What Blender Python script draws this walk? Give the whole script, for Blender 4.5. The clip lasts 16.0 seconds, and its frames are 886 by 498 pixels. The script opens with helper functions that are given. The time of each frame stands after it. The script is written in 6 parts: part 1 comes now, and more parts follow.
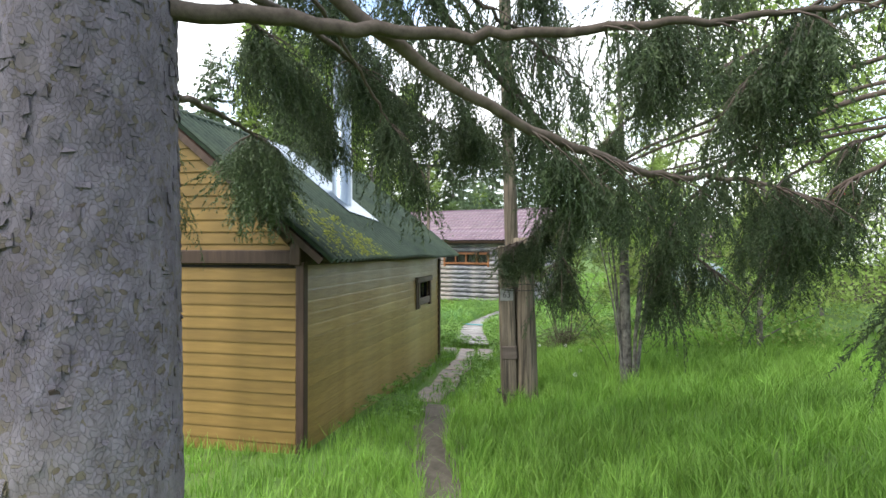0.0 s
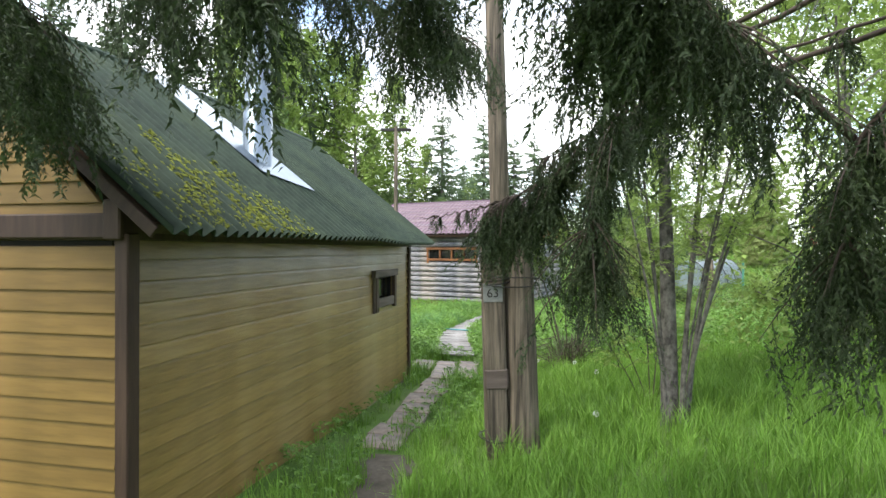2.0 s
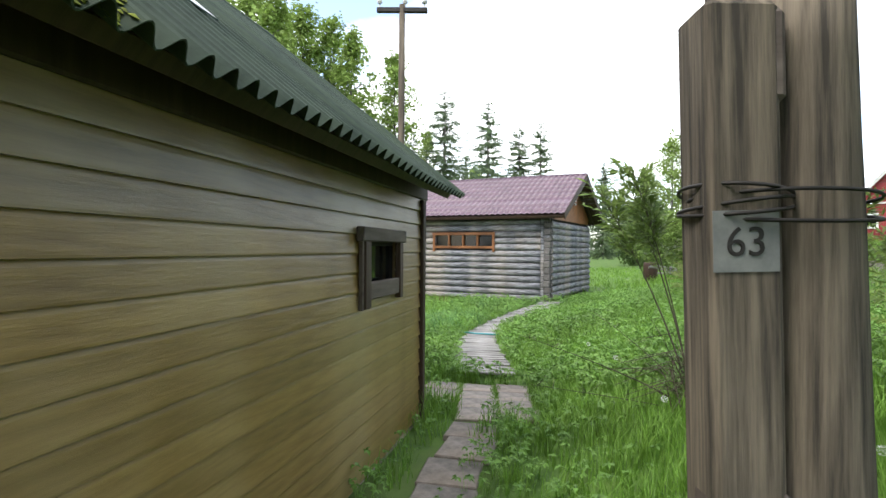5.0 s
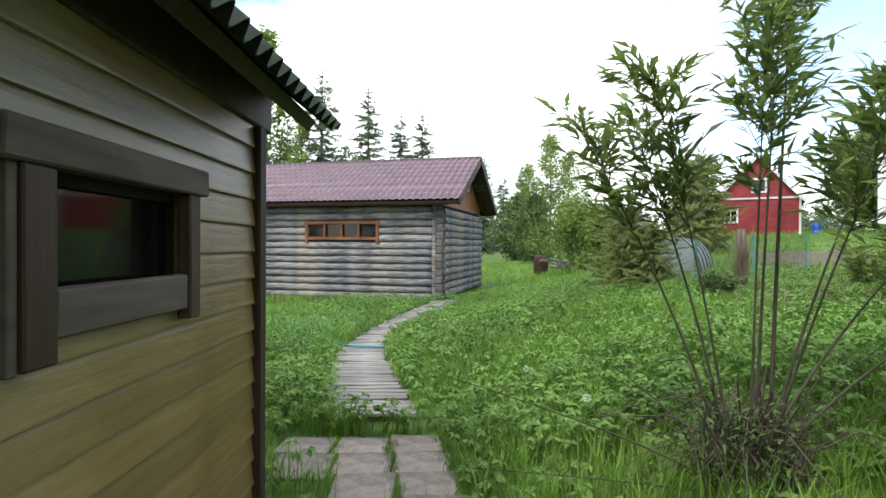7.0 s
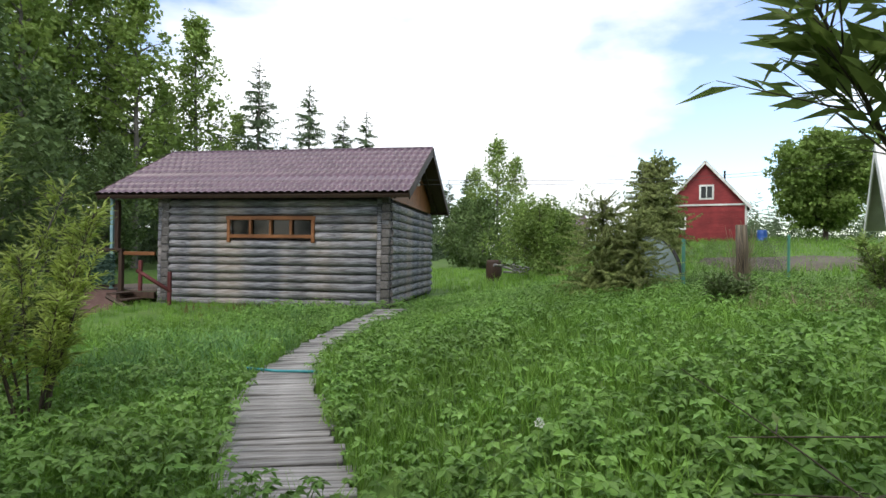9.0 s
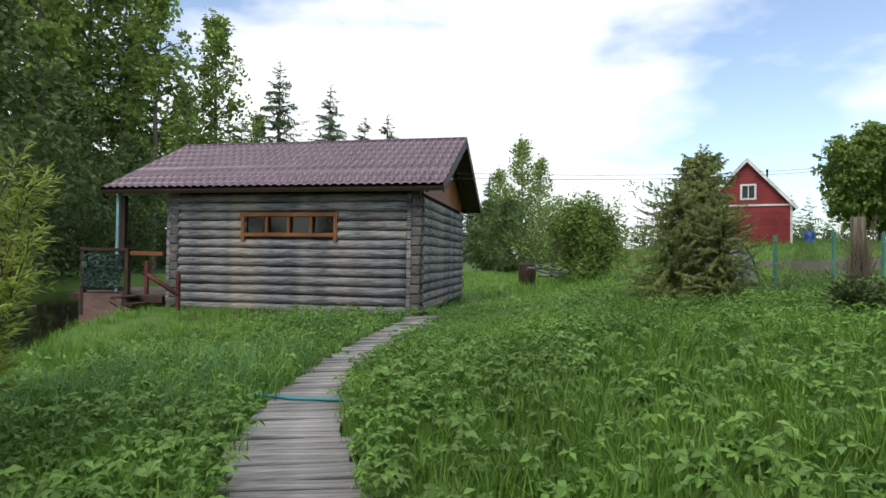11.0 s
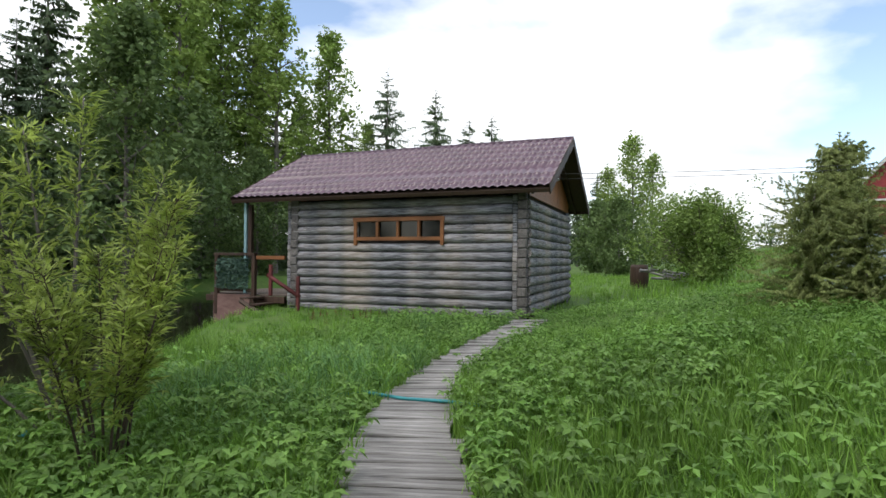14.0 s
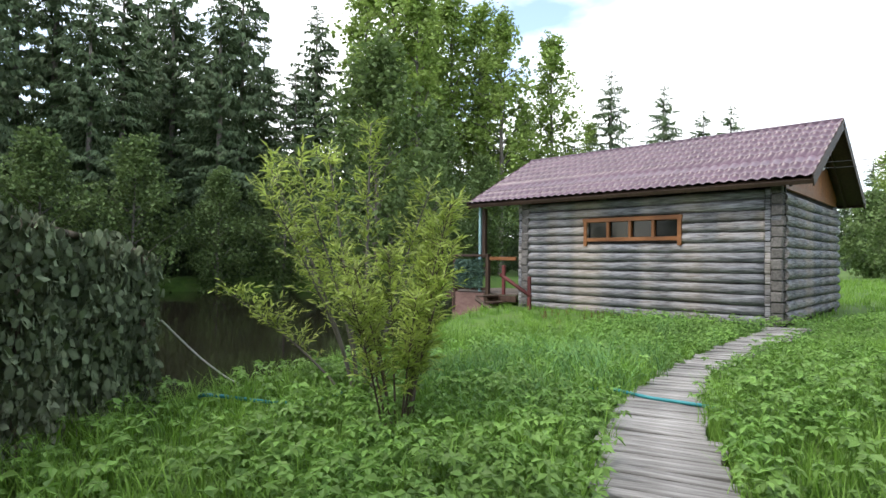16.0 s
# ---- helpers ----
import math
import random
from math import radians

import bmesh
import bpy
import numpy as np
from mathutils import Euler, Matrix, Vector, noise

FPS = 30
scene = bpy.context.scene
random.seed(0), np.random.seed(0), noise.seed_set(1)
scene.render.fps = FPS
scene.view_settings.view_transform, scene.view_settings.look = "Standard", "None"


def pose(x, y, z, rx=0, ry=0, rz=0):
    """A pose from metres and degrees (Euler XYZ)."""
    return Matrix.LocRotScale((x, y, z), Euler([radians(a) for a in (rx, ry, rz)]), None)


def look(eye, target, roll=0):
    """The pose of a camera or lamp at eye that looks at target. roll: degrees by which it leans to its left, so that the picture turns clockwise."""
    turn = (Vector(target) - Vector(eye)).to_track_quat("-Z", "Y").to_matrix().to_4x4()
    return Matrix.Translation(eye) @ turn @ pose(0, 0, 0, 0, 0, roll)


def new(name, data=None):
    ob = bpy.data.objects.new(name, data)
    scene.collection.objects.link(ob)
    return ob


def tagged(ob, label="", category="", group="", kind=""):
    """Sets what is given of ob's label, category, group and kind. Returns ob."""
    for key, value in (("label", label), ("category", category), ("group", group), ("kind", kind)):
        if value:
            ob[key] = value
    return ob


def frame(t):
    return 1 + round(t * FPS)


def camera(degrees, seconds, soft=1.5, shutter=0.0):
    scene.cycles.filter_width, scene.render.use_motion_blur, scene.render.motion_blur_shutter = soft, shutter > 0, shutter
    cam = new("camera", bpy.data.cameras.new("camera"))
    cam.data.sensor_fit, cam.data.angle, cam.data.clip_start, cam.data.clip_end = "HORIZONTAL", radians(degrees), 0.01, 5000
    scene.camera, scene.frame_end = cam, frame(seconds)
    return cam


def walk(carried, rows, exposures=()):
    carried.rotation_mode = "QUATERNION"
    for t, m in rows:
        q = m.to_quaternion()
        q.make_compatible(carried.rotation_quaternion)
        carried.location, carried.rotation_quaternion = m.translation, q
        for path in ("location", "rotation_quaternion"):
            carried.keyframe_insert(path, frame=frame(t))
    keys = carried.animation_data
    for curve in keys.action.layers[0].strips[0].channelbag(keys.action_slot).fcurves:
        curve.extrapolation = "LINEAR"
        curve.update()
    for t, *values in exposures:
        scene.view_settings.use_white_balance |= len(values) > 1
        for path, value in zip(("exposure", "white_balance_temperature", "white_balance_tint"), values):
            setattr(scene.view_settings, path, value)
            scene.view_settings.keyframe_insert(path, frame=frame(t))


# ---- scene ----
cam = camera(76.0, 16.0)
# seconds, eye, point looked at, roll
PATH = [
    (0, (0.133, 0.111, 2.329), (-0.811, 1.874, 2.331), 0.1),
    (0.5, (-0.106, 0.703, 2.285), (-1.042, 2.47, 2.288), -0.1),
    (1, (-0.321, 1.33, 2.211), (-1.239, 3.107, 2.22), -0.2),
    (1.5, (-0.561, 1.938, 2.166), (-1.481, 3.714, 2.168), 0.1),
    (2, (-0.785, 2.545, 2.105), (-1.703, 4.322, 2.109), 0.1),
    (2.5, (-1.131, 3.145, 2.052), (-2.052, 4.921, 2.049), 0.2),
    (3, (-1.434, 3.688, 1.972), (-2.366, 5.458, 1.968), 0.0),
    (3.5, (-1.803, 4.291, 1.896), (-2.741, 6.057, 1.892), 0.2),
    (4, (-2.162, 4.742, 1.804), (-3.107, 6.505, 1.803), 0.2),
    (6.5, (-3.619, 7.322, 1.581), (-4.277, 9.21, 1.572), 0.5),
    (7, (-3.833, 7.898, 1.549), (-4.352, 9.83, 1.538), 0.3),
    (7.5, (-4.04, 8.346, 1.546), (-4.475, 10.298, 1.543), 0.5),
    (8, (-4.153, 8.803, 1.5), (-4.497, 10.773, 1.505), 0.4),
    (10.5, (-4.89, 10.822, 1.289), (-5.208, 12.796, 1.319), 0.8),
    (11, (-4.994, 11.027, 1.298), (-5.384, 12.989, 1.33), 0.8),
    (11.5, (-4.988, 11.049, 1.313), (-5.472, 12.989, 1.359), 0.7),
    (12, (-4.957, 11.056, 1.337), (-5.501, 12.98, 1.38), 0.5),
    (12.5, (-4.96, 11.06, 1.34), (-5.549, 12.971, 1.381), 0.6),
    (13, (-4.953, 11.049, 1.335), (-5.581, 12.948, 1.373), 0.5),
    (13.5, (-4.977, 11.033, 1.325), (-5.648, 12.917, 1.361), 0.5),
    (14, (-5.014, 11.015, 1.312), (-5.757, 12.871, 1.347), 0.5),
    (14.5, (-5.082, 10.973, 1.285), (-5.957, 12.771, 1.317), 0.6),
    (15, (-5.117, 10.892, 1.294), (-6.184, 12.583, 1.323), 0.9),
    (15.5, (-5.103, 10.833, 1.29), (-6.322, 12.418, 1.32), 0.9),
    (16, (-5.055, 10.676, 1.276), (-6.439, 12.12, 1.312), 0.6),
]
EXPOSURES = [(0, 0.68), (2, 0.74), (4, 0.58), (7, 0.18), (8, -0.04), (10.5, -0.52), (13.5, -0.46), (15, -0.13), (16, 0.24)]
walk(cam, [(t, look(eye, target, roll)) for t, eye, target, roll in PATH], EXPOSURES)

# ---------------------------------------------------------------- light
world = bpy.data.worlds.new("sky")
scene.world = world
world.use_nodes = True
SUN_ELEV, SUN_TURN = radians(54), radians(205)


def build_sky():
    nt = world.node_tree
    nt.nodes.clear()
    out = nt.nodes.new("ShaderNodeOutputWorld")
    bg = nt.nodes.new("ShaderNodeBackground")
    sky = nt.nodes.new("ShaderNodeTexSky")
    sky.sky_type = "NISHITA"
    sky.sun_disc = False
    sky.sun_elevation, sky.sun_rotation = SUN_ELEV, SUN_TURN
    sky.dust_density = 1.5
    co = nt.nodes.new("ShaderNodeTexCoord")
    mp = nt.nodes.new("ShaderNodeMapping")
    mp.inputs["Scale"].default_value = (1.0, 1.0, 2.2)
    mp.inputs["Location"].default_value = (0.35, 0.1, 0.15)
    no = nt.nodes.new("ShaderNodeTexNoise")
    no.inputs["Scale"].default_value = 2.1
    no.inputs["Detail"].default_value = 7
    no.inputs["Roughness"].default_value = 0.5
    ramp = nt.nodes.new("ShaderNodeValToRGB")
    ramp.color_ramp.elements[0].position = 0.40
    ramp.color_ramp.elements[1].position = 0.53
    mix = nt.nodes.new("ShaderNodeMix")
    mix.data_type = "RGBA"
    mix.inputs[7].default_value = (11.5, 11.8, 12.2, 1)
    li = nt.links.new
    li(co.outputs["Generated"], mp.inputs["Vector"])
    li(mp.outputs["Vector"], no.inputs["Vector"])
    li(no.outputs[0], ramp.inputs[0])
    li(ramp.outputs[0], mix.inputs[0])
    bright = nt.nodes.new("ShaderNodeHueSaturation")
    bright.inputs["Value"].default_value = 2.3
    bright.inputs["Saturation"].default_value = 0.92
    li(sky.outputs[0], bright.inputs["Color"])
    li(bright.outputs[0], mix.inputs[6])
    li(mix.outputs[2], bg.inputs[0])
    bg.inputs[1].default_value = 0.15
    li(bg.outputs[0], out.inputs[0])


build_sky()
sun = new("sun", bpy.data.lights.new("sun", "SUN"))
sun.data.energy, sun.data.angle, sun.data.color = 2.4, radians(24), (1.0, 0.95, 0.88)
sun.matrix_world = look((0, 0, 30), (-math.sin(SUN_TURN) * 10 * math.cos(SUN_ELEV), -math.cos(SUN_TURN) * 10 * math.cos(SUN_ELEV), 30 - 10 * math.sin(SUN_ELEV)))

# ---------------------------------------------------------------- materials
RNG = np.random.default_rng(7)


def material(name, dark, light, scale=(6, 6, 6), rough=0.8, bump=0.3, metal=0.0, vary=0.12, stain=0.35, island=False, detail=8, through_light=0.0, spec=0.3, tone=None, tone_amount=0.5, sharp=0.2):
    """Two colours by a fine noise, blotched by a broad one, with relief; each object or island a little lighter or darker."""
    m = bpy.data.materials.new(name)
    m.use_nodes = True
    nt = m.node_tree
    li = nt.links.new
    b = nt.nodes["Principled BSDF"]
    co = nt.nodes.new("ShaderNodeTexCoord")
    mp = nt.nodes.new("ShaderNodeMapping")
    mp.inputs["Scale"].default_value = scale
    li(co.outputs["Object"], mp.inputs["Vector"])
    n1 = nt.nodes.new("ShaderNodeTexNoise")
    n1.inputs["Scale"].default_value = 1.0
    n1.inputs["Detail"].default_value = detail
    n1.inputs["Roughness"].default_value = 0.65
    li(mp.outputs[0], n1.inputs["Vector"])
    n2 = nt.nodes.new("ShaderNodeTexNoise")
    n2.inputs["Scale"].default_value = 0.9
    n2.inputs["Detail"].default_value = 3
    li(co.outputs["Object"], n2.inputs["Vector"])
    ramp = nt.nodes.new("ShaderNodeValToRGB")
    ramp.color_ramp.elements[0].position, ramp.color_ramp.elements[1].position = 0.5 - sharp, 0.5 + sharp
    ramp.color_ramp.elements[0].color, ramp.color_ramp.elements[1].color = (*dark, 1), (*light, 1)
    li(n1.outputs[0], ramp.inputs[0])
    colour = ramp.outputs[0]
    if tone:
        rt = nt.nodes.new("ShaderNodeMapRange")
        rt.inputs[1].default_value, rt.inputs[2].default_value = 0.45, 0.65
        rt.inputs[4].default_value = tone_amount
        li(n2.outputs[0], rt.inputs[0])
        tm = nt.nodes.new("ShaderNodeMix")
        tm.data_type = "RGBA"
        tm.inputs[7].default_value = (*tone, 1)
        li(rt.outputs[0], tm.inputs[0])
        li(colour, tm.inputs[6])
        colour = tm.outputs[2]
    hsv = nt.nodes.new("ShaderNodeHueSaturation")
    li(colour, hsv.inputs["Color"])
    rnd = nt.nodes.new("ShaderNodeNewGeometry").outputs["Random Per Island"] if island else nt.nodes.new("ShaderNodeObjectInfo").outputs["Random"]
    add = nt.nodes.new("ShaderNodeMapRange")
    add.inputs[3].default_value, add.inputs[4].default_value = 1 - vary, 1 + vary
    li(rnd, add.inputs[0])
    st = nt.nodes.new("ShaderNodeMapRange")
    st.inputs[1].default_value, st.inputs[2].default_value = 0.3, 0.7
    st.inputs[3].default_value, st.inputs[4].default_value = 1 - stain, 1 + stain * 0.4
    li(n2.outputs[0], st.inputs[0])
    mul = nt.nodes.new("ShaderNodeMath")
    mul.operation = "MULTIPLY"
    li(add.outputs[0], mul.inputs[0])
    li(st.outputs[0], mul.inputs[1])
    li(mul.outputs[0], hsv.inputs["Value"])
    li(hsv.outputs[0], b.inputs["Base Color"])
    b.inputs["Roughness"].default_value = rough
    b.inputs["Metallic"].default_value = metal
    b.inputs["Specular IOR Level"].default_value = spec
    if bump:
        bp = nt.nodes.new("ShaderNodeBump")
        bp.inputs["Strength"].default_value = bump
        bp.inputs["Distance"].default_value = 0.01
        li(n1.outputs[0], bp.inputs["Height"])
        li(bp.outputs[0], b.inputs["Normal"])
    if through_light:
        tr = nt.nodes.new("ShaderNodeBsdfTranslucent")
        li(hsv.outputs[0], tr.inputs[0])
        ms = nt.nodes.new("ShaderNodeMixShader")
        ms.inputs[0].default_value = through_light
        li(b.outputs[0], ms.inputs[1])
        li(tr.outputs[0], ms.inputs[2])
        li(ms.outputs[0], nt.nodes["Material Output"].inputs[0])
    return m


M_YELLOW = material("yellow_stained_board", (0.150, 0.093, 0.021), (0.225, 0.142, 0.037), (2.2, 22, 22), 0.62, 0.25, vary=0.14, tone=(0.33, 0.19, 0.07), tone_amount=0.35)
M_OCHRE = material("weathered_ochre_board", (0.180, 0.110, 0.030), (0.33, 0.222, 0.070), (2.4, 26, 26), 0.38, 0.35, spec=0.5, vary=0.13, stain=0.35, tone=(0.27, 0.22, 0.12), tone_amount=0.5)
# Upper boards: part fading, part the sky's reflection lightened into the colour.
M_FADEDSHEEN = material("faded_ochre_board_with_sky_sheen", (0.185, 0.122, 0.045), (0.335, 0.240, 0.100), (2.4, 26, 26), 0.34, 0.35, spec=0.5, vary=0.12, stain=0.35, tone=(0.30, 0.26, 0.19), tone_amount=0.55)
M_DARKTRIM = material("dark_brown_stained_wood", (0.035, 0.02, 0.014), (0.075, 0.045, 0.03), (18, 18, 1.5), 0.6, 0.3)
M_SOFFIT = material("brown_soffit_board", (0.095, 0.058, 0.042), (0.17, 0.105, 0.075), (2, 16, 16), 0.7, 0.3)
M_GREYTRIM = material("grey_brown_weathered_wood", (0.07, 0.055, 0.045), (0.15, 0.12, 0.10), (2, 16, 16), 0.75, 0.3)
M_SHEETGREEN = material("green_corrugated_bitumen_sheet", (0.024, 0.042, 0.030), (0.052, 0.078, 0.056), (9, 9, 9), 0.85, 0.35, stain=0.4, tone=(0.05, 0.065, 0.035), tone_amount=0.5)
M_MOSS = material("yellow_green_moss", (0.09, 0.115, 0.014), (0.20, 0.225, 0.03), (30, 30, 30), 0.95, 0.5, island=True, vary=0.3)
M_LOG = material("grey_weathered_log", (0.070, 0.072, 0.080), (0.315, 0.318, 0.345), (3.0, 34, 34), 0.85, 1.0, vary=0.20, sharp=0.11, tone=(0.30, 0.24, 0.17), tone_amount=0.45)
M_LOGEND = material("sawn_log_end", (0.06, 0.056, 0.054), (0.20, 0.185, 0.175), (20, 20, 20), 0.9, 0.4, vary=0.2)
M_MAROON = material("maroon_metal_tile", (0.085, 0.045, 0.066), (0.135, 0.076, 0.105), (3, 3, 3), 0.34, 0.08, stain=0.18, spec=0.6)
M_FRAME = material("orange_brown_varnished_wood", (0.17, 0.065, 0.022), (0.28, 0.12, 0.045), (2, 15, 15), 0.5, 0.2)
M_REDPAINT = material("red_brown_paint", (0.095, 0.022, 0.022), (0.165, 0.042, 0.040), (6, 6, 6), 0.6, 0.2)
M_TURQ = material("pale_turquoise_paint", (0.20, 0.36, 0.40), (0.32, 0.48, 0.52), (5, 5, 5), 0.6, 0.2)
M_PLANK = material("silvery_weathered_plank", (0.13, 0.122, 0.115), (0.40, 0.385, 0.37), (2.0, 30, 30), 0.7, 0.8, vary=0.22, stain=0.3, sharp=0.14)
M_SLAB = material("concrete_slab", (0.20, 0.175, 0.15), (0.37, 0.32, 0.28), (9, 9, 9), 0.9, 0.6, vary=0.16, tone=(0.30, 0.22, 0.16), tone_amount=0.5, sharp=0.14)
M_STEEL = material("galvanised_steel", (0.20, 0.26, 0.31), (0.32, 0.38, 0.43), (5, 5, 2), 0.3, 0.05, metal=0.9)
M_POST = material("weathered_pole_wood", (0.046, 0.039, 0.030), (0.205, 0.168, 0.122), (24, 24, 1.1), 0.85, 1.0, sharp=0.13, vary=0.1, stain=0.35)
M_WIRE = material("dark_wire", (0.03, 0.028, 0.026), (0.06, 0.055, 0.05), (9, 9, 9), 0.6, 0.0, metal=0.5)
M_BARK = material("grey_spruce_bark", (0.10, 0.085, 0.078), (0.27, 0.235, 0.22), (16, 16, 7), 0.95, 1.0, stain=0.3, tone=(0.15, 0.16, 0.11), tone_amount=0.3)
def add_scales(m):
    """Flaking plates on a bark: cracks by cell distance, darker and sunken."""
    nt = m.node_tree
    li = nt.links.new
    b = nt.nodes["Principled BSDF"]
    co = nt.nodes.new("ShaderNodeTexCoord")
    mp = nt.nodes.new("ShaderNodeMapping")
    mp.inputs["Scale"].default_value = (15, 15, 10)
    wob = nt.nodes.new("ShaderNodeTexNoise")
    wob.inputs["Scale"].default_value = 14
    mixv = nt.nodes.new("ShaderNodeMix")
    mixv.data_type = "VECTOR"
    mixv.inputs[0].default_value = 0.07
    vo = nt.nodes.new("ShaderNodeTexVoronoi")
    vo.feature = "DISTANCE_TO_EDGE"
    li(co.outputs["Object"], mixv.inputs[4])
    li(co.outputs["Object"], wob.inputs["Vector"])
    li(wob.outputs["Color"], mixv.inputs[5])
    li(mixv.outputs[1], mp.inputs["Vector"])
    li(mp.outputs[0], vo.inputs["Vector"])
    ramp = nt.nodes.new("ShaderNodeMapRange")
    ramp.inputs[2].default_value = 0.05
    ramp.inputs[3].default_value = 0.85
    li(vo.outputs["Distance"], ramp.inputs[0])
    cell = nt.nodes.new("ShaderNodeTexVoronoi")
    li(mp.outputs[0], cell.inputs["Vector"])
    tint = nt.nodes.new("ShaderNodeValToRGB")
    for at, rgb in ((0.0, (0.42, 0.33, 0.24, 1)), (0.14, (0.80, 0.75, 0.48, 1)), (0.3, (0.95, 0.92, 0.90, 1))):
        tint.color_ramp.elements.new(at).color = rgb
    tint.color_ramp.elements[-1].color = (1.0, 0.98, 1.0, 1)
    li(cell.outputs["Color"], tint.inputs[0])
    first = nt.nodes.new("ShaderNodeMix")
    first.data_type, first.blend_type = "RGBA", "MULTIPLY"
    first.inputs[0].default_value = 1.0
    li(b.inputs["Base Color"].links[0].from_socket, first.inputs[6])
    li(tint.outputs[0], first.inputs[7])
    old = first.outputs[2]
    mu = nt.nodes.new("ShaderNodeMix")
    mu.data_type = "RGBA"
    mu.blend_type = "MULTIPLY"
    mu.inputs[0].default_value = 1.0
    li(old, mu.inputs[6])
    li(ramp.outputs[0], mu.inputs[7])
    li(mu.outputs[2], b.inputs["Base Color"])
    bp = nt.nodes.new("ShaderNodeBump")
    bp.inputs["Strength"].default_value = 1.0
    bp.inputs["Distance"].default_value = 0.012
    li(ramp.outputs[0], bp.inputs["Height"])
    li(b.inputs["Normal"].links[0].from_socket, bp.inputs["Normal"])
    li(bp.outputs[0], b.inputs["Normal"])


M_TRUNK = material("scaly_grey_spruce_trunk", (0.100, 0.088, 0.106), (0.215, 0.198, 0.238), (13, 13, 7), 0.95, 1.0, stain=0.45, tone=(0.20, 0.185, 0.15), tone_amount=0.5)
add_scales(M_TRUNK)
M_TWIGBARK = material("brown_twig_bark", (0.06, 0.045, 0.035), (0.14, 0.11, 0.09), (20, 20, 20), 0.95, 0.4)
M_DARKBARK = material("dark_grey_rowan_bark", (0.045, 0.042, 0.038), (0.18, 0.172, 0.15), (16, 16, 11), 0.95, 1.0, tone=(0.16, 0.17, 0.12), tone_amount=0.4, sharp=0.12)
M_PALEBARK = material("pale_tree_bark", (0.10, 0.09, 0.08), (0.22, 0.20, 0.175), (9, 9, 3), 0.95, 0.4)
# Far spruces: paler than the near needles, distance haze put into the colour.
M_NEEDLE = material("hazed_far_spruce_needle", (0.072, 0.116, 0.058), (0.155, 0.212, 0.102), (5, 5, 5), 0.65, 0, island=True, vary=0.35, through_light=0.2, stain=0.2)
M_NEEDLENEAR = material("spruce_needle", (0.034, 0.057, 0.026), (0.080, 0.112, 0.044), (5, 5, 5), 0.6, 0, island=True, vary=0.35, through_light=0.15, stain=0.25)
M_FIRSHOOT = material("olive_young_spruce_needle", (0.165, 0.205, 0.070), (0.32, 0.37, 0.13), (5, 5, 5), 0.65, 0, island=True, vary=0.35, through_light=0.4, stain=0.2)
M_BIRCHLEAF = material("fresh_birch_leaf", (0.18, 0.27, 0.065), (0.32, 0.43, 0.11), (3, 3, 3), 0.6, 0, island=True, vary=0.3, through_light=0.35, stain=0.2)
M_ALDERLEAF = material("dull_green_leaf", (0.088, 0.142, 0.046), (0.165, 0.240, 0.078), (3, 3, 3), 0.6, 0, island=True, vary=0.3, through_light=0.3, stain=0.2)
M_SHRUBLEAF = material("mid_green_shrub_leaf", (0.13, 0.21, 0.045), (0.24, 0.34, 0.08), (3, 3, 3), 0.6, 0, island=True, vary=0.3, through_light=0.35, stain=0.2)
M_WILLOWLEAF = material("yellow_green_willow_leaf", (0.25, 0.345, 0.065), (0.43, 0.52, 0.13), (3, 3, 3), 0.5, 0, island=True, vary=0.3, through_light=0.48, stain=0.2)
M_WILLOWGREEN = material("fresh_green_willow_leaf", (0.13, 0.20, 0.05), (0.24, 0.33, 0.09), (3, 3, 3), 0.45, 0, island=True, vary=0.3, through_light=0.45)
M_STEMBARK = material("olive_grey_shoot_bark", (0.055, 0.05, 0.032), (0.12, 0.11, 0.075), (20, 20, 4), 0.8, 0.3)
M_GRASS = material("meadow_grass", (0.130, 0.265, 0.034), (0.235, 0.410, 0.070), (2, 2, 2), 0.55, 0, island=True, vary=0.3, through_light=0.35, stain=0.3)
M_LUSH = material("blue_green_lush_grass", (0.085, 0.20, 0.050), (0.17, 0.33, 0.115), (2, 2, 2), 0.5, 0, island=True, vary=0.3, through_light=0.3, stain=0.2)
M_DOCK = material("red_brown_dock_stalk", (0.11, 0.045, 0.025), (0.22, 0.10, 0.05), (9, 9, 9), 0.8, 0, island=True, vary=0.3)
M_HERB = material("ground_elder_leaf", (0.115, 0.235, 0.044), (0.225, 0.385, 0.090), (2, 2, 2), 0.5, 0, island=True, vary=0.3, through_light=0.3, stain=0.3)
M_DRY = material("dry_stalks", (0.19, 0.15, 0.10), (0.32, 0.26, 0.18), (4, 4, 4), 0.9, 0, island=True, vary=0.25)
M_SOIL = material("grassy_ground", (0.060, 0.130, 0.025), (0.115, 0.210, 0.032), (3.5, 3.5, 3.5), 0.95, 0.6, tone=(0.09, 0.075, 0.045), tone_amount=0.35)
M_DIRT = material("trodden_dirt", (0.07, 0.06, 0.045), (0.15, 0.13, 0.10), (9, 9, 9), 0.95, 0.7)
M_NET = material("camouflage_net_cloth", (0.095, 0.130, 0.075), (0.20, 0.25, 0.15), (5, 5, 5), 0.85, 0.3, island=True, vary=0.5, tone=(0.17, 0.15, 0.12), tone_amount=0.6)
M_BRICKRED = material("red_painted_cladding", (0.21, 0.026, 0.030), (0.29, 0.042, 0.045), (2, 2, 8), 0.6, 0.15)
M_WHITE = material("white_paint", (0.62, 0.62, 0.60), (0.78, 0.78, 0.77), (4, 4, 4), 0.6, 0.1)
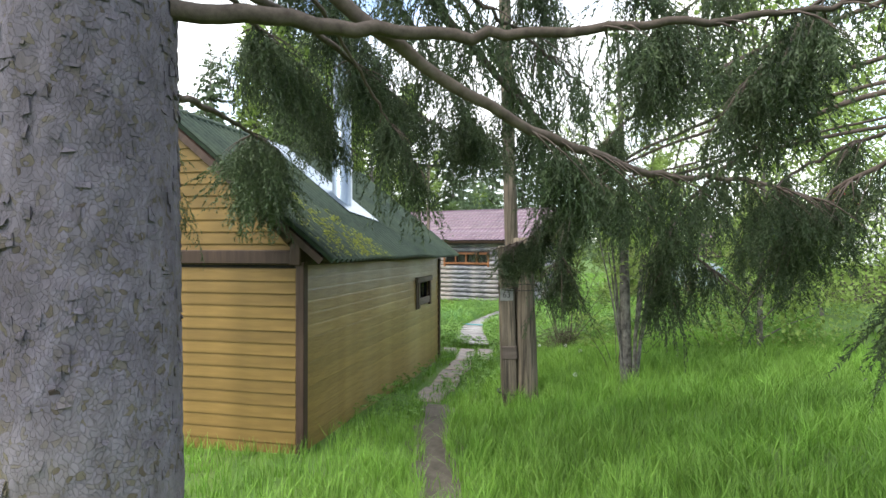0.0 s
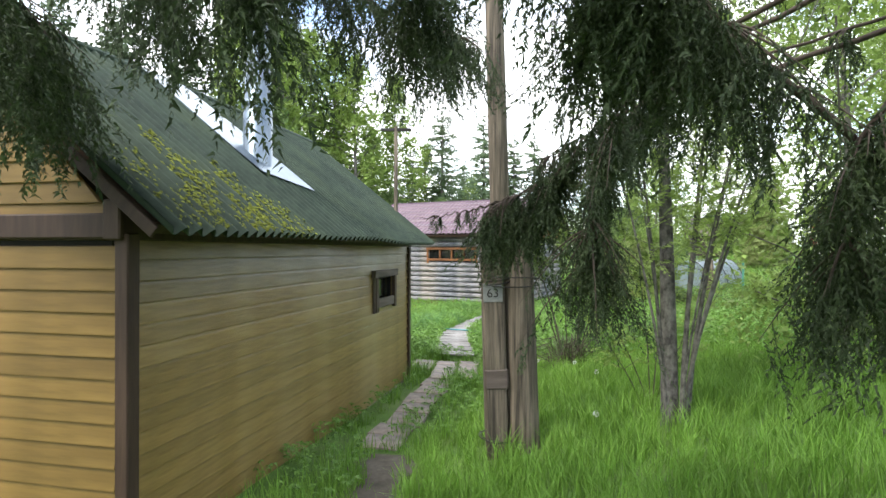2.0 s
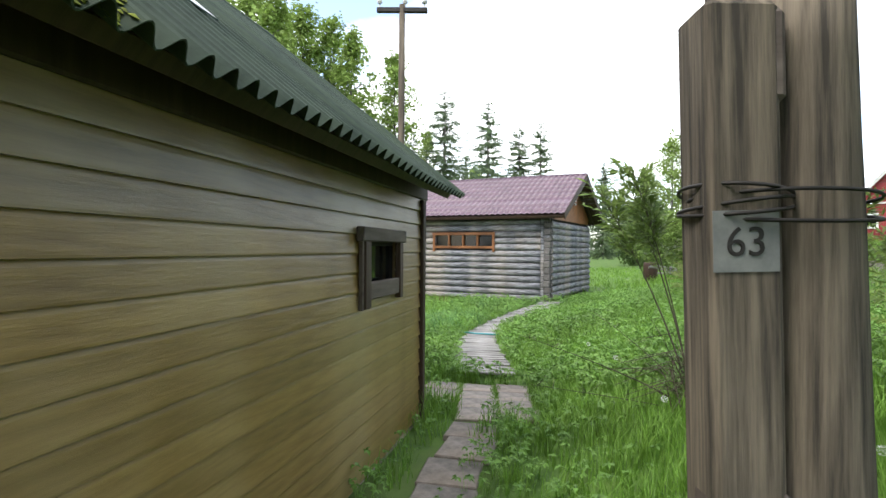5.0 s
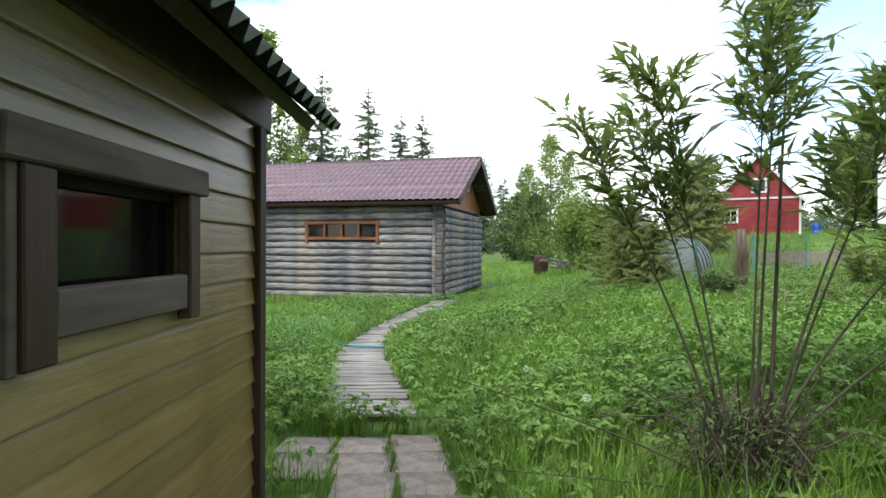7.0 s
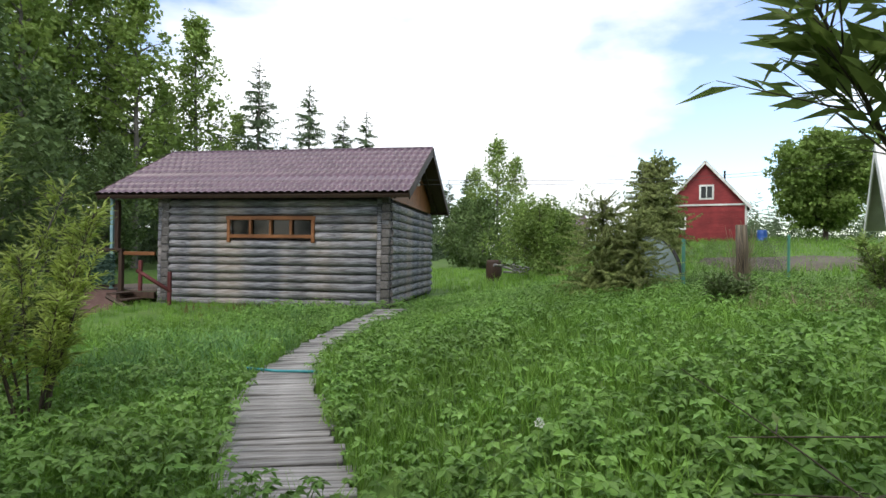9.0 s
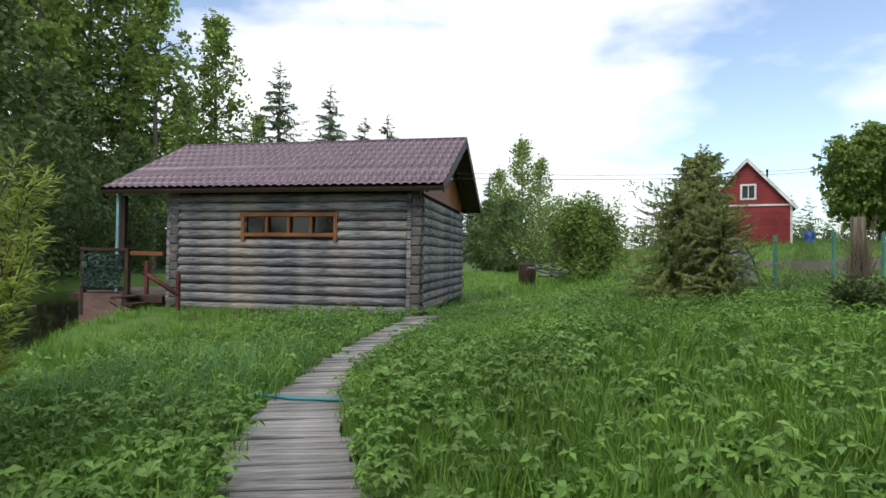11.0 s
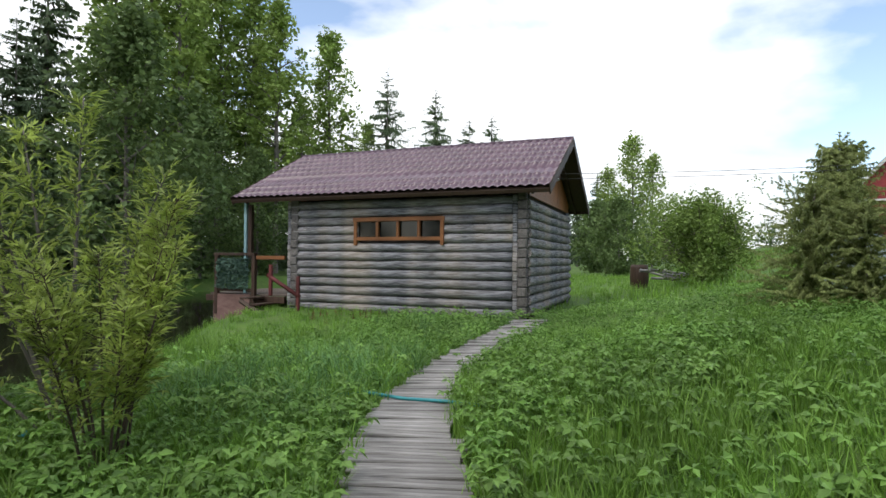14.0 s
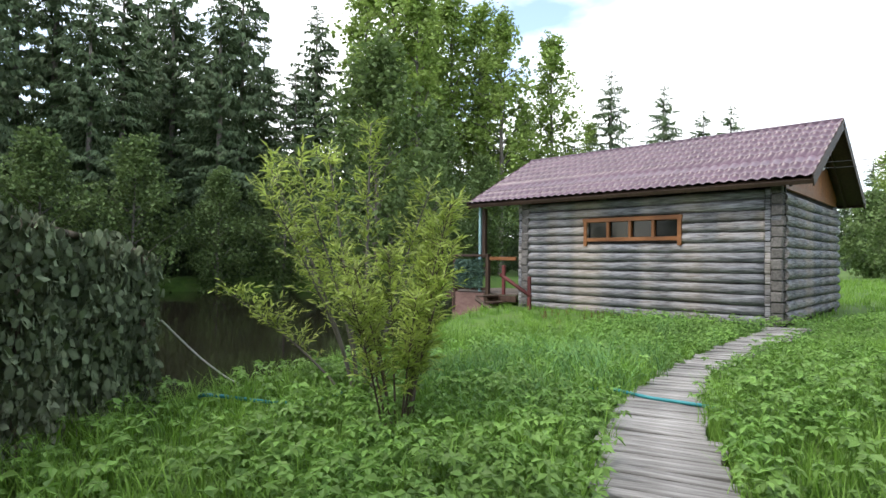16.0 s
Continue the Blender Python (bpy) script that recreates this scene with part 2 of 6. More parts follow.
M_DARKROOF = material("dark_roof_sheet", (0.06, 0.045, 0.042), (0.11, 0.085, 0.08), (4, 4, 4), 0.7, 0.2)
# Near-black: the shade of unlit rooms and wall gaps is put into the colour.
M_SHADEBLACK = material("shade_black_core", (0.014, 0.012, 0.011), (0.03, 0.025, 0.022), (4, 4, 4), 0.9, 0)
M_RUSTIN = material("red_brown_inner_board", (0.06, 0.022, 0.014), (0.12, 0.045, 0.028), (2, 14, 14), 0.7, 0.2)
M_HOSE = material("teal_hose", (0.02, 0.19, 0.22), (0.04, 0.27, 0.30), (9, 9, 9), 0.4, 0)
M_GREENNET = material("green_netting", (0.05, 0.11, 0.08), (0.13, 0.21, 0.16), (40, 40, 40), 0.8, 0.4, island=True, vary=0.3)
M_FILM = material("pale_greenhouse_film", (0.27, 0.34, 0.35), (0.40, 0.47, 0.48), (3, 3, 3), 0.45, 0.1, through_light=0.4)
M_FLOWER = material("white_petal", (0.7, 0.7, 0.7), (0.85, 0.85, 0.83), (9, 9, 9), 0.7, 0)


def glass_material():
    m = bpy.data.materials.new("window_glass")
    m.use_nodes = True
    b = m.node_tree.nodes["Principled BSDF"]
    b.inputs["Base Color"].default_value = (0.02, 0.022, 0.022, 1)
    b.inputs["Roughness"].default_value = 0.06
    b.inputs["Specular IOR Level"].default_value = 0.2
    b.inputs["Transmission Weight"].default_value = 0.6
    return m


def water_material():
    m = bpy.data.materials.new("dark_pond_water")
    m.use_nodes = True
    nt = m.node_tree
    b = nt.nodes["Principled BSDF"]
    b.inputs["Base Color"].default_value = (0.010, 0.008, 0.006, 1)
    b.inputs["Roughness"].default_value = 0.06
    no = nt.nodes.new("ShaderNodeTexNoise")
    no.inputs["Scale"].default_value = 3.0
    bp = nt.nodes.new("ShaderNodeBump")
    bp.inputs["Strength"].default_value = 0.05
    nt.links.new(no.outputs[0], bp.inputs["Height"])
    nt.links.new(bp.outputs[0], b.inputs["Normal"])
    return m


M_GLASS, M_WATER = glass_material(), water_material()

# ---------------------------------------------------------------- mesh helpers


def mesh_np(name, verts, faces, mat, smooth=False):
    """A mesh from arrays: verts (n, 3), faces (m, k)."""
    verts, faces = np.asarray(verts, np.float32), np.asarray(faces, np.int32)
    me = bpy.data.meshes.new(name)
    n, k = faces.shape
    me.vertices.add(len(verts))
    me.vertices.foreach_set("co", verts.ravel())
    me.loops.add(n * k)
    me.loops.foreach_set("vertex_index", faces.ravel())
    me.polygons.add(n)
    me.polygons.foreach_set("loop_start", np.arange(0, n * k, k, dtype=np.int32))
    me.polygons.foreach_set("loop_total", np.full(n, k, np.int32))
    me.update(calc_edges=True)
    me.validate()
    me.polygons.foreach_set("use_smooth", np.full(len(me.polygons), bool(smooth)))
    me.materials.append(mat)
    return me


def part(name, data, parent, label="", m=None):
    ob = new(name, data)
    ob.parent = parent
    if m is not None:
        ob.matrix_basis = m
    if label:
        ob["label"] = label
    return ob


def thing(name, label, category, at=None, group="", kind=""):
    ob = new(name)
    ob.empty_display_size = 0.1
    if at is not None:
        ob.matrix_basis = at
    return tagged(ob, label, category, group, kind)


def box_mesh(name, lo, hi, mat, bevel=0.006, wobble=0.0):
    bm = bmesh.new()
    bmesh.ops.create_cube(bm, size=1)
    for v in bm.verts:
        v.co = Vector([lo[i] + (v.co[i] + 0.5) * (hi[i] - lo[i]) for i in range(3)])
        if wobble:
            v.co += Vector((random.uniform(-1, 1), random.uniform(-1, 1), random.uniform(-1, 1))) * wobble
    if bevel:
        bmesh.ops.bevel(bm, geom=bm.edges[:], offset=bevel, segments=1, affect="EDGES")
    me = bpy.data.meshes.new(name)
    bm.to_mesh(me)
    bm.free()
    me.materials.append(mat)
    return me


def tube_arrays(points, radii, sides=8, cap=True, ripple=0.0, seed=0):
    """A tube round a line of points, as arrays."""
    pts = np.asarray(points, float)
    n = len(pts)
    tang = np.gradient(pts, axis=0)
    tang /= np.linalg.norm(tang, axis=1)[:, None] + 1e-9
    ref = np.array([0, 0, 1.0]) if abs(tang[0, 2]) < 0.9 else np.array([1.0, 0, 0])
    a = np.cross(tang, ref)
    a /= np.linalg.norm(a, axis=1)[:, None] + 1e-9
    b = np.cross(tang, a)
    ang = np.linspace(0, 2 * np.pi, sides, endpoint=False)
    rad = np.asarray(radii, float)[:, None] * np.ones((1, sides))
    if ripple:
        rad = rad * (1 + ripple * np.random.default_rng(seed).uniform(-1, 1, rad.shape))
    v = pts[:, None] + rad[..., None] * (np.cos(ang)[None, :, None] * a[:, None] + np.sin(ang)[None, :, None] * b[:, None])
    i = np.arange(n - 1)[:, None] * sides + np.arange(sides)[None]
    j = np.arange(n - 1)[:, None] * sides + (np.arange(sides)[None] + 1) % sides
    f = np.stack([i, j, j + sides, i + sides], -1).reshape(-1, 4)
    v = v.reshape(-1, 3)
    if cap:
        for ring, centre in ((0, pts[0]), (n - 1, pts[-1])):
            v = np.vstack([v, centre[None]])
            k = len(v) - 1
            r = ring * sides + np.arange(sides)
            f = np.vstack([f, np.stack([r, np.roll(r, -1), np.full(sides, k), np.full(sides, k)], -1)[:, [0, 1, 2, 2]]])
    return v, f


def quads_to_tris(f):
    f = np.asarray(f)
    return np.vstack([f[:, [0, 1, 2]], f[:, [0, 2, 3]]])


def merge(chunks):
    """Arrays (verts, faces) laid together."""
    vs, fs, k = [], [], 0
    for v, f in chunks:
        vs.append(v)
        fs.append(np.asarray(f) + k)
        k += len(v)
    return np.vstack(vs), np.vstack(fs)


def tube_mesh(name, chunks, mat, smooth=True):
    v, f = merge([(v, quads_to_tris(f)) for v, f in chunks])
    f = f[(f[:, 0] != f[:, 1]) & (f[:, 1] != f[:, 2]) & (f[:, 0] != f[:, 2])]
    return mesh_np(name, v, f, mat, smooth)


def turns(rz, rx, ry=None):
    """Rotation matrices: first round y, then x, then z."""
    n = len(rz)
    ry = np.zeros(n) if ry is None else ry
    cz, sz, cx, sx, cy, sy = np.cos(rz), np.sin(rz), np.cos(rx), np.sin(rx), np.cos(ry), np.sin(ry)
    o, z = np.ones(n), np.zeros(n)
    rot_z = np.stack([cz, -sz, z, sz, cz, z, z, z, o], -1).reshape(n, 3, 3)
    rot_x = np.stack([o, z, z, z, cx, -sx, z, sx, cx], -1).reshape(n, 3, 3)
    rot_y = np.stack([cy, z, sy, z, o, z, -sy, z, cy], -1).reshape(n, 3, 3)
    return rot_z @ rot_x @ rot_y


def scatter(template, pos, rot, size):
    """Copies of a template's arrays at places, turned and scaled, as one pair of arrays."""
    tv, tf = template
    tv, tf = np.asarray(tv, float), np.asarray(tf)
    pos, size = np.asarray(pos, float), np.asarray(size, float)
    if size.ndim == 1:
        size = np.repeat(size[:, None], 3, 1)
    v = np.einsum("nij,nkj->nki", rot, tv[None] * size[:, None]) + pos[:, None]
    f = tf[None] + (np.arange(len(pos)) * len(tv))[:, None, None]
    return v.reshape(-1, 3), f.reshape(-1, tf.shape[1])


# ---------------------------------------------------------------- the lie of the land
LINE_Y = np.array([-60, 0, 4.7, 8.4, 11.5, 14.0, 16.0, 17.5, 21.5, 80])
LINE_X = np.array([10, 0.3, -2.2, -4.1, -5.3, -6.3, -7.15, -7.4, -7.4, -7.4])
LINE_Z = np.array([0.9, 0.73, 0.24, 0.05, 0.0, -0.02, -0.02, 0.0, 0.12, 0.4])
BANK_Y = np.array([-60, 8, 12, 14, 17, 20, 23, 60, 100])
BANK_X = np.array([-13, -10.9, -10.5, -10.7, -12.0, -14.0, -15.2, -16, -16])


def ground(x, y):
    """Height of the ground: a trodden line, a rise to the east of it, a pond's bank to the west."""
    x, y = np.asarray(x, float), np.asarray(y, float)
    r = x - np.interp(y, LINE_Y, LINE_X)
    z = np.interp(y, LINE_Y, LINE_Z)
    up = np.maximum(r - 0.5, 0)
    z = z + 0.20 * np.minimum(up, 2.8) + 0.05 * np.clip(up - 2.8, 0, 5) + 0.025 * np.clip(up - 8.2, 0, 60)
    z = z - 0.10 * np.clip(np.interp(y, [2, 6], [1, 0]) * np.clip(-r, 0, 4), 0, 4)
    z = z + np.interp(y, [26, 32, 44, 70], [0, 0.25, 1.15, 1.3]) * np.interp(x, [-4, 1.5], [0, 1])
    near = np.interp(y, BANK_Y, BANK_X) - x
    far = x - (-35 + 0.6 * (y - 22))
    wet = np.minimum(near, far)
    z = z - 1.3 * np.clip(wet / 2.0 + 0.35, 0, 1) ** 1.3
    return z + 0.03 * np.sin(1.7 * x + 0.6 * y) * np.cos(1.3 * y - 0.5 * x)


def gz(x, y):
    return float(ground(x, y))


def build_ground():
    near = np.concatenate([np.arange(-18, 8, 0.25)])
    xs = np.concatenate([[-1500, -600, -300, -180], np.arange(-120, -40, 10), np.arange(-40, -18, 1.0), near, np.arange(8, 40, 2), np.arange(40, 130, 15), [200, 400, 900, 1500]])
    ys = np.concatenate([[-1500, -400, -150, -60], np.arange(-40, -4, 4), np.arange(-4, 30, 0.25), np.arange(30, 60, 1.5), np.arange(60, 160, 12), [250, 500, 1500]])
    gx, gy = np.meshgrid(xs, ys)
    z = ground(gx, gy)
    v = np.stack([gx, gy, z], -1).reshape(-1, 3)
    w = len(xs)
    i = (np.arange(len(ys) - 1)[:, None] * w + np.arange(w - 1)[None]).ravel()
    ob = new("ground", mesh_np("ground", v, np.stack([i, i + 1, i + w + 1, i + w], -1), M_SOIL, True))
    tagged(ob, "grassy meadow ground sloping gently up from the path", "ground", kind="structure")
    wv = [(-60, -60, -0.5), (-8, -60, -0.5), (-8, 70, -0.5), (-60, 70, -0.5)]
    ob = new("water", mesh_np("water", wv, [(0, 1, 2, 3)], M_WATER))
    tagged(ob, "still dark brown pond water reflecting the woods", "pond", kind="structure")


build_ground()

# ---------------------------------------------------------------- the shed
SHED = pose(-3.99, 4.66, 0, 0, 0, 104.84)  # x runs along the long wall, y to the gable's far side, z up
SHED_LONG, SHED_WIDE, EAVE_Z, RIDGE_Z, HALF = 6.03, 3.64, 2.16, 3.95, 1.82


def board_mesh(name, length, high, mat, thick=0.022, lap=0.012, cut=0.0):
    """A weatherboard along x: its foot stands proud of its top; y is outwards. cut: how far its ends slope in at the top."""
    prof = [(0, 0), (thick + lap, 0.003), (thick + lap, 0.012), (thick, high * 0.8), (thick - 0.006, high - 0.004), (0, high)]
    n = len(prof)
    v = [(x + (1 if x == 0 else -1) * cut * b / high, a, b) for x in (0, length) for a, b in prof]
    f = [(i, (i + 1) % n, n + (i + 1) % n, n + i) for i in range(n)]
    v, f = np.array(v), np.array(f)
    caps = np.array([[0, i, i + 1, i + 1] for i in range(1, n - 1)] + [[n, n + i + 1, n + i, n + i] for i in range(1, n - 1)])
    t = quads_to_tris(np.vstack([f, caps]))
    t = t[(t[:, 1] != t[:, 2]) & (t[:, 0] != t[:, 2])]
    return mesh_np(name, v, t, mat)


def corrugated(name, length, slope_len, period, amp, mat, thick=0.006, ragged=0.0):
    """A wavy sheet: x along the eave, y up the slope, z its face."""
    per = 10
    nx = int(length / period) * per + 1
    ny = 13
    xs = np.linspace(0, length, nx)
    ys = np.linspace(0, slope_len, ny)
    gx, gy = np.meshgrid(xs, ys)
    sheet = np.floor(gy / 0.9)
    z = amp * np.cos(2 * np.pi * gx / period) + 0.006 * np.sin(gx * 2.1 + gy) + 0.008 * (1 - (gy / 0.9 - sheet))
    if ragged:
        gy = gy.copy()
        gy[0] -= ragged * (np.sin(xs * 3.1) * 0.5 + np.sin(xs * 1.3 + 1))
    top = np.stack([gx, gy, z], -1).reshape(-1, 3)
    low = top - np.array([0, 0, thick])
    i = (np.arange(ny - 1)[:, None] * nx + np.arange(nx - 1)[None]).ravel()
    f = np.stack([i, i + 1, i + nx + 1, i + nx], -1)
    k = len(top)
    g = f[:, ::-1] + k
    e = np.arange(nx - 1)
    edge = np.stack([e + k, e + 1 + k, e + 1, e], -1)
    return mesh_np(name, np.vstack([top, low]), np.vstack([f, g, edge]), mat, False)


def build_shed():
    shed = thing("shed", "yellow weatherboarded shed with a mossy green corrugated roof", "shed", SHED)
    base = -0.15
    # cores of the walls; the long wall has a hole for the window
    wx0, wx1, wz0, wz1 = 4.46, 5.18, 1.37, 1.70
    long_wall = part("long_wall", box_mesh("long_wall", (0.02, 0.02, base), (wx0, 0.10, EAVE_Z), M_SHADEBLACK, 0), shed)
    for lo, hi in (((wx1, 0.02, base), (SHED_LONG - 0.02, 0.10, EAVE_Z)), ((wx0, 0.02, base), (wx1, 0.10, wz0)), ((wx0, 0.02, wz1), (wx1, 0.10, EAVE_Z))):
        part("wall_core", box_mesh("wall_core", lo, hi, M_SHADEBLACK, 0), shed)
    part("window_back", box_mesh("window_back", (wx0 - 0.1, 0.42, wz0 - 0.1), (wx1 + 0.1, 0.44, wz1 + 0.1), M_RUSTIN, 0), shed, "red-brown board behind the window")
    front_wall = part("front_wall", box_mesh("front_wall", (0.02, 0.11, base), (0.10, SHED_WIDE - 0.02, EAVE_Z), M_SHADEBLACK, 0), shed)
    part("back_wall", box_mesh("back_wall", (SHED_LONG - 0.1, 0.11, base), (SHED_LONG - 0.02, SHED_WIDE - 0.02, EAVE_Z), M_OCHRE, 0), shed)
    part("far_wall", box_mesh("far_wall", (0.11, SHED_WIDE - 0.1, base), (SHED_LONG - 0.11, SHED_WIDE - 0.02, EAVE_Z), M_OCHRE, 0), shed)
    for x in (0.06, SHED_LONG - 0.08):
        bm = bmesh.new()
        a = [bm.verts.new((x, 0.05, EAVE_Z)), bm.verts.new((x, SHED_WIDE - 0.05, EAVE_Z)), bm.verts.new((x, HALF, RIDGE_Z - 0.09))]
        bm.faces.new(a)
        ext = bmesh.ops.extrude_face_region(bm, geom=bm.faces[:])
        for v in [g for g in ext["geom"] if isinstance(g, bmesh.types.BMVert)]:
            v.co.x += 0.05
        me = bpy.data.meshes.new("gable_core")
        bm.to_mesh(me)
        bm.free()
        me.materials.append(M_OCHRE)
        part("gable_core", me, shed)
    # foundation
    part("plinth", box_mesh("plinth", (0.0, -0.01, -0.35), (SHED_LONG, 0.1, 0.06), M_SLAB, 0.02), shed, "grey concrete plinth strip")
    part("plinth", box_mesh("plinth", (-0.01, 0.0, -0.35), (0.1, SHED_WIDE, 0.14), M_SLAB, 0.02), shed, "grey concrete plinth strip")
    # boards of the long wall
    h, z, row = 0.132, 0.06, 0
    flip = Matrix.Rotation(math.pi, 4, "Z")
    made = {}

    def board(owner, length, mat, m, cut=0.0):
        key = (round(length, 2), mat.name, cut)
        if key not in made:
            made[key] = board_mesh("board", length, h + 0.008, mat, cut=cut)
        part("board", made[key], owner, m=m)

    while z < EAVE_Z - 0.03:
        spans = [(0.06, SHED_LONG - 0.02)]
        if z + h > wz0 + 0.03 and z < wz1 - 0.03:
            spans = [(0.06, wx0), (wx1, SHED_LONG - 0.02)]
        # rows above 1.72 m take the paler boards with painted-in sky sheen
        for a, b in spans:
            board(long_wall, b - a, M_FADEDSHEEN if z > 1.72 else M_OCHRE, Matrix.Translation((b, 0.02, z)) @ flip)
        z += h
        row += 1
    # boards of the gable end, below and above the beam
    z = 0.14
    turn = Matrix.Rotation(math.radians(90), 4, "Z")
    while z < RIDGE_Z - 0.2:
        a, b, cut = 0.06, SHED_WIDE - 0.02, 0.0
        if z > EAVE_Z:
            inset = (z - 0.06 - EAVE_Z) / (RIDGE_Z - EAVE_Z) * HALF
            a, b = inset, SHED_WIDE - inset
            cut = round((h + 0.008) / (RIDGE_Z - EAVE_Z) * HALF, 4)
        if b - a > 0.15 and not (2.06 < z < 2.20):
            board(front_wall, b - a, M_YELLOW, Matrix.Translation((0.02, a, z)) @ turn, cut)
        z += h
    part("beam", box_mesh("beam", (-0.05, -0.02, 2.17), (0.04, SHED_WIDE, 2.32), M_DARKTRIM, 0.01), shed, "dark brown cross beam")
    part("corner_post", box_mesh("corner_post", (-0.03, -0.045, 0.02), (0.075, 0.05, 2.20), M_DARKTRIM, 0.008, 0.004), shed, "dark brown corner board")
    part("corner_post", box_mesh("corner_post", (SHED_LONG - 0.06, -0.045, -0.02), (SHED_LONG + 0.02, 0.05, 2.15), M_DARKTRIM, 0.008, 0.004), shed, "dark brown corner board")
    # purlin, rafters and soffit under the eave
    part("purlin", box_mesh("purlin", (-0.07, -0.02, 2.16), (SHED_LONG + 0.20, 0.1, 2.40), M_DARKTRIM, 0.01), shed)
    slope = math.atan2(RIDGE_Z - 2.17, HALF + 0.36)
    slen = math.hypot(RIDGE_Z - 2.17, HALF + 0.36)
    for side in (0, 1):
        m = Matrix.Translation((-0.10, -0.36, 2.22)) @ Matrix.Rotation(0.002, 4, "Y") @ Matrix.Rotation(slope, 4, "X")
        if side:
            m = Matrix.Translation((SHED_LONG + 0.28, SHED_WIDE + 0.36, 2.21)) @ Matrix.Rotation(math.pi, 4, "Z") @ Matrix.Rotation(slope, 4, "X")
        part("roof_sheet", corrugated("roof_sheet", SHED_LONG + 0.38, slen, 0.125, 0.031, M_SHEETGREEN, ragged=0.02), shed, "green corrugated roofing sheet with moss", m)
        part("roof_boarding", box_mesh("roof_boarding", (0.034, 0.125, -0.065), (SHED_LONG + 0.34, slen - 0.01, -0.040), M_SOFFIT, 0), shed, "", m)
        part("barge_board", box_mesh("barge_board", (0.008, 0.06, -0.110), (0.030, slen, -0.036), M_DARKTRIM, 0.004), shed, "dark barge board", m)
        part("eave_board", box_mesh("eave_board", (0.034, 0.10, -0.11), (SHED_LONG + 0.34, 0.118, -0.04), M_DARKTRIM, 0.004), shed, "dark eave board", m)
        if not side:
            build_moss(shed, m)
            build_flue(shed, m, slope)
    part("ridge_cap", box_mesh("ridge_cap", (-0.11, HALF - 0.12, RIDGE_Z - 0.05), (SHED_LONG + 0.29, HALF + 0.12, RIDGE_Z + 0.03), M_SHEETGREEN, 0.03), shed)
    # window
    win = part("window", box_mesh("window", (4.26, -0.07, 1.73), (5.28, -0.012, 1.83), M_GREYTRIM, 0.006, 0.003), shed, "small window with dark plank trim")
    part("side_board", box_mesh("side_board", (4.33, -0.06, 1.26), (4.44, -0.016, 1.73), M_DARKTRIM, 0.006, 0.003), win)
    part("side_board", box_mesh("side_board", (4.30, -0.045, 1.255), (4.33, -0.014, 1.73), M_GREYTRIM, 0.004), win)
    part("side_board", box_mesh("side_board", (5.14, -0.06, 1.28), (5.22, -0.016, 1.73), M_DARKTRIM, 0.006, 0.003), win)
    part("sill_board", box_mesh("sill_board", (4.441, -0.052, 1.32), (5.139, -0.012, 1.44), M_GREYTRIM, 0.006, 0.003), win, "grey weathered sill board")
    part("pane", box_mesh("pane", (4.45, 0.05, 1.36), (5.19, 0.056, 1.70), M_GLASS, 0), win)
    return shed


def build_moss(shed, m):
    rng = np.random.default_rng(5)
    n = 15000
    row = (np.round(rng.normal(0.95, 0.42, n) / 0.125) + 0.5) * 0.125
    reach = 0.30 + 0.95 * np.abs(np.sin(row * 5.3)) * np.exp(-((row - 0.9) / 0.9) ** 2)
    y = 0.03 + reach * rng.uniform(0, 1, n) ** 1.1
    patchy = np.sin(y * 19 + row * 31) + np.sin(y * 7.3 - row * 12) > -1.0
    ok = (row > 0.1) & (row < 2.0) & (y < 1.5) & patchy
    x, y = row[ok] + rng.normal(0, 0.022, ok.sum()), y[ok]
    v = np.array([(1, 0, 0), (0.3, 0.95, 0), (-0.8, 0.6, 0), (-0.8, -0.6, 0), (0.3, -0.95, 0), (0, 0, 0.75)])
    f = np.array([(0, 1, 5), (1, 2, 5), (2, 3, 5), (3, 4, 5), (4, 0, 5)])
    k = len(x)
    pos = np.stack([x, y, 0.031 * np.cos(2 * np.pi * x / 0.125) + 0.008], -1)
    V, F = scatter((v, f), pos, turns(rng.normal(0, 0.4, k), rng.normal(0, 0.2, k)), rng.uniform(0.6, 1.3, k)[:, None] * np.array([[0.012, 0.017, 0.010]]))
    part("moss", mesh_np("moss", V, F, M_MOSS, True), shed, "yellow-green moss in the roof grooves", m)["kind"] = "stuff"


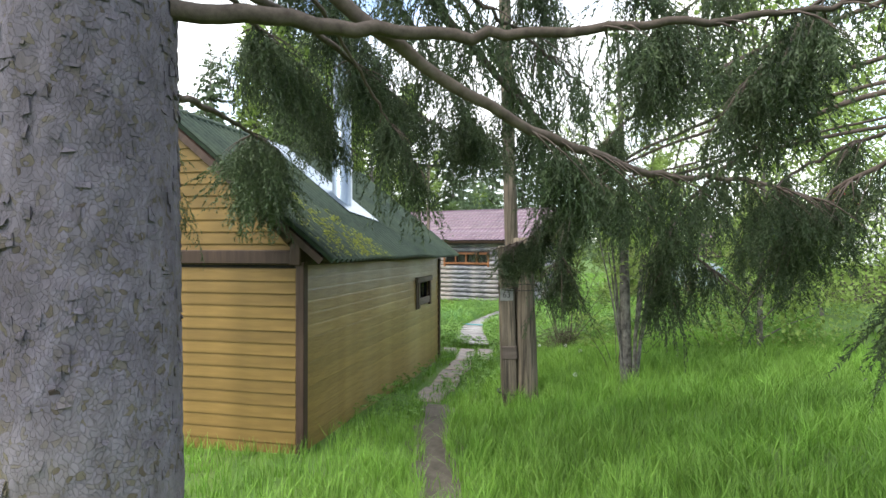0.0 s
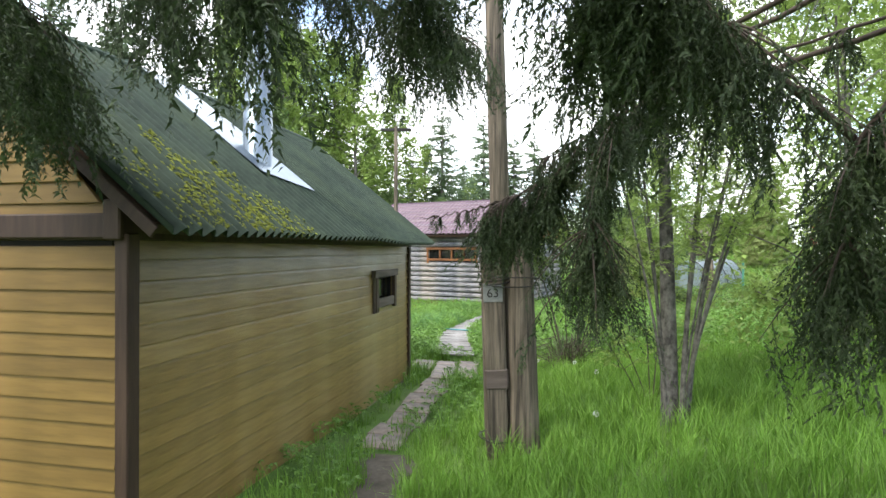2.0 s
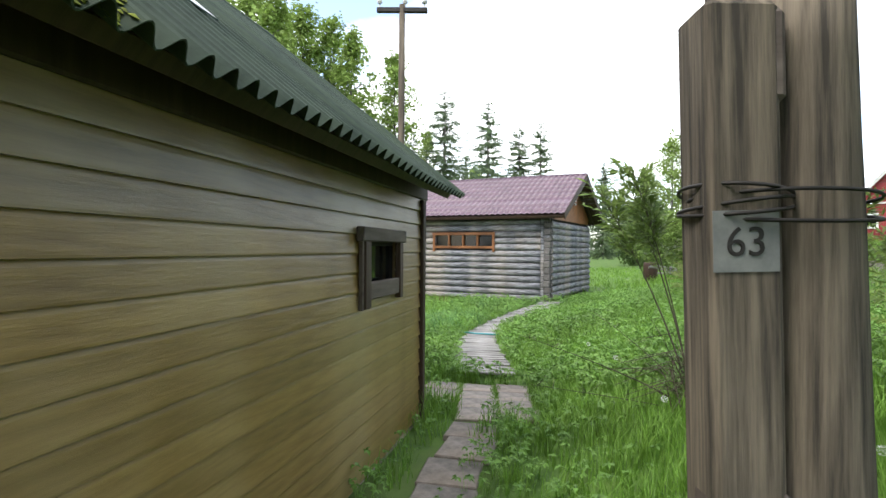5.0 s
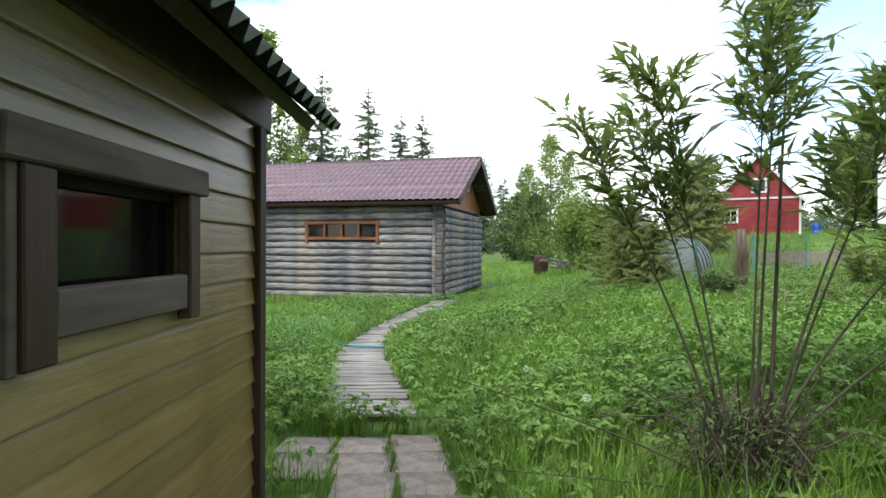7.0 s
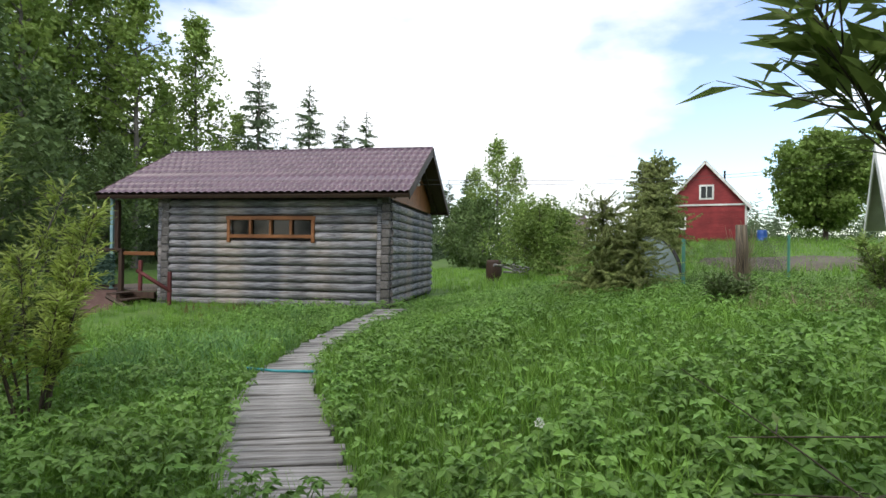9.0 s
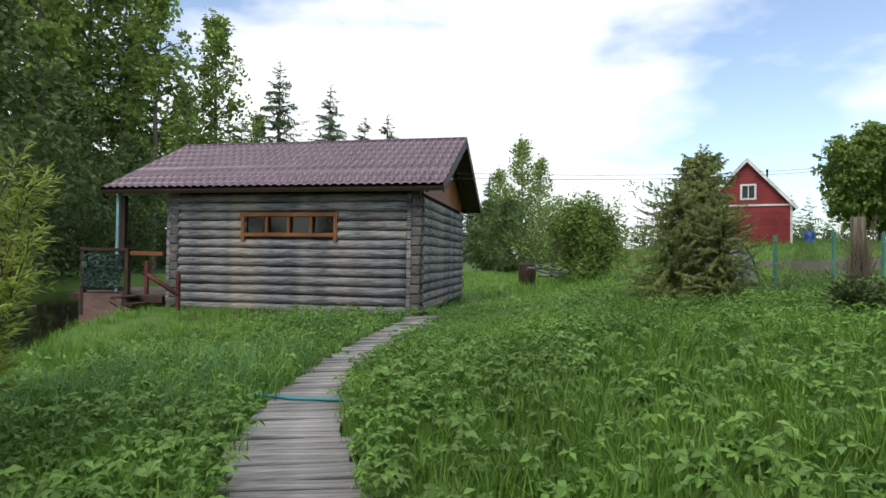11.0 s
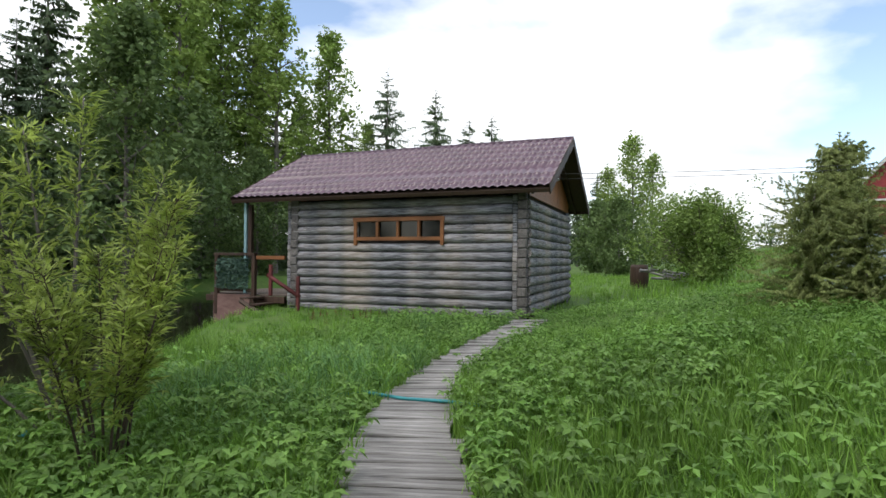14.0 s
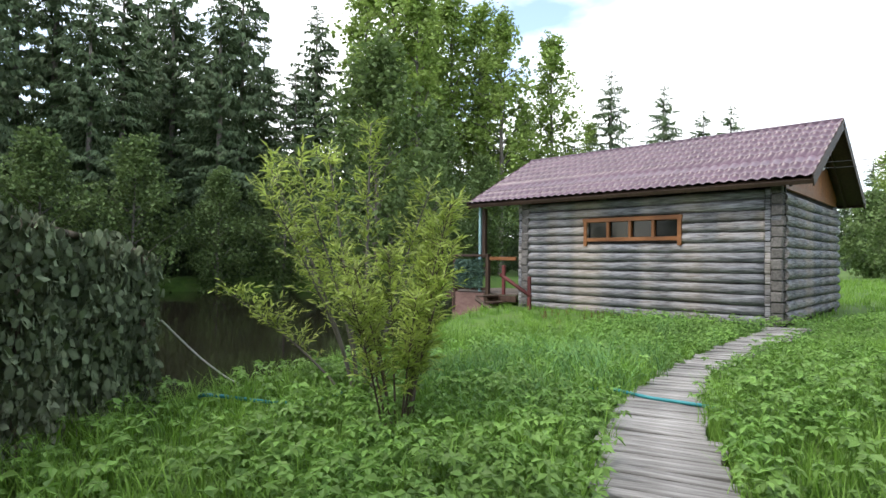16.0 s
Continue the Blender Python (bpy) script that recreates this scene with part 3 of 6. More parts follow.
def build_flue(shed, m, slope):
    up = m.inverted()
    foot = Vector((2.56, 0.65, 3.03))
    v1 = tube_arrays([(0, 0, -0.3), (0, 0, 0.55), (0, 0, 0.56), (0, 0, 2.4)], [0.15, 0.15, 0.135, 0.135], 20)
    ring = tube_arrays([(0, 0, 0.55), (0, 0, 0.57), (0, 0, 0.62), (0, 0, 0.64)], [0.152, 0.165, 0.165, 0.152], 20)
    flue = part("flue", tube_mesh("flue", [v1, ring], M_STEEL), shed, "round galvanised steel flue pipe", Matrix.Translation(foot))
    cone = tube_arrays([(0, 0, 2.4), (0, 0, 2.5), (0, 0, 2.62)], [0.2, 0.2, 0.02], 20)
    part("cowl", tube_mesh("cowl", [cone], M_STEEL), flue)
    # flashing plate on the slope, a kite towards the ridge
    bm = bmesh.new()
    c = up @ foot
    pts = [(c.x - 0.35, c.y - 0.30), (c.x + 0.55, c.y - 0.46), (c.x + 0.50, c.y + 0.1), (c.x + 0.25, 2.72), (c.x - 0.4, 2.72), (c.x - 0.4, c.y + 0.1)]
    bm.faces.new([bm.verts.new((a, b, 0.046)) for a, b in pts])
    ext = bmesh.ops.extrude_face_region(bm, geom=bm.faces[:])
    for g in ext["geom"]:
        if isinstance(g, bmesh.types.BMVert):
            g.co.z -= 0.008
    bmesh.ops.recalc_face_normals(bm, faces=bm.faces[:])
    me = bpy.data.meshes.new("flashing")
    bm.to_mesh(me)
    bm.free()
    me.materials.append(M_STEEL)
    part("flashing", me, shed, "galvanised flashing plate round the flue", m)


build_shed()

# ---------------------------------------------------------------- the log house
HX0, HX1, HY0, HY1, HB, HT = -13.40, -7.62, 22.06, 26.90, 0.10, 2.62


def log_mesh(name, length, rad, seed, mat=None):
    rng = np.random.default_rng(seed)
    n = 24
    xs = np.linspace(0, length, n)
    wave = 0.010 * np.sin(xs * rng.uniform(0.8, 1.6) + rng.uniform(0, 6.28))
    pts = np.stack([xs, wave + rng.normal(0, 0.004, n), 0.6 * np.roll(wave, 5) + rng.normal(0, 0.003, n)], -1)
    rr = rad * (1 + rng.normal(0, 0.018, n) + np.linspace(0.05, -0.05, n) * rng.choice([-1, 1]))
    v, f = tube_arrays(pts, rr, 14, ripple=0.02, seed=seed)
    return tube_mesh(name, [(v, f)], mat or M_LOG)


def build_log_house():
    house = thing("log_house", "grey weathered log bathhouse with a maroon metal-tile roof", "house")
    walls = {}
    for key, lo, hi in (("front_wall", (HX0, HY0 + 0.06, HB), (HX1, HY0 + 0.12, HT)), ("gable_wall", (HX1 - 0.12, HY0 + 0.121, HB), (HX1 - 0.06, HY1, HT)),
                        ("back_wall", (HX0 + 0.121, HY1 - 0.12, HB), (HX1 - 0.121, HY1 - 0.06, HT)), ("porch_wall", (HX0 + 0.06, HY0 + 0.121, HB), (HX0 + 0.12, HY1, HT))):
        if key == "front_wall":
            walls[key] = part(key, box_mesh(key, lo, (-11.46, hi[1], hi[2]), M_SHADEBLACK, 0), house)
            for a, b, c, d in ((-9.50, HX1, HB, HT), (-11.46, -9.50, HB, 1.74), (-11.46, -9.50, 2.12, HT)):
                part("wall_core", box_mesh("wall_core", (a, lo[1], c), (b, hi[1], d), M_SHADEBLACK, 0), house)
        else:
            walls[key] = part(key, box_mesh(key, lo, hi, M_SHADEBLACK, 0), house)
    part("inner_floor", box_mesh("inner_floor", (HX0 + 0.2, HY0 + 0.2, 0.3), (HX1 - 0.2, HY1 - 0.2, 0.35), M_SHADEBLACK, 0), house)
    part("inner_ceiling", box_mesh("inner_ceiling", (HX0 + 0.05, HY0 + 0.13, 2.56), (HX1 - 0.125, HY1 - 0.13, 2.60), M_RUSTIN, 0), house)
    rows = 13
    step = (HT - HB) / rows
    rad = step * 0.508
    length = HX1 - HX0
    for i in range(rows):
        z = HB + step * (i + 0.5)
        if 1.72 < z < 2.14:  # cut by the window
            for x, part_len in ((HX0 + 0.14, -11.64 - HX0), (-9.46, HX1 + 9.46 - 0.33)):
                part("log", log_mesh("log", part_len + 0.02, rad, 40 + i), walls["front_wall"], m=Matrix.Translation((x, HY0 + 0.06, z)))
        else:
            part("log", log_mesh("log", length - 0.46, rad, 10 + i), walls["front_wall"], m=Matrix.Translation((HX0 + 0.14, HY0 + 0.06, z)))
        part("log", log_mesh("log", length, rad, 60 + i), walls["back_wall"], m=Matrix.Translation((HX0, HY1 - 0.08, z)))
        z2 = z + step * 0.5
        if i < rows - 1:
            for x, key in ((HX1 - 0.06, "gable_wall"), (HX0 + 0.10, "porch_wall")):
                m = Matrix.Translation((x, HY0 + 0.04, z2)) @ Matrix.Rotation(math.pi / 2, 4, "Z")
                part("log", log_mesh("log", HY1 - HY0 + 0.08, rad * 1.04, 90 + i), walls[key], m=m)
    # corners: squared log ends stacked by turns
    rng = np.random.default_rng(41)
    for x0 in (HX0 + 0.04, HX1 - 0.31):
        for i in range(rows):
            z = HB + step * i
            part("log_end", box_mesh("log_end", (x0, HY0 - 0.045 + rng.uniform(-0.01, 0.01), z + 0.005), (x0 + 0.10, HY0 + 0.05, z + step - 0.006), M_LOG, 0.014, 0.004), walls["front_wall"])
            out = rng.uniform(0.045, 0.085)
            part("log_end", box_mesh("log_end", (x0 + 0.106, HY0 - out, z + step * 0.42), (x0 + 0.285 + rng.uniform(0, 0.03), HY0 + 0.05, z + step * 1.36), M_LOGEND, 0.018, 0.006), walls["front_wall"])
            part("log_end", box_mesh("log_end", (x0 + 0.11, HY0 - out + 0.03, z - step * 0.06), (x0 + 0.275, HY0 + 0.05, z + step * 0.40), M_LOG, 0.012, 0.004), walls["front_wall"])
    # window of four panes
    win = part("window", box_mesh("window", (-11.58, HY0 - 0.075, 2.12), (-9.38, HY0 - 0.02, 2.21), M_FRAME, 0.006), house, "long four-pane window in an orange-brown frame")
    for x in (-11.56, -9.48):
        part("side_board", box_mesh("side_board", (x, HY0 - 0.07, 1.60), (x + 0.08, HY0 - 0.02, 2.12), M_FRAME, 0.006), win)
    part("sill_board", box_mesh("sill_board", (-11.48, HY0 - 0.07, 1.70), (-9.48, HY0 - 0.02, 1.78), M_FRAME, 0.006), win)
    for k in range(1, 4):
        x = -11.48 + 2.0 * k / 4
        part("mullion", box_mesh("mullion", (x - 0.03, HY0 - 0.06, 1.781), (x + 0.03, HY0 + 0.02, 2.119), M_FRAME, 0.005), win)
    for k in range(4):
        x = -11.48 + 2.0 * k / 4
        part("pane", box_mesh("pane", (x + 0.005, HY0 + 0.022, 1.775), (x + 0.495, HY0 + 0.027, 2.125), M_GLASS, 0), win)
    # roof
    ey, ez, ry, rz = HY0 - 0.42, 2.70, 24.46, 4.16
    x0, x1 = -14.72, -7.12
    slope, slen = math.atan2(rz - ez, ry - ey), math.hypot(rz - ez, ry - ey)
    per, course = 0.183, 0.35
    nx = int((x1 - x0) / per) * 8 + 1
    xs = np.linspace(0, x1 - x0, nx)
    ys = []
    k = 0.0
    while k < slen:
        ys += [k, k + 0.02, min(k + course - 0.001, slen)]
        k += course
    ys = np.array(ys)
    gx, gy = np.meshgrid(xs, ys)
    frac = (gy / course) % 1.0
    z = 0.036 * np.abs(np.sin(np.pi * gx / per)) ** 1.2 + 0.024 * (1 - frac)
    top = np.stack([gx, gy, z], -1).reshape(-1, 3)
    low = top - np.array([0, 0, 0.004])
    i = (np.arange(len(ys) - 1)[:, None] * nx + np.arange(nx - 1)[None]).ravel()
    f = np.stack([i, i + 1, i + nx + 1, i + nx], -1)
    e = np.arange(nx - 1)
    sheet = mesh_np("roof_sheet", np.vstack([top, low]), np.vstack([f, f[:, ::-1] + len(top), np.stack([e + len(top), e + 1 + len(top), e + 1, e], -1)]), M_MAROON, True)
    for side in (0, 1):
        m = Matrix.Translation((x0, ey, ez)) @ Matrix.Rotation(slope, 4, "X")
        if side:
            m = Matrix.Translation((x1, 2 * ry - ey, ez)) @ Matrix.Rotation(math.pi, 4, "Z") @ Matrix.Rotation(slope, 4, "X")
        roof = part("roof_slope", sheet, house, "maroon metal tile roof sheet", m)
        part("roof_deck", box_mesh("roof_deck", (0.03, 0.03, -0.06), (x1 - x0 - 0.03, slen - 0.02, -0.02), M_DARKTRIM, 0), house, "dark boards under the roof", m)
        for k in range(9):
            xx = 0.35 + k * 0.86
            part("rafter", box_mesh("rafter", (xx, 0.05, -0.16), (xx + 0.05, slen - 0.1, -0.062), M_DARKTRIM, 0), house, "", m)
        part("fascia", box_mesh("fascia", (0.0, -0.004, -0.115), (x1 - x0, 0.016, -0.035), M_DARKTRIM, 0.004), house, "dark brown fascia board", m)
        for xx in (-0.012, x1 - x0 - 0.012):
            part("barge_board", box_mesh("barge_board", (xx, 0.0, -0.16), (xx + 0.024, slen, 0.035), M_DARKTRIM, 0.004), house, "dark brown barge board", m)
    part("ridge_cap", tube_mesh("ridge_cap", [tube_arrays([(x0, ry, rz + 0.0), (x1, ry, rz + 0.0)], [0.06, 0.06], 10)], M_MAROON), house)
    # boarded gables
    for x, sgn in ((HX1 - 0.02, 1), (HX0 + 0.02, -1)):
        gable = part("gable", box_mesh("gable", (x - 0.02, HY0 + 0.1, HT - 0.02), (x + 0.02, HY1 - 0.1, HT + 0.10), M_FRAME, 0.004), house, "orange-brown boarded gable")
        y = HY0 + 0.02
        while y < HY1 - 0.02:
            mid = min(abs(y + 0.06 - HY0), abs(HY1 - y - 0.06))
            top_z = ez + (mid + 0.42) * math.tan(slope) - 0.07
            if top_z > HT + 0.16:
                part("board", box_mesh("board", (x - 0.015, y, HT + 0.10), (x + 0.012, y + 0.118, min(top_z, rz - 0.12)), M_FRAME, 0.003), gable)
            y += 0.121
    build_gable_lamp(house)
    return house


def build_gable_lamp(house):
    arm = tube_arrays([(-7.62, 24.0, 3.15), (-7.45, 24.0, 3.20), (-7.32, 24.0, 3.16)], [0.015, 0.015, 0.015], 6)
    part("bracket", tube_mesh("bracket", [arm], M_WIRE), house, "dark bracket for the power line")
    for dz in (0.0, 0.12):
        ins = tube_arrays([(-7.40, 24.0, 3.12 + dz), (-7.40, 24.0, 3.15 + dz), (-7.40, 24.0, 3.20 + dz)], [0.03, 0.045, 0.02], 8)
        part("insulator", tube_mesh("insulator", [ins], M_WHITE), house, "white insulator")


build_log_house()


def build_porch():
    deck = thing("porch", "brown wooden porch with a turquoise post over the pond", "porch")
    z = 0.42
    for k in range(17):
        y = HY0 + 0.15 + k * 0.135
        part("deck_board", box_mesh("deck_board", (-15.85, y, z - 0.04), (HX0 - 0.12, y + 0.125, z), M_GREYTRIM, 0.004), deck)
    part("front_beam", box_mesh("front_beam", (-15.9, HY0 + 0.05, z - 0.20), (HX0 - 0.1, HY0 + 0.14, z - 0.045), M_DARKTRIM, 0.006), deck)
    part("skirting", box_mesh("skirting", (-15.62, HY0 + 0.02, -0.55), (-14.5, HY0 + 0.06, z - 0.02), material("pink_brown_board", (0.15, 0.085, 0.075), (0.24, 0.15, 0.13), (4, 4, 14), 0.8, 0.2), 0.006), deck, "faded pink-brown skirting board")
    for x in (-15.8, -14.6):
        part("pile", box_mesh("pile", (x - 0.07, HY0 + 0.6, -1.2), (x + 0.07, HY0 + 0.74, z - 0.04), M_DARKTRIM, 0.01), deck)
    part("roof_post", box_mesh("roof_post", (-14.70, HY0 + 0.02, z + 0.02), (-14.62, HY0 + 0.10, 2.66), M_TURQ, 0.008), deck, "pale turquoise peeling roof post")
    part("roof_post", box_mesh("roof_post", (-14.58, HY0 + 0.02, z + 0.9), (-14.47, HY0 + 0.12, 2.60), M_DARKTRIM, 0.008), deck, "dark brown porch post")
    part("handrail", box_mesh("handrail", (-15.62, HY0 + 0.0, z + 0.93), (-14.35, HY0 + 0.12, z + 1.0), M_DARKTRIM, 0.008), deck, "dark handrail")
    part("handrail", box_mesh("handrail", (-14.34, HY0 + 0.04, z + 0.84), (HX0 - 0.1, HY0 + 0.10, z + 0.93), M_FRAME, 0.008), deck, "orange-brown handrail")
    for x in (-15.60, -14.45):
        part("rail_post", box_mesh("rail_post", (x, HY0 + 0.01, -0.1), (x + 0.10, HY0 + 0.11, z + 0.93), M_DARKTRIM, 0.008), deck)
    part("low_rail", box_mesh("low_rail", (-15.5, HY0 + 0.03, z + 0.05), (-14.45, HY0 + 0.09, z + 0.13), M_DARKTRIM, 0.008), deck)
    # steps down to the grass
    steps = thing("steps", "short dark wooden steps with a red-brown handrail", "steps")
    for k in range(3):
        part("tread", box_mesh("tread", (-14.3 + k * 0.27, HY0 - 0.55, 0.34 - 0.14 * k), (-14.02 + k * 0.27, HY0 + 0.02, 0.38 - 0.14 * k), M_DARKTRIM, 0.006), steps)
    for y in (HY0 - 0.52, HY0 - 0.06):
        v, f = tube_arrays([(-14.3, y, 0.3), (-13.5, y, -0.1)], [0.06, 0.06], 4)
        part("stringer", tube_mesh("stringer", [(v, f)], M_DARKTRIM, False), steps)
    rail = thing("stair_rail", "red-brown painted metal handrail beside the steps", "handrail")
    y = HY0 - 0.62
    for x, z0, z1 in ((-13.36, 0.45, 1.15), (-12.62, gz(-12.62, y) - 0.1, 0.90)):
        part("post", box_mesh("post", (x - 0.04, y - 0.03, z0), (x + 0.04, y + 0.03, z1), M_REDPAINT, 0.008), rail)
    v, f = tube_arrays([(-13.45, y, 0.92), (-13.3, y, 0.84), (-12.58, y, 0.45)], [0.045, 0.045, 0.045], 6)
    part("bar", tube_mesh("bar", [(v, f)], M_REDPAINT), rail)
    # rolled net in the rail
    rng = np.random.default_rng(3)
    n = 1500
    pos = np.stack([rng.uniform(-15.46, -14.52, n), np.full(n, HY0 - 0.03) + rng.normal(0, 0.03, n), rng.uniform(z + 0.12, z + 0.86, n)], -1)
    tv, tf = np.array([(-1, -0.2, 0), (1, -0.2, 0), (1, 0.2, 0.3), (-1, 0.2, 0.3)]), np.array([(0, 1, 2), (0, 2, 3)])
    V, F = scatter((tv, tf), pos, turns(rng.uniform(0, 6.3, n), rng.uniform(0.5, 2.6, n), rng.uniform(0, 6.3, n)), rng.uniform(0.03, 0.06, n))
    ob = new("netting_roll", mesh_np("netting_roll", V, F, M_GREENNET))
    tagged(ob, "crumpled green plastic netting hung on the porch rail", "netting")


build_porch()

# ---------------------------------------------------------------- poles
def build_poles():
    g = gz(-2.80, 7.55)
    pole = thing("utility_pole", "weathered wooden utility pole wired to two stub posts", "utility pole")
    zs = np.linspace(0, 1, 14)
    lean = np.stack([-2.75 - 0.22 * zs, 7.66 + 0 * zs, g + 0.3 + zs * 7.2], -1)
    part("shaft", tube_mesh("shaft", [tube_arrays(lean, 0.100 - 0.02 * zs, 16, ripple=0.02)], M_POST), pole, "grey-brown round pole shaft")
    z2 = np.linspace(-0.4, 2.27, 12)
    stub = np.stack([-2.57 - 0.035 * z2, 7.675 + 0 * z2, g + z2 + 0.06], -1)
    part("stub_post", tube_mesh("stub_post", [tube_arrays(stub, 0.155 - 0.006 * z2, 18, ripple=0.02, seed=2)], M_POST), pole, "thick round stub post with a sawn top")
    me = box_mesh("timber_stub", (-0.105, -0.1, -0.4), (0.105, 0.1, 2.19), M_POST, 0.02, 0.004)
    part("timber_stub", me, pole, "dark square timber stub", pose(-2.79, 7.54, g + 0.03, 0, -1.5, 27))
    me = box_mesh("clamp", (-0.112, -0.112, 0), (0.112, 0.1, 0.20), M_GREYTRIM, 0.02)
    part("clamp", me, pole, "", pose(-2.80, 7.54, g + 0.64, 0, -1.5, 27))
    part("clamp", box_mesh("clamp", (-0.112, -0.110, 0), (0.112, 0.1, 0.27), M_GREYTRIM, 0.02), pole, "dark wooden cap block", pose(-2.83, 7.54, g + 1.93, 0, -1.5, 27))
    for k in range(7):
        a = np.linspace(0, 2 * math.pi, 25)
        zc = g + 1.62 + k * 0.016 + (0.0 if k < 5 else -1.55 + 0.02)
        wide = 0.275 if k % 3 == 0 else 0.15
        cx = -2.69 if wide > 0.2 else -2.82
        cy = 7.62 if wide > 0.2 else 7.56
        cs, sn = math.cos(0.47), math.sin(0.47)
        ring = [(cx + wide * math.cos(t) * cs - 0.165 * math.sin(t) * sn, cy + wide * math.cos(t) * sn + 0.165 * math.sin(t) * cs, zc + 0.02 * math.sin(t + k)) for t in a]
        part("wire_turn", tube_mesh("wire_turn", [tube_arrays(ring, [0.006] * 25, 5, False)], M_WIRE), pole, "rusty wire wound round pole and stubs")
    tx = bpy.data.curves.new("pole_number", "FONT")
    tx.body, tx.size, tx.extrude, tx.align_x = "63", 0.115, 0.002, "CENTER"
    holder = new("pole_number", tx)
    dg = bpy.context.evaluated_depsgraph_get()
    me = bpy.data.meshes.new_from_object(holder.evaluated_get(dg))
    bpy.data.objects.remove(holder)
    me.materials.clear()
    me.materials.append(M_WIRE)
    spot = pose(-2.80, 7.54, g + 0.03, 0, -1.5, 27)
    plate = part("number_patch", box_mesh("number_patch", (-0.09, -0.106, 1.43), (0.092, -0.1015, 1.60), material("worn_grey_paint", (0.16, 0.17, 0.16), (0.27, 0.28, 0.26), (12, 12, 12), 0.8, 0.2), 0.0), pole, "worn grey painted patch with the number 63", spot)
    part("number", me, pole, "black painted number", spot @ pose(0.0, -0.1075, 1.475, 90, 0, 0))
    far = thing("power_pole", "slim grey mast with a crossarm and insulators behind the shed", "utility pole")
    bx, by = -5.86, 10.64
    part("shaft", tube_mesh("shaft", [tube_arrays([(bx, by, -0.4), (bx, by, 2), (bx, by, 4.18)], [0.04, 0.036, 0.032], 10)], M_POST), far)
    part("crossarm", box_mesh("crossarm", (-0.26, -0.025, 4.10), (0.26, 0.025, 4.15), M_WIRE, 0.006), far, "dark steel crossarm", pose(bx, by, 0, 0, 0, 27))
    for dx in (-0.23, 0.03, 0.23):
        c = tube_arrays([(dx, 0, 4.14), (dx, 0, 4.19), (dx, 0, 4.20), (dx, 0, 4.26)], [0.008, 0.008, 0.028, 0.015], 8)
        part("insulator", tube_mesh("insulator", [c], M_WHITE), far, "white insulator", pose(bx, by, 0, 0, 0, 27))


build_poles()


def build_wires():
    for k, (dx, dz) in enumerate(((0.0, 0.0), (0.3, -0.12))):
        a, b = np.array([-7.4, 24.0, 3.28 + dz]), np.array([34.0 + dx, 62.0, 13.5 + dz])
        t = np.linspace(0, 1, 24)[:, None]
        line = a + (b - a) * t - np.array([[0, 0, 1.6]]) * (4 * t * (1 - t))
        tagged(new("power_line", tube_mesh("power_line", [tube_arrays(line, [0.007] * 24, 5)], M_WIRE)), "thin dark overhead wire from the log house gable", "cable", "overhead wires")


build_wires()

# ---------------------------------------------------------------- plants: templates
def blade_tuft(n, high, wide, spread, bend, seed):
    """A tuft of bent tapering blades."""
    rng = np.random.default_rng(seed)
    chunks = []
    for _ in range(n):
        h, w, a = high * rng.uniform(0.55, 1.15), wide * rng.uniform(0.7, 1.3), rng.uniform(0, 6.28)
        lean, x, y = bend * rng.uniform(0.3, 1.4), rng.normal(0, spread), rng.normal(0, spread)
        c, s = math.cos(a), math.sin(a)
        v = []
        for k, (t, ww) in enumerate(((0, 1), (0.5, 0.8), (1, 0))):
            d = lean * h * t * t
            px, py, pz = x + c * d, y + s * d, h * t * (1 - 0.25 * lean * t)
            if ww:
                v += [(px - s * w * ww / 2, py + c * w * ww / 2, pz), (px + s * w * ww / 2, py - c * w * ww / 2, pz)]
            else:
                v.append((px, py, pz))
        chunks.append((np.array(v), np.array([(0, 1, 3), (0, 3, 2), (2, 3, 4)])))
    return merge(chunks)


def leaf(length, wide, fold=0.15, droop=0.25):
    """One pointed leaf along +y, folded at its midrib."""
    v = np.array([(0, 0, 0), (wide / 2, length * 0.4, fold * wide), (0, length * 0.45, 0), (-wide / 2, length * 0.4, fold * wide), (0, length, -droop * length)])
    return v, np.array([(0, 1, 2), (0, 2, 3), (1, 4, 2), (2, 4, 3)])


def leaflet(length, wide, droop=0.22):
    """A small leaf of two triangles along +y."""
    v = np.array([(0, 0, 0), (wide / 2, length * 0.45, 0.1 * wide), (0, length, -droop * length), (-wide / 2, length * 0.45, 0.1 * wide)])
    return v, np.array([(0, 1, 2), (0, 2, 3)])


def pinnate(seed, length=0.15, pairs=6, size=0.042):
    """A feathered leaf along +y: pairs of leaflets and one at the tip."""
    rng = np.random.default_rng(seed)
    chunks = [(np.array([(0.001, 0, 0), (-0.001, 0, 0), (0, length, -0.25 * length)]), np.array([(0, 1, 2)]))]
    v, f = leaflet(size, size * 0.36, 0.15)
    for k in range(pairs):
        y = length * (0.25 + 0.7 * k / pairs)
        for side in (-1, 1):
            r = turns(np.array([-side * rng.uniform(1.0, 1.25)]), np.array([rng.normal(-0.2, 0.15)]))[0]
            chunks.append((v @ r.T + np.array([0, y, -0.25 * y * y / length]), f))
    chunks.append((v + np.array([0, length, -0.25 * length]), f))
    return merge(chunks)


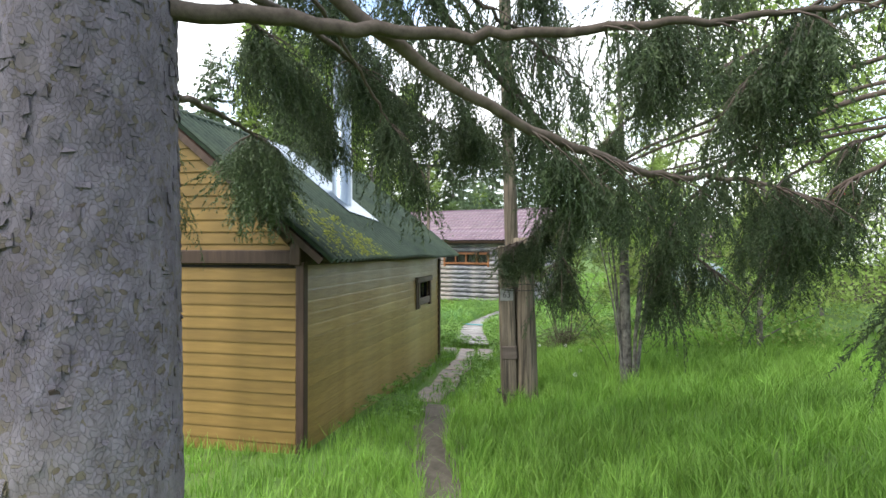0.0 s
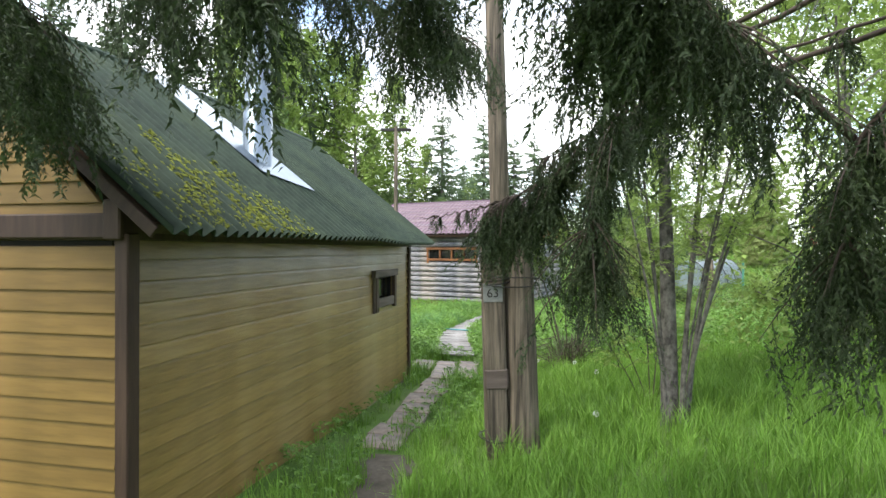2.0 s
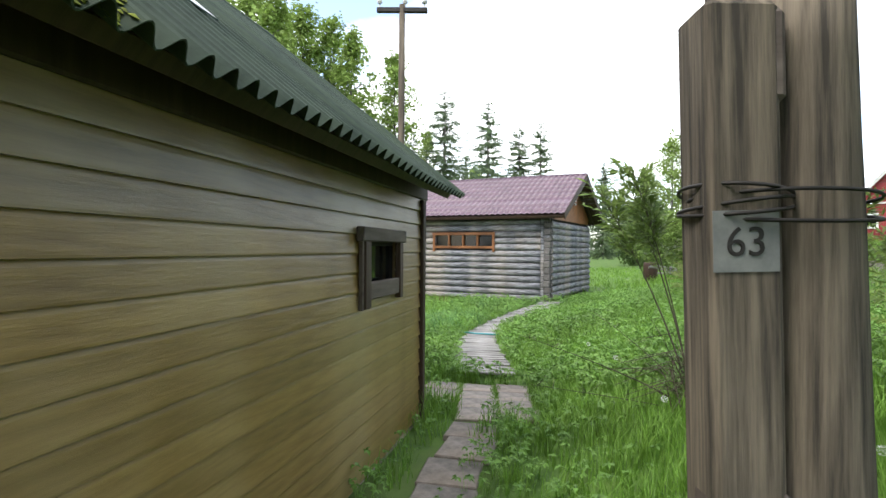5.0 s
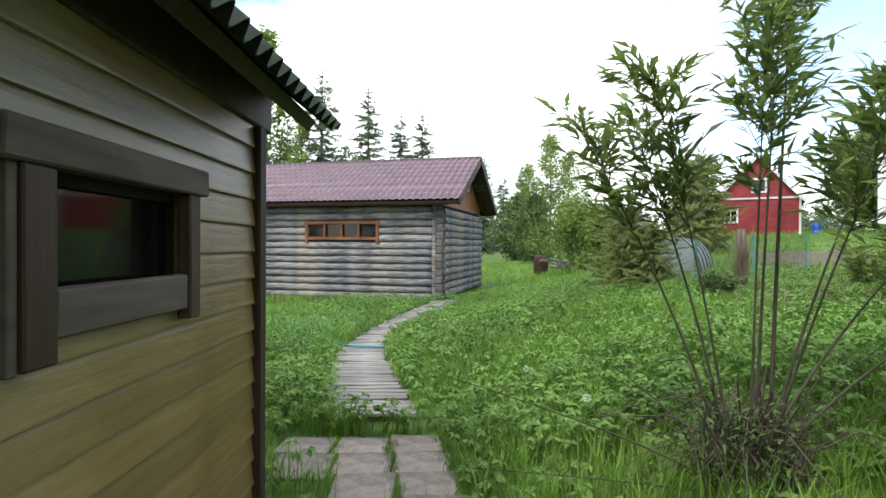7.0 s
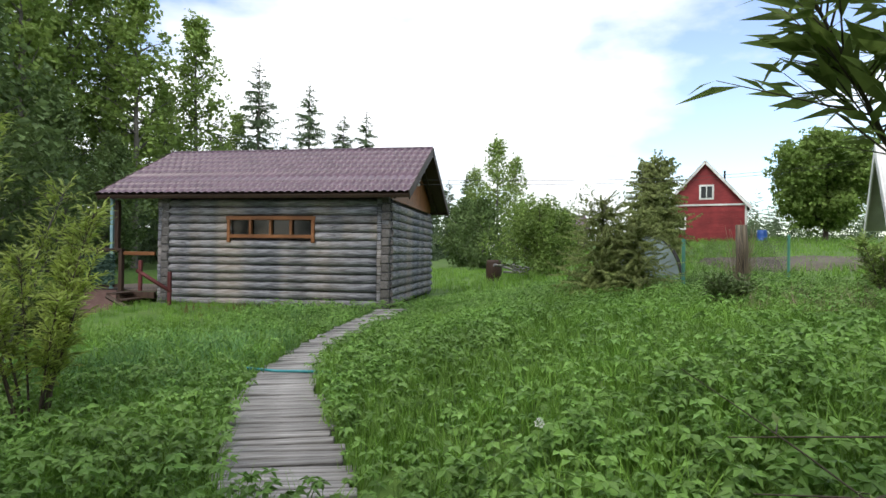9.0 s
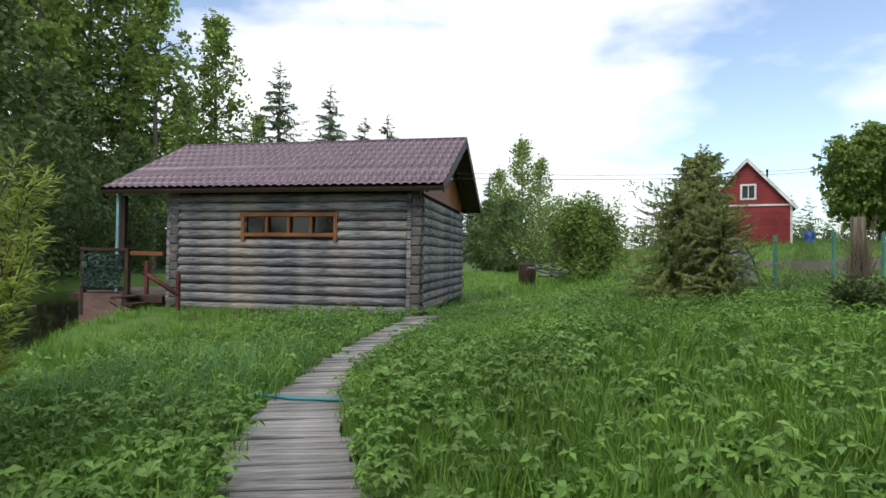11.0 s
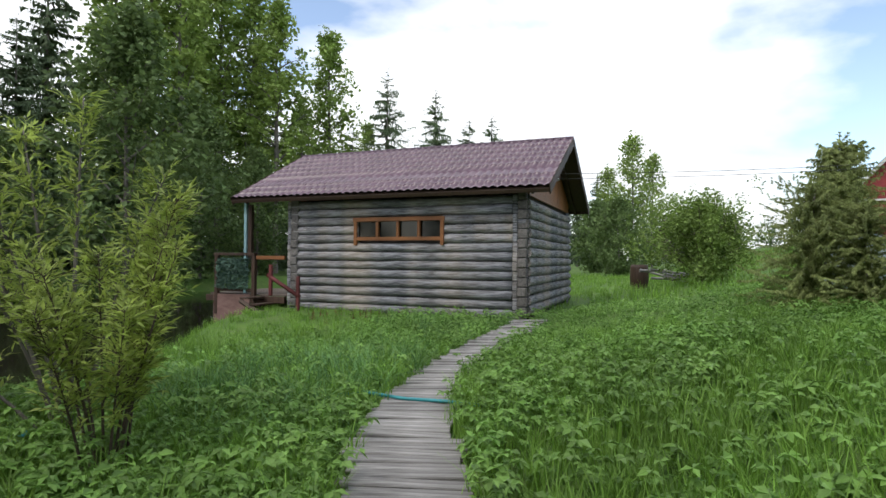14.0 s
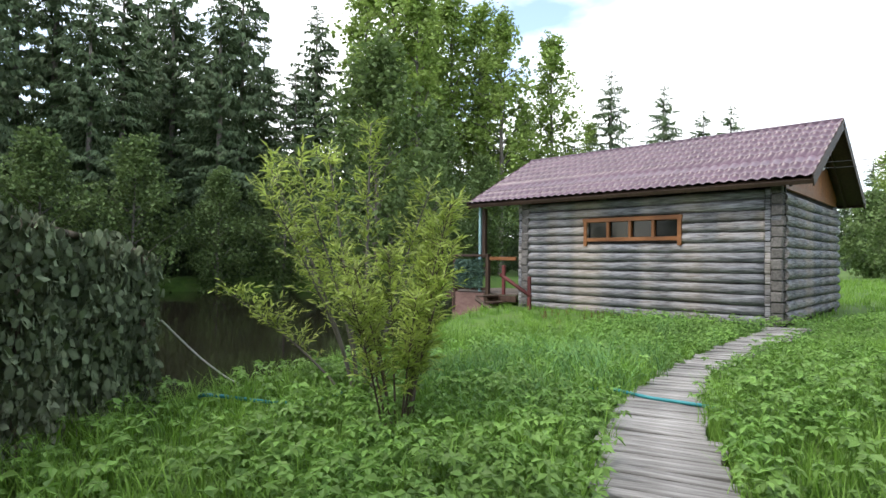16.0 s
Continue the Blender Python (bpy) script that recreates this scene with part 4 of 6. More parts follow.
def leaf_cluster(n, radius, length, wide, seed):
    rng = np.random.default_rng(seed)
    d = rng.normal(0, 1, (n, 3))
    d /= np.linalg.norm(d, axis=1)[:, None]
    pos = d * radius * rng.uniform(0.2, 1, n)[:, None] ** 0.6
    return scatter(leaf(length, wide), pos, turns(rng.uniform(0, 6.28, n), rng.normal(-0.3, 0.7, n), rng.normal(0, 0.5, n)), rng.uniform(0.7, 1.3, n))


def quad_cluster(n, radius, size, seed):
    """Coarse clump of small leaves for trees far off."""
    rng = np.random.default_rng(seed)
    d = rng.normal(0, 1, (n, 3))
    d /= np.linalg.norm(d, axis=1)[:, None]
    pos = d * radius * rng.uniform(0.1, 1, n)[:, None] ** 0.5
    tv, tf = np.array([(0, 0, 0), (0.5, 0.6, 0.08), (0, 1.3, -0.15), (-0.5, 0.6, 0.08)]), np.array([(0, 1, 2), (0, 2, 3)])
    return scatter((tv, tf), pos, turns(rng.uniform(0, 6.28, n), rng.normal(-0.3, 0.8, n), rng.normal(0, 0.6, n)), size * rng.uniform(0.6, 1.4, n))


def herb(seed, stems=3, high=0.26, size=0.062):
    """A low plant of toothed three-part leaves on thin stems."""
    rng = np.random.default_rng(seed)
    chunks = []
    for _ in range(stems):
        a, lean, h = rng.uniform(0, 6.28), rng.uniform(0.1, 0.5), high * rng.uniform(0.6, 1.2)
        top = np.array([math.cos(a) * lean * h, math.sin(a) * lean * h, h])
        w = 0.004
        chunks.append((np.array([(w, 0, 0), (-w, 0, 0), top]), np.array([(0, 1, 2)])))
        for k in range(5):
            b = a + (k - 2) * 0.95
            sz = size * rng.uniform(0.8, 1.2) * (1.15 if k == 2 else 0.9)
            v, f = leaflet(sz, sz * 0.62)
            r = turns(np.array([b - math.pi / 2]), np.array([rng.normal(-0.12, 0.25)]), np.array([rng.normal(0, 0.25)]))[0]
            chunks.append((v @ r.T + top, f))
    return merge(chunks)


def spray(seed, n=22):
    """Coarse flat needle spray along +y, one metre long, for conifers far off."""
    rng = np.random.default_rng(seed)
    tri = (np.array([(-0.5, 0, 0), (0.5, 0, 0), (0.1, 1, -0.25)]), np.array([(0, 1, 2)]))
    t = np.linspace(0, 0.95, n)
    side = np.where(np.arange(n) % 2 == 0, 1.0, -1.0)
    pos = np.stack([np.zeros(n), t, -0.12 * t * t], -1)
    k = np.stack([rng.uniform(0.10, 0.18, n), 0.42 * (1.1 - 0.6 * t) * rng.uniform(0.7, 1.2, n), np.ones(n)], -1)
    return scatter(tri, pos, turns(-side * rng.uniform(0.5, 1.0, n), rng.normal(-0.35, 0.3, n), rng.normal(0, 0.5, n)), k)


# ---------------------------------------------------------------- trees
def conifer_meshes(seed, high, wide, bare=0.08, whorls=30, full=1.0, unit=0.6, needles=15, mat=None, taper=0.8, thick=1.0, sway=0.12):
    rng = np.random.default_rng(seed)
    trunk = tube_mesh("trunk", [tube_arrays([(0, 0, -0.5), (0, 0, high * 0.5), (0.05, 0, high)], [high * 0.013, high * 0.008, 0.02], 8)], M_BARK)
    pos, rz, rx, size = [], [], [], []
    for k in range(whorls):
        t = k / (whorls - 1)
        z = high * (bare + (1 - bare) * t)
        r = wide * (1 - t) ** taper * rng.uniform(0.75, 1.15) + 0.15
        for j in range(int((6 + 4 * (1 - t)) * thick)):
            if rng.random() > full:
                continue
            a = rng.uniform(0, 6.28)
            zb = z + rng.normal(0, 0.35) * high / whorls
            ln = r * rng.uniform(0.55, 1.2)
            pitch = 0.35 * t - 0.35 * (1 - t) + rng.normal(0, sway)
            m = max(1, int(ln / unit))
            for q in range(m):
                s = (q + 0.15) / m
                d = ln * s
                pos.append((-math.sin(a) * d, math.cos(a) * d, zb + math.sin(pitch) * d - 0.06 * d * d / max(wide, 1)))
                rz.append(a + rng.normal(0, 0.2))
                rx.append(pitch + rng.normal(0, 0.1))
                size.append((ln / m * 1.5 * rng.uniform(0.9, 1.2), ln / m * 1.25, ln / m * 1.2))
    V, F = scatter(spray(seed, needles), np.array(pos), turns(np.array(rz), np.array(rx)), np.array(size))
    return trunk, mesh_np("crown", V, F, mat or M_NEEDLE)


def conifer(meshes, x, y, label, scale=1.0, turn=0.0, group=""):
    t = thing("spruce_tree", label, "tree", pose(x, y, gz(x, y), 0, 0, turn) @ Matrix.Scale(scale, 4), group)
    part("trunk", meshes[0], t)
    part("crown", meshes[1], t)
    return t


def broadleaf_meshes(seed, high, wide, low, leaf_mat, clumps=260, clump_r=0.55, leaf_size=0.17, per=26, bark=None, shape=0.75, trunk_r=None):
    """A trunk with limbs; clumps of leaves sit round the ends of the limbs."""
    rng = np.random.default_rng(seed)
    bark = bark or M_PALEBARK
    tr = trunk_r or high * 0.011
    limb_meshes = []
    chunks = [tube_arrays([(0, 0, -0.4), (0.1, 0.05, high * 0.4), (-0.05, 0.1, high * 0.75), (0, 0, high * 0.96)], [tr, tr * 0.75, tr * 0.4, 0.015], 9)]
    ends = []
    limbs = 26
    for k in range(limbs):
        t = low + (1 - low) * (k + 0.5) / limbs
        z = high * t
        prof = math.sin(math.pi * min(1, ((t - low) / (1 - low)) ** shape * 0.92 + 0.08))
        r = wide * max(0.18, prof) * rng.uniform(0.75, 1.15)
        a = k * 2.4 + rng.normal(0, 0.3)
        tip = np.array([math.cos(a) * r, math.sin(a) * r, z + r * rng.uniform(0.15, 0.6)])
        tip[2] = min(tip[2], high)
        start = np.array([0, 0, max(z - r * 0.35, high * low * 0.6)])
        mid = (start + tip) / 2 + np.array([0, 0, 0.06 * r])
        limb_meshes.append(tube_mesh("limb", [tube_arrays([start, mid, tip], [tr * 0.35, tr * 0.2, 0.01], 5)], bark))
        for q in np.linspace(0.35, 1.05, max(3, clumps // limbs)):
            p = start + (tip - start) * q + rng.normal(0, 0.20 * r ** 0.5 + 0.12, 3)
            ends.append(p)
    ends = np.array(ends)
    n = len(ends)
    V, F = scatter(quad_cluster(per, clump_r, leaf_size, seed), ends, turns(rng.uniform(0, 6.28, n), rng.normal(0, 0.4, n)), rng.uniform(0.65, 1.25, n))
    return tube_mesh("trunk", chunks, bark), mesh_np("crown", V, F, leaf_mat), limb_meshes


def broadleaf(name, meshes, x, y, label, category="tree", scale=1.0, turn=0.0, group=""):
    t = thing(name, label, category, pose(x, y, gz(x, y), 0, 0, turn) @ Matrix.Scale(scale, 4), group)
    part("trunk", meshes[0], t)
    part("crown", meshes[1], t)
    for limb in meshes[2]:
        part("limb", limb, t)
    return t


def polar(az, d, x=-5.0, y=11.0):
    """A place by bearing (degrees to the west of north) and distance from the boardwalk's start."""
    return x - math.sin(radians(az)) * d, y + math.cos(radians(az)) * d


def build_woods():
    sp_a = conifer_meshes(21, 19, 3.3, 0.06, 52)
    sp_b = conifer_meshes(22, 17, 2.9, 0.10, 48)
    sp_c = conifer_meshes(23, 18, 2.5, 0.20, 34, 0.85)
    bi_a = broadleaf_meshes(31, 19, 2.6, 0.22, M_BIRCHLEAF, 330, 0.55, 0.24, 16)
    bi_b = broadleaf_meshes(32, 14, 2.6, 0.10, M_BIRCHLEAF, 360, 0.6, 0.23, 16)
    al_a = broadleaf_meshes(33, 12.5, 3.5, 0.02, M_ALDERLEAF, 600, 0.75, 0.20, 17)
    al_b = broadleaf_meshes(34, 7, 2.6, 0.02, M_ALDERLEAF, 420, 0.55, 0.19, 15)
    rng = np.random.default_rng(9)
    for az, d, s, kind in ((84, 34, 1.05, 0), (79, 38, 1.1, 0), (74, 36, 1.05, 1), (70, 40, 1.1, 0), (66, 35, 0.95, 0), (62, 42, 1.0, 1), (57, 45, 1.1, 0), (90, 36, 1.1, 0), (96, 33, 1.0, 1),
                           (46, 52, 1.2, 0), (40, 48, 1.05, 0), (27.6, 50, 0.97, 2), (31, 58, 0.85, 1), (22.7, 60, 1.05, 2), (19.3, 65, 1.0, 1), (17.0, 66, 0.98, 2), (25, 70, 0.75, 0), (36, 60, 1.0, 1),
                           (104, 34, 1, 0), (112, 36, 1.1, 1), (52, 50, 1.1, 1), (76.5, 33, 0.85, 0), (81.5, 42, 1.2, 0), (68, 46, 1.15, 1), (72, 47, 1.2, 0), (64, 39, 1.1, 0), (59, 37, 0.8, 1), (86.5, 40, 1.2, 0), (10.5, 75, 0.72, 0), (8.5, 80, 0.68, 1), (6.6, 70, 0.6, 0)):
        x, y = polar(az, d)
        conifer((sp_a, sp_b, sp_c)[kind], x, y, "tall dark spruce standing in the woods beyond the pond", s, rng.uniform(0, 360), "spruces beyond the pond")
    for az, d, s, ms, nm, lab in ((43.5, 44, 1.15, bi_a, "aspen_tree", "tall slender aspen with fresh green leaves"), (40.5, 46, 1.15, bi_a, "aspen_tree", "tall slender aspen with fresh green leaves"),
                                  (49.5, 42, 1.2, bi_a, "aspen_tree", "tall slender aspen with fresh green leaves"), (52, 46, 1.3, bi_a, "aspen_tree", "tall slender aspen with fresh green leaves"), (47, 40, 1.1, bi_a, "aspen_tree", "tall slender aspen with fresh green leaves"), (33.3, 45, 0.98, bi_a, "birch_tree", "slim birch in light spring leaf"),
                                  (36, 50, 0.75, bi_a, "birch_tree", "slim birch in light spring leaf"), (29.5, 52, 0.7, bi_a, "birch_tree", "slim birch in light spring leaf"),
                                  (24, 56, 0.7, bi_b, "birch_tree", "slim birch in light spring leaf"), (51, 28.5, 1.02, al_a, "goat_willow", "broad grey-green willow on the pond's far shore"),
                                  (73, 30, 0.62, al_a, "alder_tree", "young alder on the far shore"), (66, 31, 0.5, al_a, "alder_tree", "young alder on the far shore"), (80, 29, 0.6, al_a, "alder_tree", "young alder on the far shore"),
                                  (60, 31, 0.55, al_a, "alder_tree", "young alder on the far shore"), (45, 33, 0.7, al_a, "alder_tree", "young alder on the far shore"), (88, 28, 0.6, al_a, "alder_tree", "young alder on the far shore"),
                                  (40, 37, 0.6, al_a, "alder_tree", "young alder on the far shore"), (34, 40, 0.55, al_a, "alder_tree", "young alder on the far shore"), (28, 42, 0.5, al_a, "alder_tree", "young alder on the far shore"),
                                  (38.3, 41, 1.0, bi_a, "aspen_tree", "tall slender aspen with fresh green leaves"), (45.5, 48, 1.2, bi_a, "aspen_tree", "tall slender aspen with fresh green leaves"), (3.4, 54, 0.86, bi_b, "birch_tree", "grey-green birch behind the log house"), (1.6, 58, 0.78, bi_b, "birch_tree", "grey-green birch behind the log house"), (5.6, 50, 0.62, bi_b, "birch_tree", "grey-green birch behind the log house"),
                                  (4.6, 40, 0.72, al_b, "goat_willow", "bushy young willow at the meadow's edge"), (6.6, 47, 0.8, al_b, "goat_willow", "bushy young willow at the meadow's edge"),
                                  (-1.5, 62, 0.7, al_b, "goat_willow", "bushy young willow at the meadow's edge"), (-3.5, 56, 0.6, al_b, "goat_willow", "bushy young willow at the meadow's edge")):
        x, y = polar(az, d)
        broadleaf(nm, ms, x, y, lab, "tree", s, rng.uniform(0, 360), nm + "s of the woods")
    # shrub with a round crown by the meadow, firs and the maple by the red house
    shrub = broadleaf_meshes(35, 2.05, 1.45, 0.16, M_SHRUBLEAF, 640, 0.24, 0.055, 34, M_TWIGBARK, 0.62, 0.05)
    broadleaf("round_shrub", shrub, -4.22, 28.3, "round leafy shrub standing in the meadow", "shrub")
    fir = conifer_meshes(24, 1.9, 0.95, 0.02, 34, 0.9, 0.10, 16, M_FIRSHOOT, 0.45, 1.5, 0.5)
    conifer(fir, -3.30, 19.7, "bushy young spruce with pale shoots in the meadow", 0.86)
    conifer(fir, -2.75, 19.5, "bushy young spruce with pale shoots in the meadow", 0.7, 120)
    fir2 = conifer_meshes(25, 5.0, 1.75, 0.02, 40, 1.0, 0.34, 18, M_FIRSHOOT, 0.42, 1.8, 0.3)
    conifer(fir2, 0.5, 34.5, "rounded dense spruce near the red house", 0.82)
    maple = broadleaf_meshes(36, 7.6, 3.6, 0.16, M_SHRUBLEAF, 1900, 0.55, 0.20, 28, M_TWIGBARK, 0.9, 0.2)
    x, y = polar(-26.4, 36)
    broadleaf("maple_tree", maple, x, y, "dense round maple by the red house", "tree", 0.72)
    # trees east of the path's start
    near_birch = broadleaf_meshes(37, 7, 1.9, 0.05, M_BIRCHLEAF, 560, 0.40, 0.055, 38, M_PALEBARK, 0.7, 0.05)
    for x, y, s in ((0.3, 10.4, 1.0), (1.7, 16.0, 0.85), (2.7, 12.6, 1.05)):
        broadleaf("birch_tree", near_birch, x, y, "young birch in fresh light leaf on the slope", "tree", s, x * 100, "birches on the slope")
    # far edge of the woods as one stand
    pos, size = [], []
    for k in range(125):
        az = rng.uniform(-60, 18)
        d = rng.uniform(95, 165)
        pos.append((*polar(az, d), 1.0))
        size.append(rng.uniform(0.5, 0.85))
    for k in range(70):
        az = rng.uniform(20, 130)
        d = rng.uniform(52, 95)
        pos.append((*polar(az, d), 0.0))
        size.append(rng.uniform(0.75, 1.05))
    for k in range(34):
        pos.append((*polar(rng.uniform(50, 104), rng.uniform(43, 60)), 0.0))
        size.append(rng.uniform(1.0, 1.3))
    for k in range(30):
        pos.append((*polar(rng.uniform(130, 285), rng.uniform(28, 60)), 0.5))
        size.append(rng.uniform(0.6, 0.9))
    far_tree = conifer_meshes(26, 17, 2.6, 0.03, 22, 0.8, 1.3, 8)
    me = far_tree[1]
    tv = np.zeros(len(me.vertices) * 3, np.float32)
    me.vertices.foreach_get("co", tv)
    tf = np.zeros(len(me.polygons) * 3, np.int32)
    me.polygons.foreach_get("vertices", tf)
    n = len(pos)
    V, F = scatter((tv.reshape(-1, 3), tf.reshape(-1, 3)), np.array(pos), turns(rng.uniform(0, 6.28, n), np.zeros(n)), np.array(size))
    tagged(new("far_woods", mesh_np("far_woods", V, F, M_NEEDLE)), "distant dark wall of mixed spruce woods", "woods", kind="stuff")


build_woods()

# ---------------------------------------------------------------- houses in the distance
def build_red_house():
    x, y = 5.63, 46.0
    g = gz(x, y) - 0.1
    h = thing("red_house", "red wooden cottage with white trim and a steep gable", "house", pose(x, y, g - 0.15, 0, 0, -14) @ Matrix.Scale(0.82, 4))
    w, eave, ridge, deep = 2.75, 3.0, 6.15, 7.0
    part("plinth", box_mesh("plinth", (-w - 0.05, -0.05, -1.6), (w + 0.05, deep, 0.3), M_SLAB, 0.02), h, "pale concrete plinth")
    wall = part("wall", box_mesh("wall", (-w, 0, 0.3), (w, deep, eave), M_BRICKRED, 0), h, "red horizontal board wall")
    for k in range(17):
        part("board", box_mesh("board", (-w, -0.025, 0.32 + k * 0.158), (w, -0.002, 0.47 + k * 0.158), M_BRICKRED, 0.004), wall)
    bm = bmesh.new()
    bm.faces.new([bm.verts.new(p) for p in ((-w, -0.05, eave), (w, -0.05, eave), (0, -0.05, ridge))])
    ext = bmesh.ops.extrude_face_region(bm, geom=bm.faces[:])
    for v in ext["geom"]:
        if isinstance(v, bmesh.types.BMVert):
            v.co.y += deep
    bmesh.ops.recalc_face_normals(bm, faces=bm.faces[:])
    me = bpy.data.meshes.new("gable")
    bm.to_mesh(me)
    bm.free()
    me.materials.append(M_BRICKRED)
    part("gable", me, h, "red gable")
    part("trim_band", box_mesh("trim_band", (-w - 0.1, -0.10, eave - 0.05), (w + 0.1, -0.06, eave + 0.08), M_WHITE, 0.005), h, "white band")
    for sx in (-w, w - 0.14):
        part("corner_board", box_mesh("corner_board", (sx, -0.06, 0.3), (sx + 0.14, -0.03, eave - 0.05), M_WHITE, 0.005), h, "white corner board")
    slope = math.atan2(ridge - eave, w)
    for side in (1, -1):
        ln = math.hypot(ridge - eave, w) + 0.45
        m = Matrix.Translation((0, 0, ridge + 0.06)) @ Matrix.Rotation(side * slope, 4, "Y")
        lo, hi = ((0, -0.35, 0), (ln, deep + 0.3, 0.07)) if side > 0 else ((-ln, -0.35, 0), (0, deep + 0.3, 0.07))
        part("roof_slope", box_mesh("roof_slope", lo, hi, M_DARKROOF, 0.01), h, "dark roof", m)
        lo, hi = ((0, -0.38, -0.14), (ln, -0.352, 0.05)) if side > 0 else ((-ln, -0.38, -0.14), (0, -0.352, 0.05))
        part("barge_board", box_mesh("barge_board", lo, hi, M_WHITE, 0.006), h, "white barge board", m)
    for cx, cz, ww, hh in ((0.1, eave + 0.95, 0.5, 0.55), (-1.75, 1.75, 0.5, 0.55)):
        win = part("window", box_mesh("window", (cx - ww, -0.10, cz - hh), (cx + ww, -0.052, cz + hh), M_WHITE, 0.01), h, "white-framed window")
        for sx in (-1, 1):
            a, b = sorted((sx * 0.03, sx * (ww - 0.13)))
            part("pane", box_mesh("pane", (cx + a, -0.108, cz - hh + 0.13), (cx + b, -0.102, cz + hh - 0.13), M_GLASS, 0), win)
    part("chimney_pipe", tube_mesh("chimney_pipe", [tube_arrays([(1.4, 2, 4), (1.4, 2, 5.7), (1.4, 2, 5.75)], [0.07, 0.07, 0.1], 8)], M_WIRE), h)


def build_brown_cottage():
    x, y = polar(-2.9, 60)
    h = thing("cottage", "low cottage with a dark red-brown roof far off", "house", pose(x, y, gz(x, y), 0, 0, 10))
    part("wall", box_mesh("wall", (-3, 0, 0), (3, 5, 2.3), M_GREYTRIM, 0.01), h)
    for side in (0, 1):
        m = Matrix.Translation((-3.4, -0.4 if not side else 5.4, 2.2)) @ Matrix.Rotation(0.62 if not side else math.pi - 0.62, 4, "X")
        part("roof_slope", box_mesh("roof_slope", (0, 0, -0.03), (6.8, 3.65, 0.03), M_MAROON, 0.01), h, "dark red-brown roof", m)


def build_white_roofed_house():
    h = thing("summer_house", "summer house with a steep whitish metal roof", "house", pose(0.95, 19.4, 0.95, 0, 0, -22))
    part("wall", box_mesh("wall", (0.3, 0.3, -0.3), (5.2, 2.9, 1.25), M_GREYTRIM, 0.01), h)
    for side in (0, 1):
        m = Matrix.Translation((0, 0, 1.0)) @ Matrix.Rotation(0.736, 4, "X")
        if side:
            m = Matrix.Translation((5.6, 3.2, 1.0)) @ Matrix.Rotation(math.pi, 4, "Z") @ Matrix.Rotation(0.736, 4, "X")
        roof = part("roof_slope", box_mesh("roof_slope", (0, 0, -0.03), (5.6, 2.16, 0.03), M_WHITE, 0.01), h, "whitish metal roof", m)
        for k in range(12):
            part("seam", box_mesh("seam", (0.2 + k * 0.46, 0.02, 0.0305), (0.23 + k * 0.46, 2.15, 0.055), M_WHITE, 0.004), roof)
        for x in (-0.03, 5.601):
            part("barge_board", box_mesh("barge_board", (x, 0, -0.15), (x + 0.029, 2.16, 0.04), M_WHITE, 0.005), h, "white barge board", m)
    bm = bmesh.new()
    bm.faces.new([bm.verts.new(p) for p in ((0.3, 0.3, 1.2), (0.3, 2.9, 1.2), (0.3, 1.6, 2.35))])
    ext = bmesh.ops.extrude_face_region(bm, geom=bm.faces[:])
    for v in ext["geom"]:
        if isinstance(v, bmesh.types.BMVert):
            v.co.x += 0.08
    bmesh.ops.recalc_face_normals(bm, faces=bm.faces[:])
    me = bpy.data.meshes.new("gable")
    bm.to_mesh(me)
    bm.free()
    me.materials.append(M_DARKTRIM)
    part("gable", me, h, "dark gable")


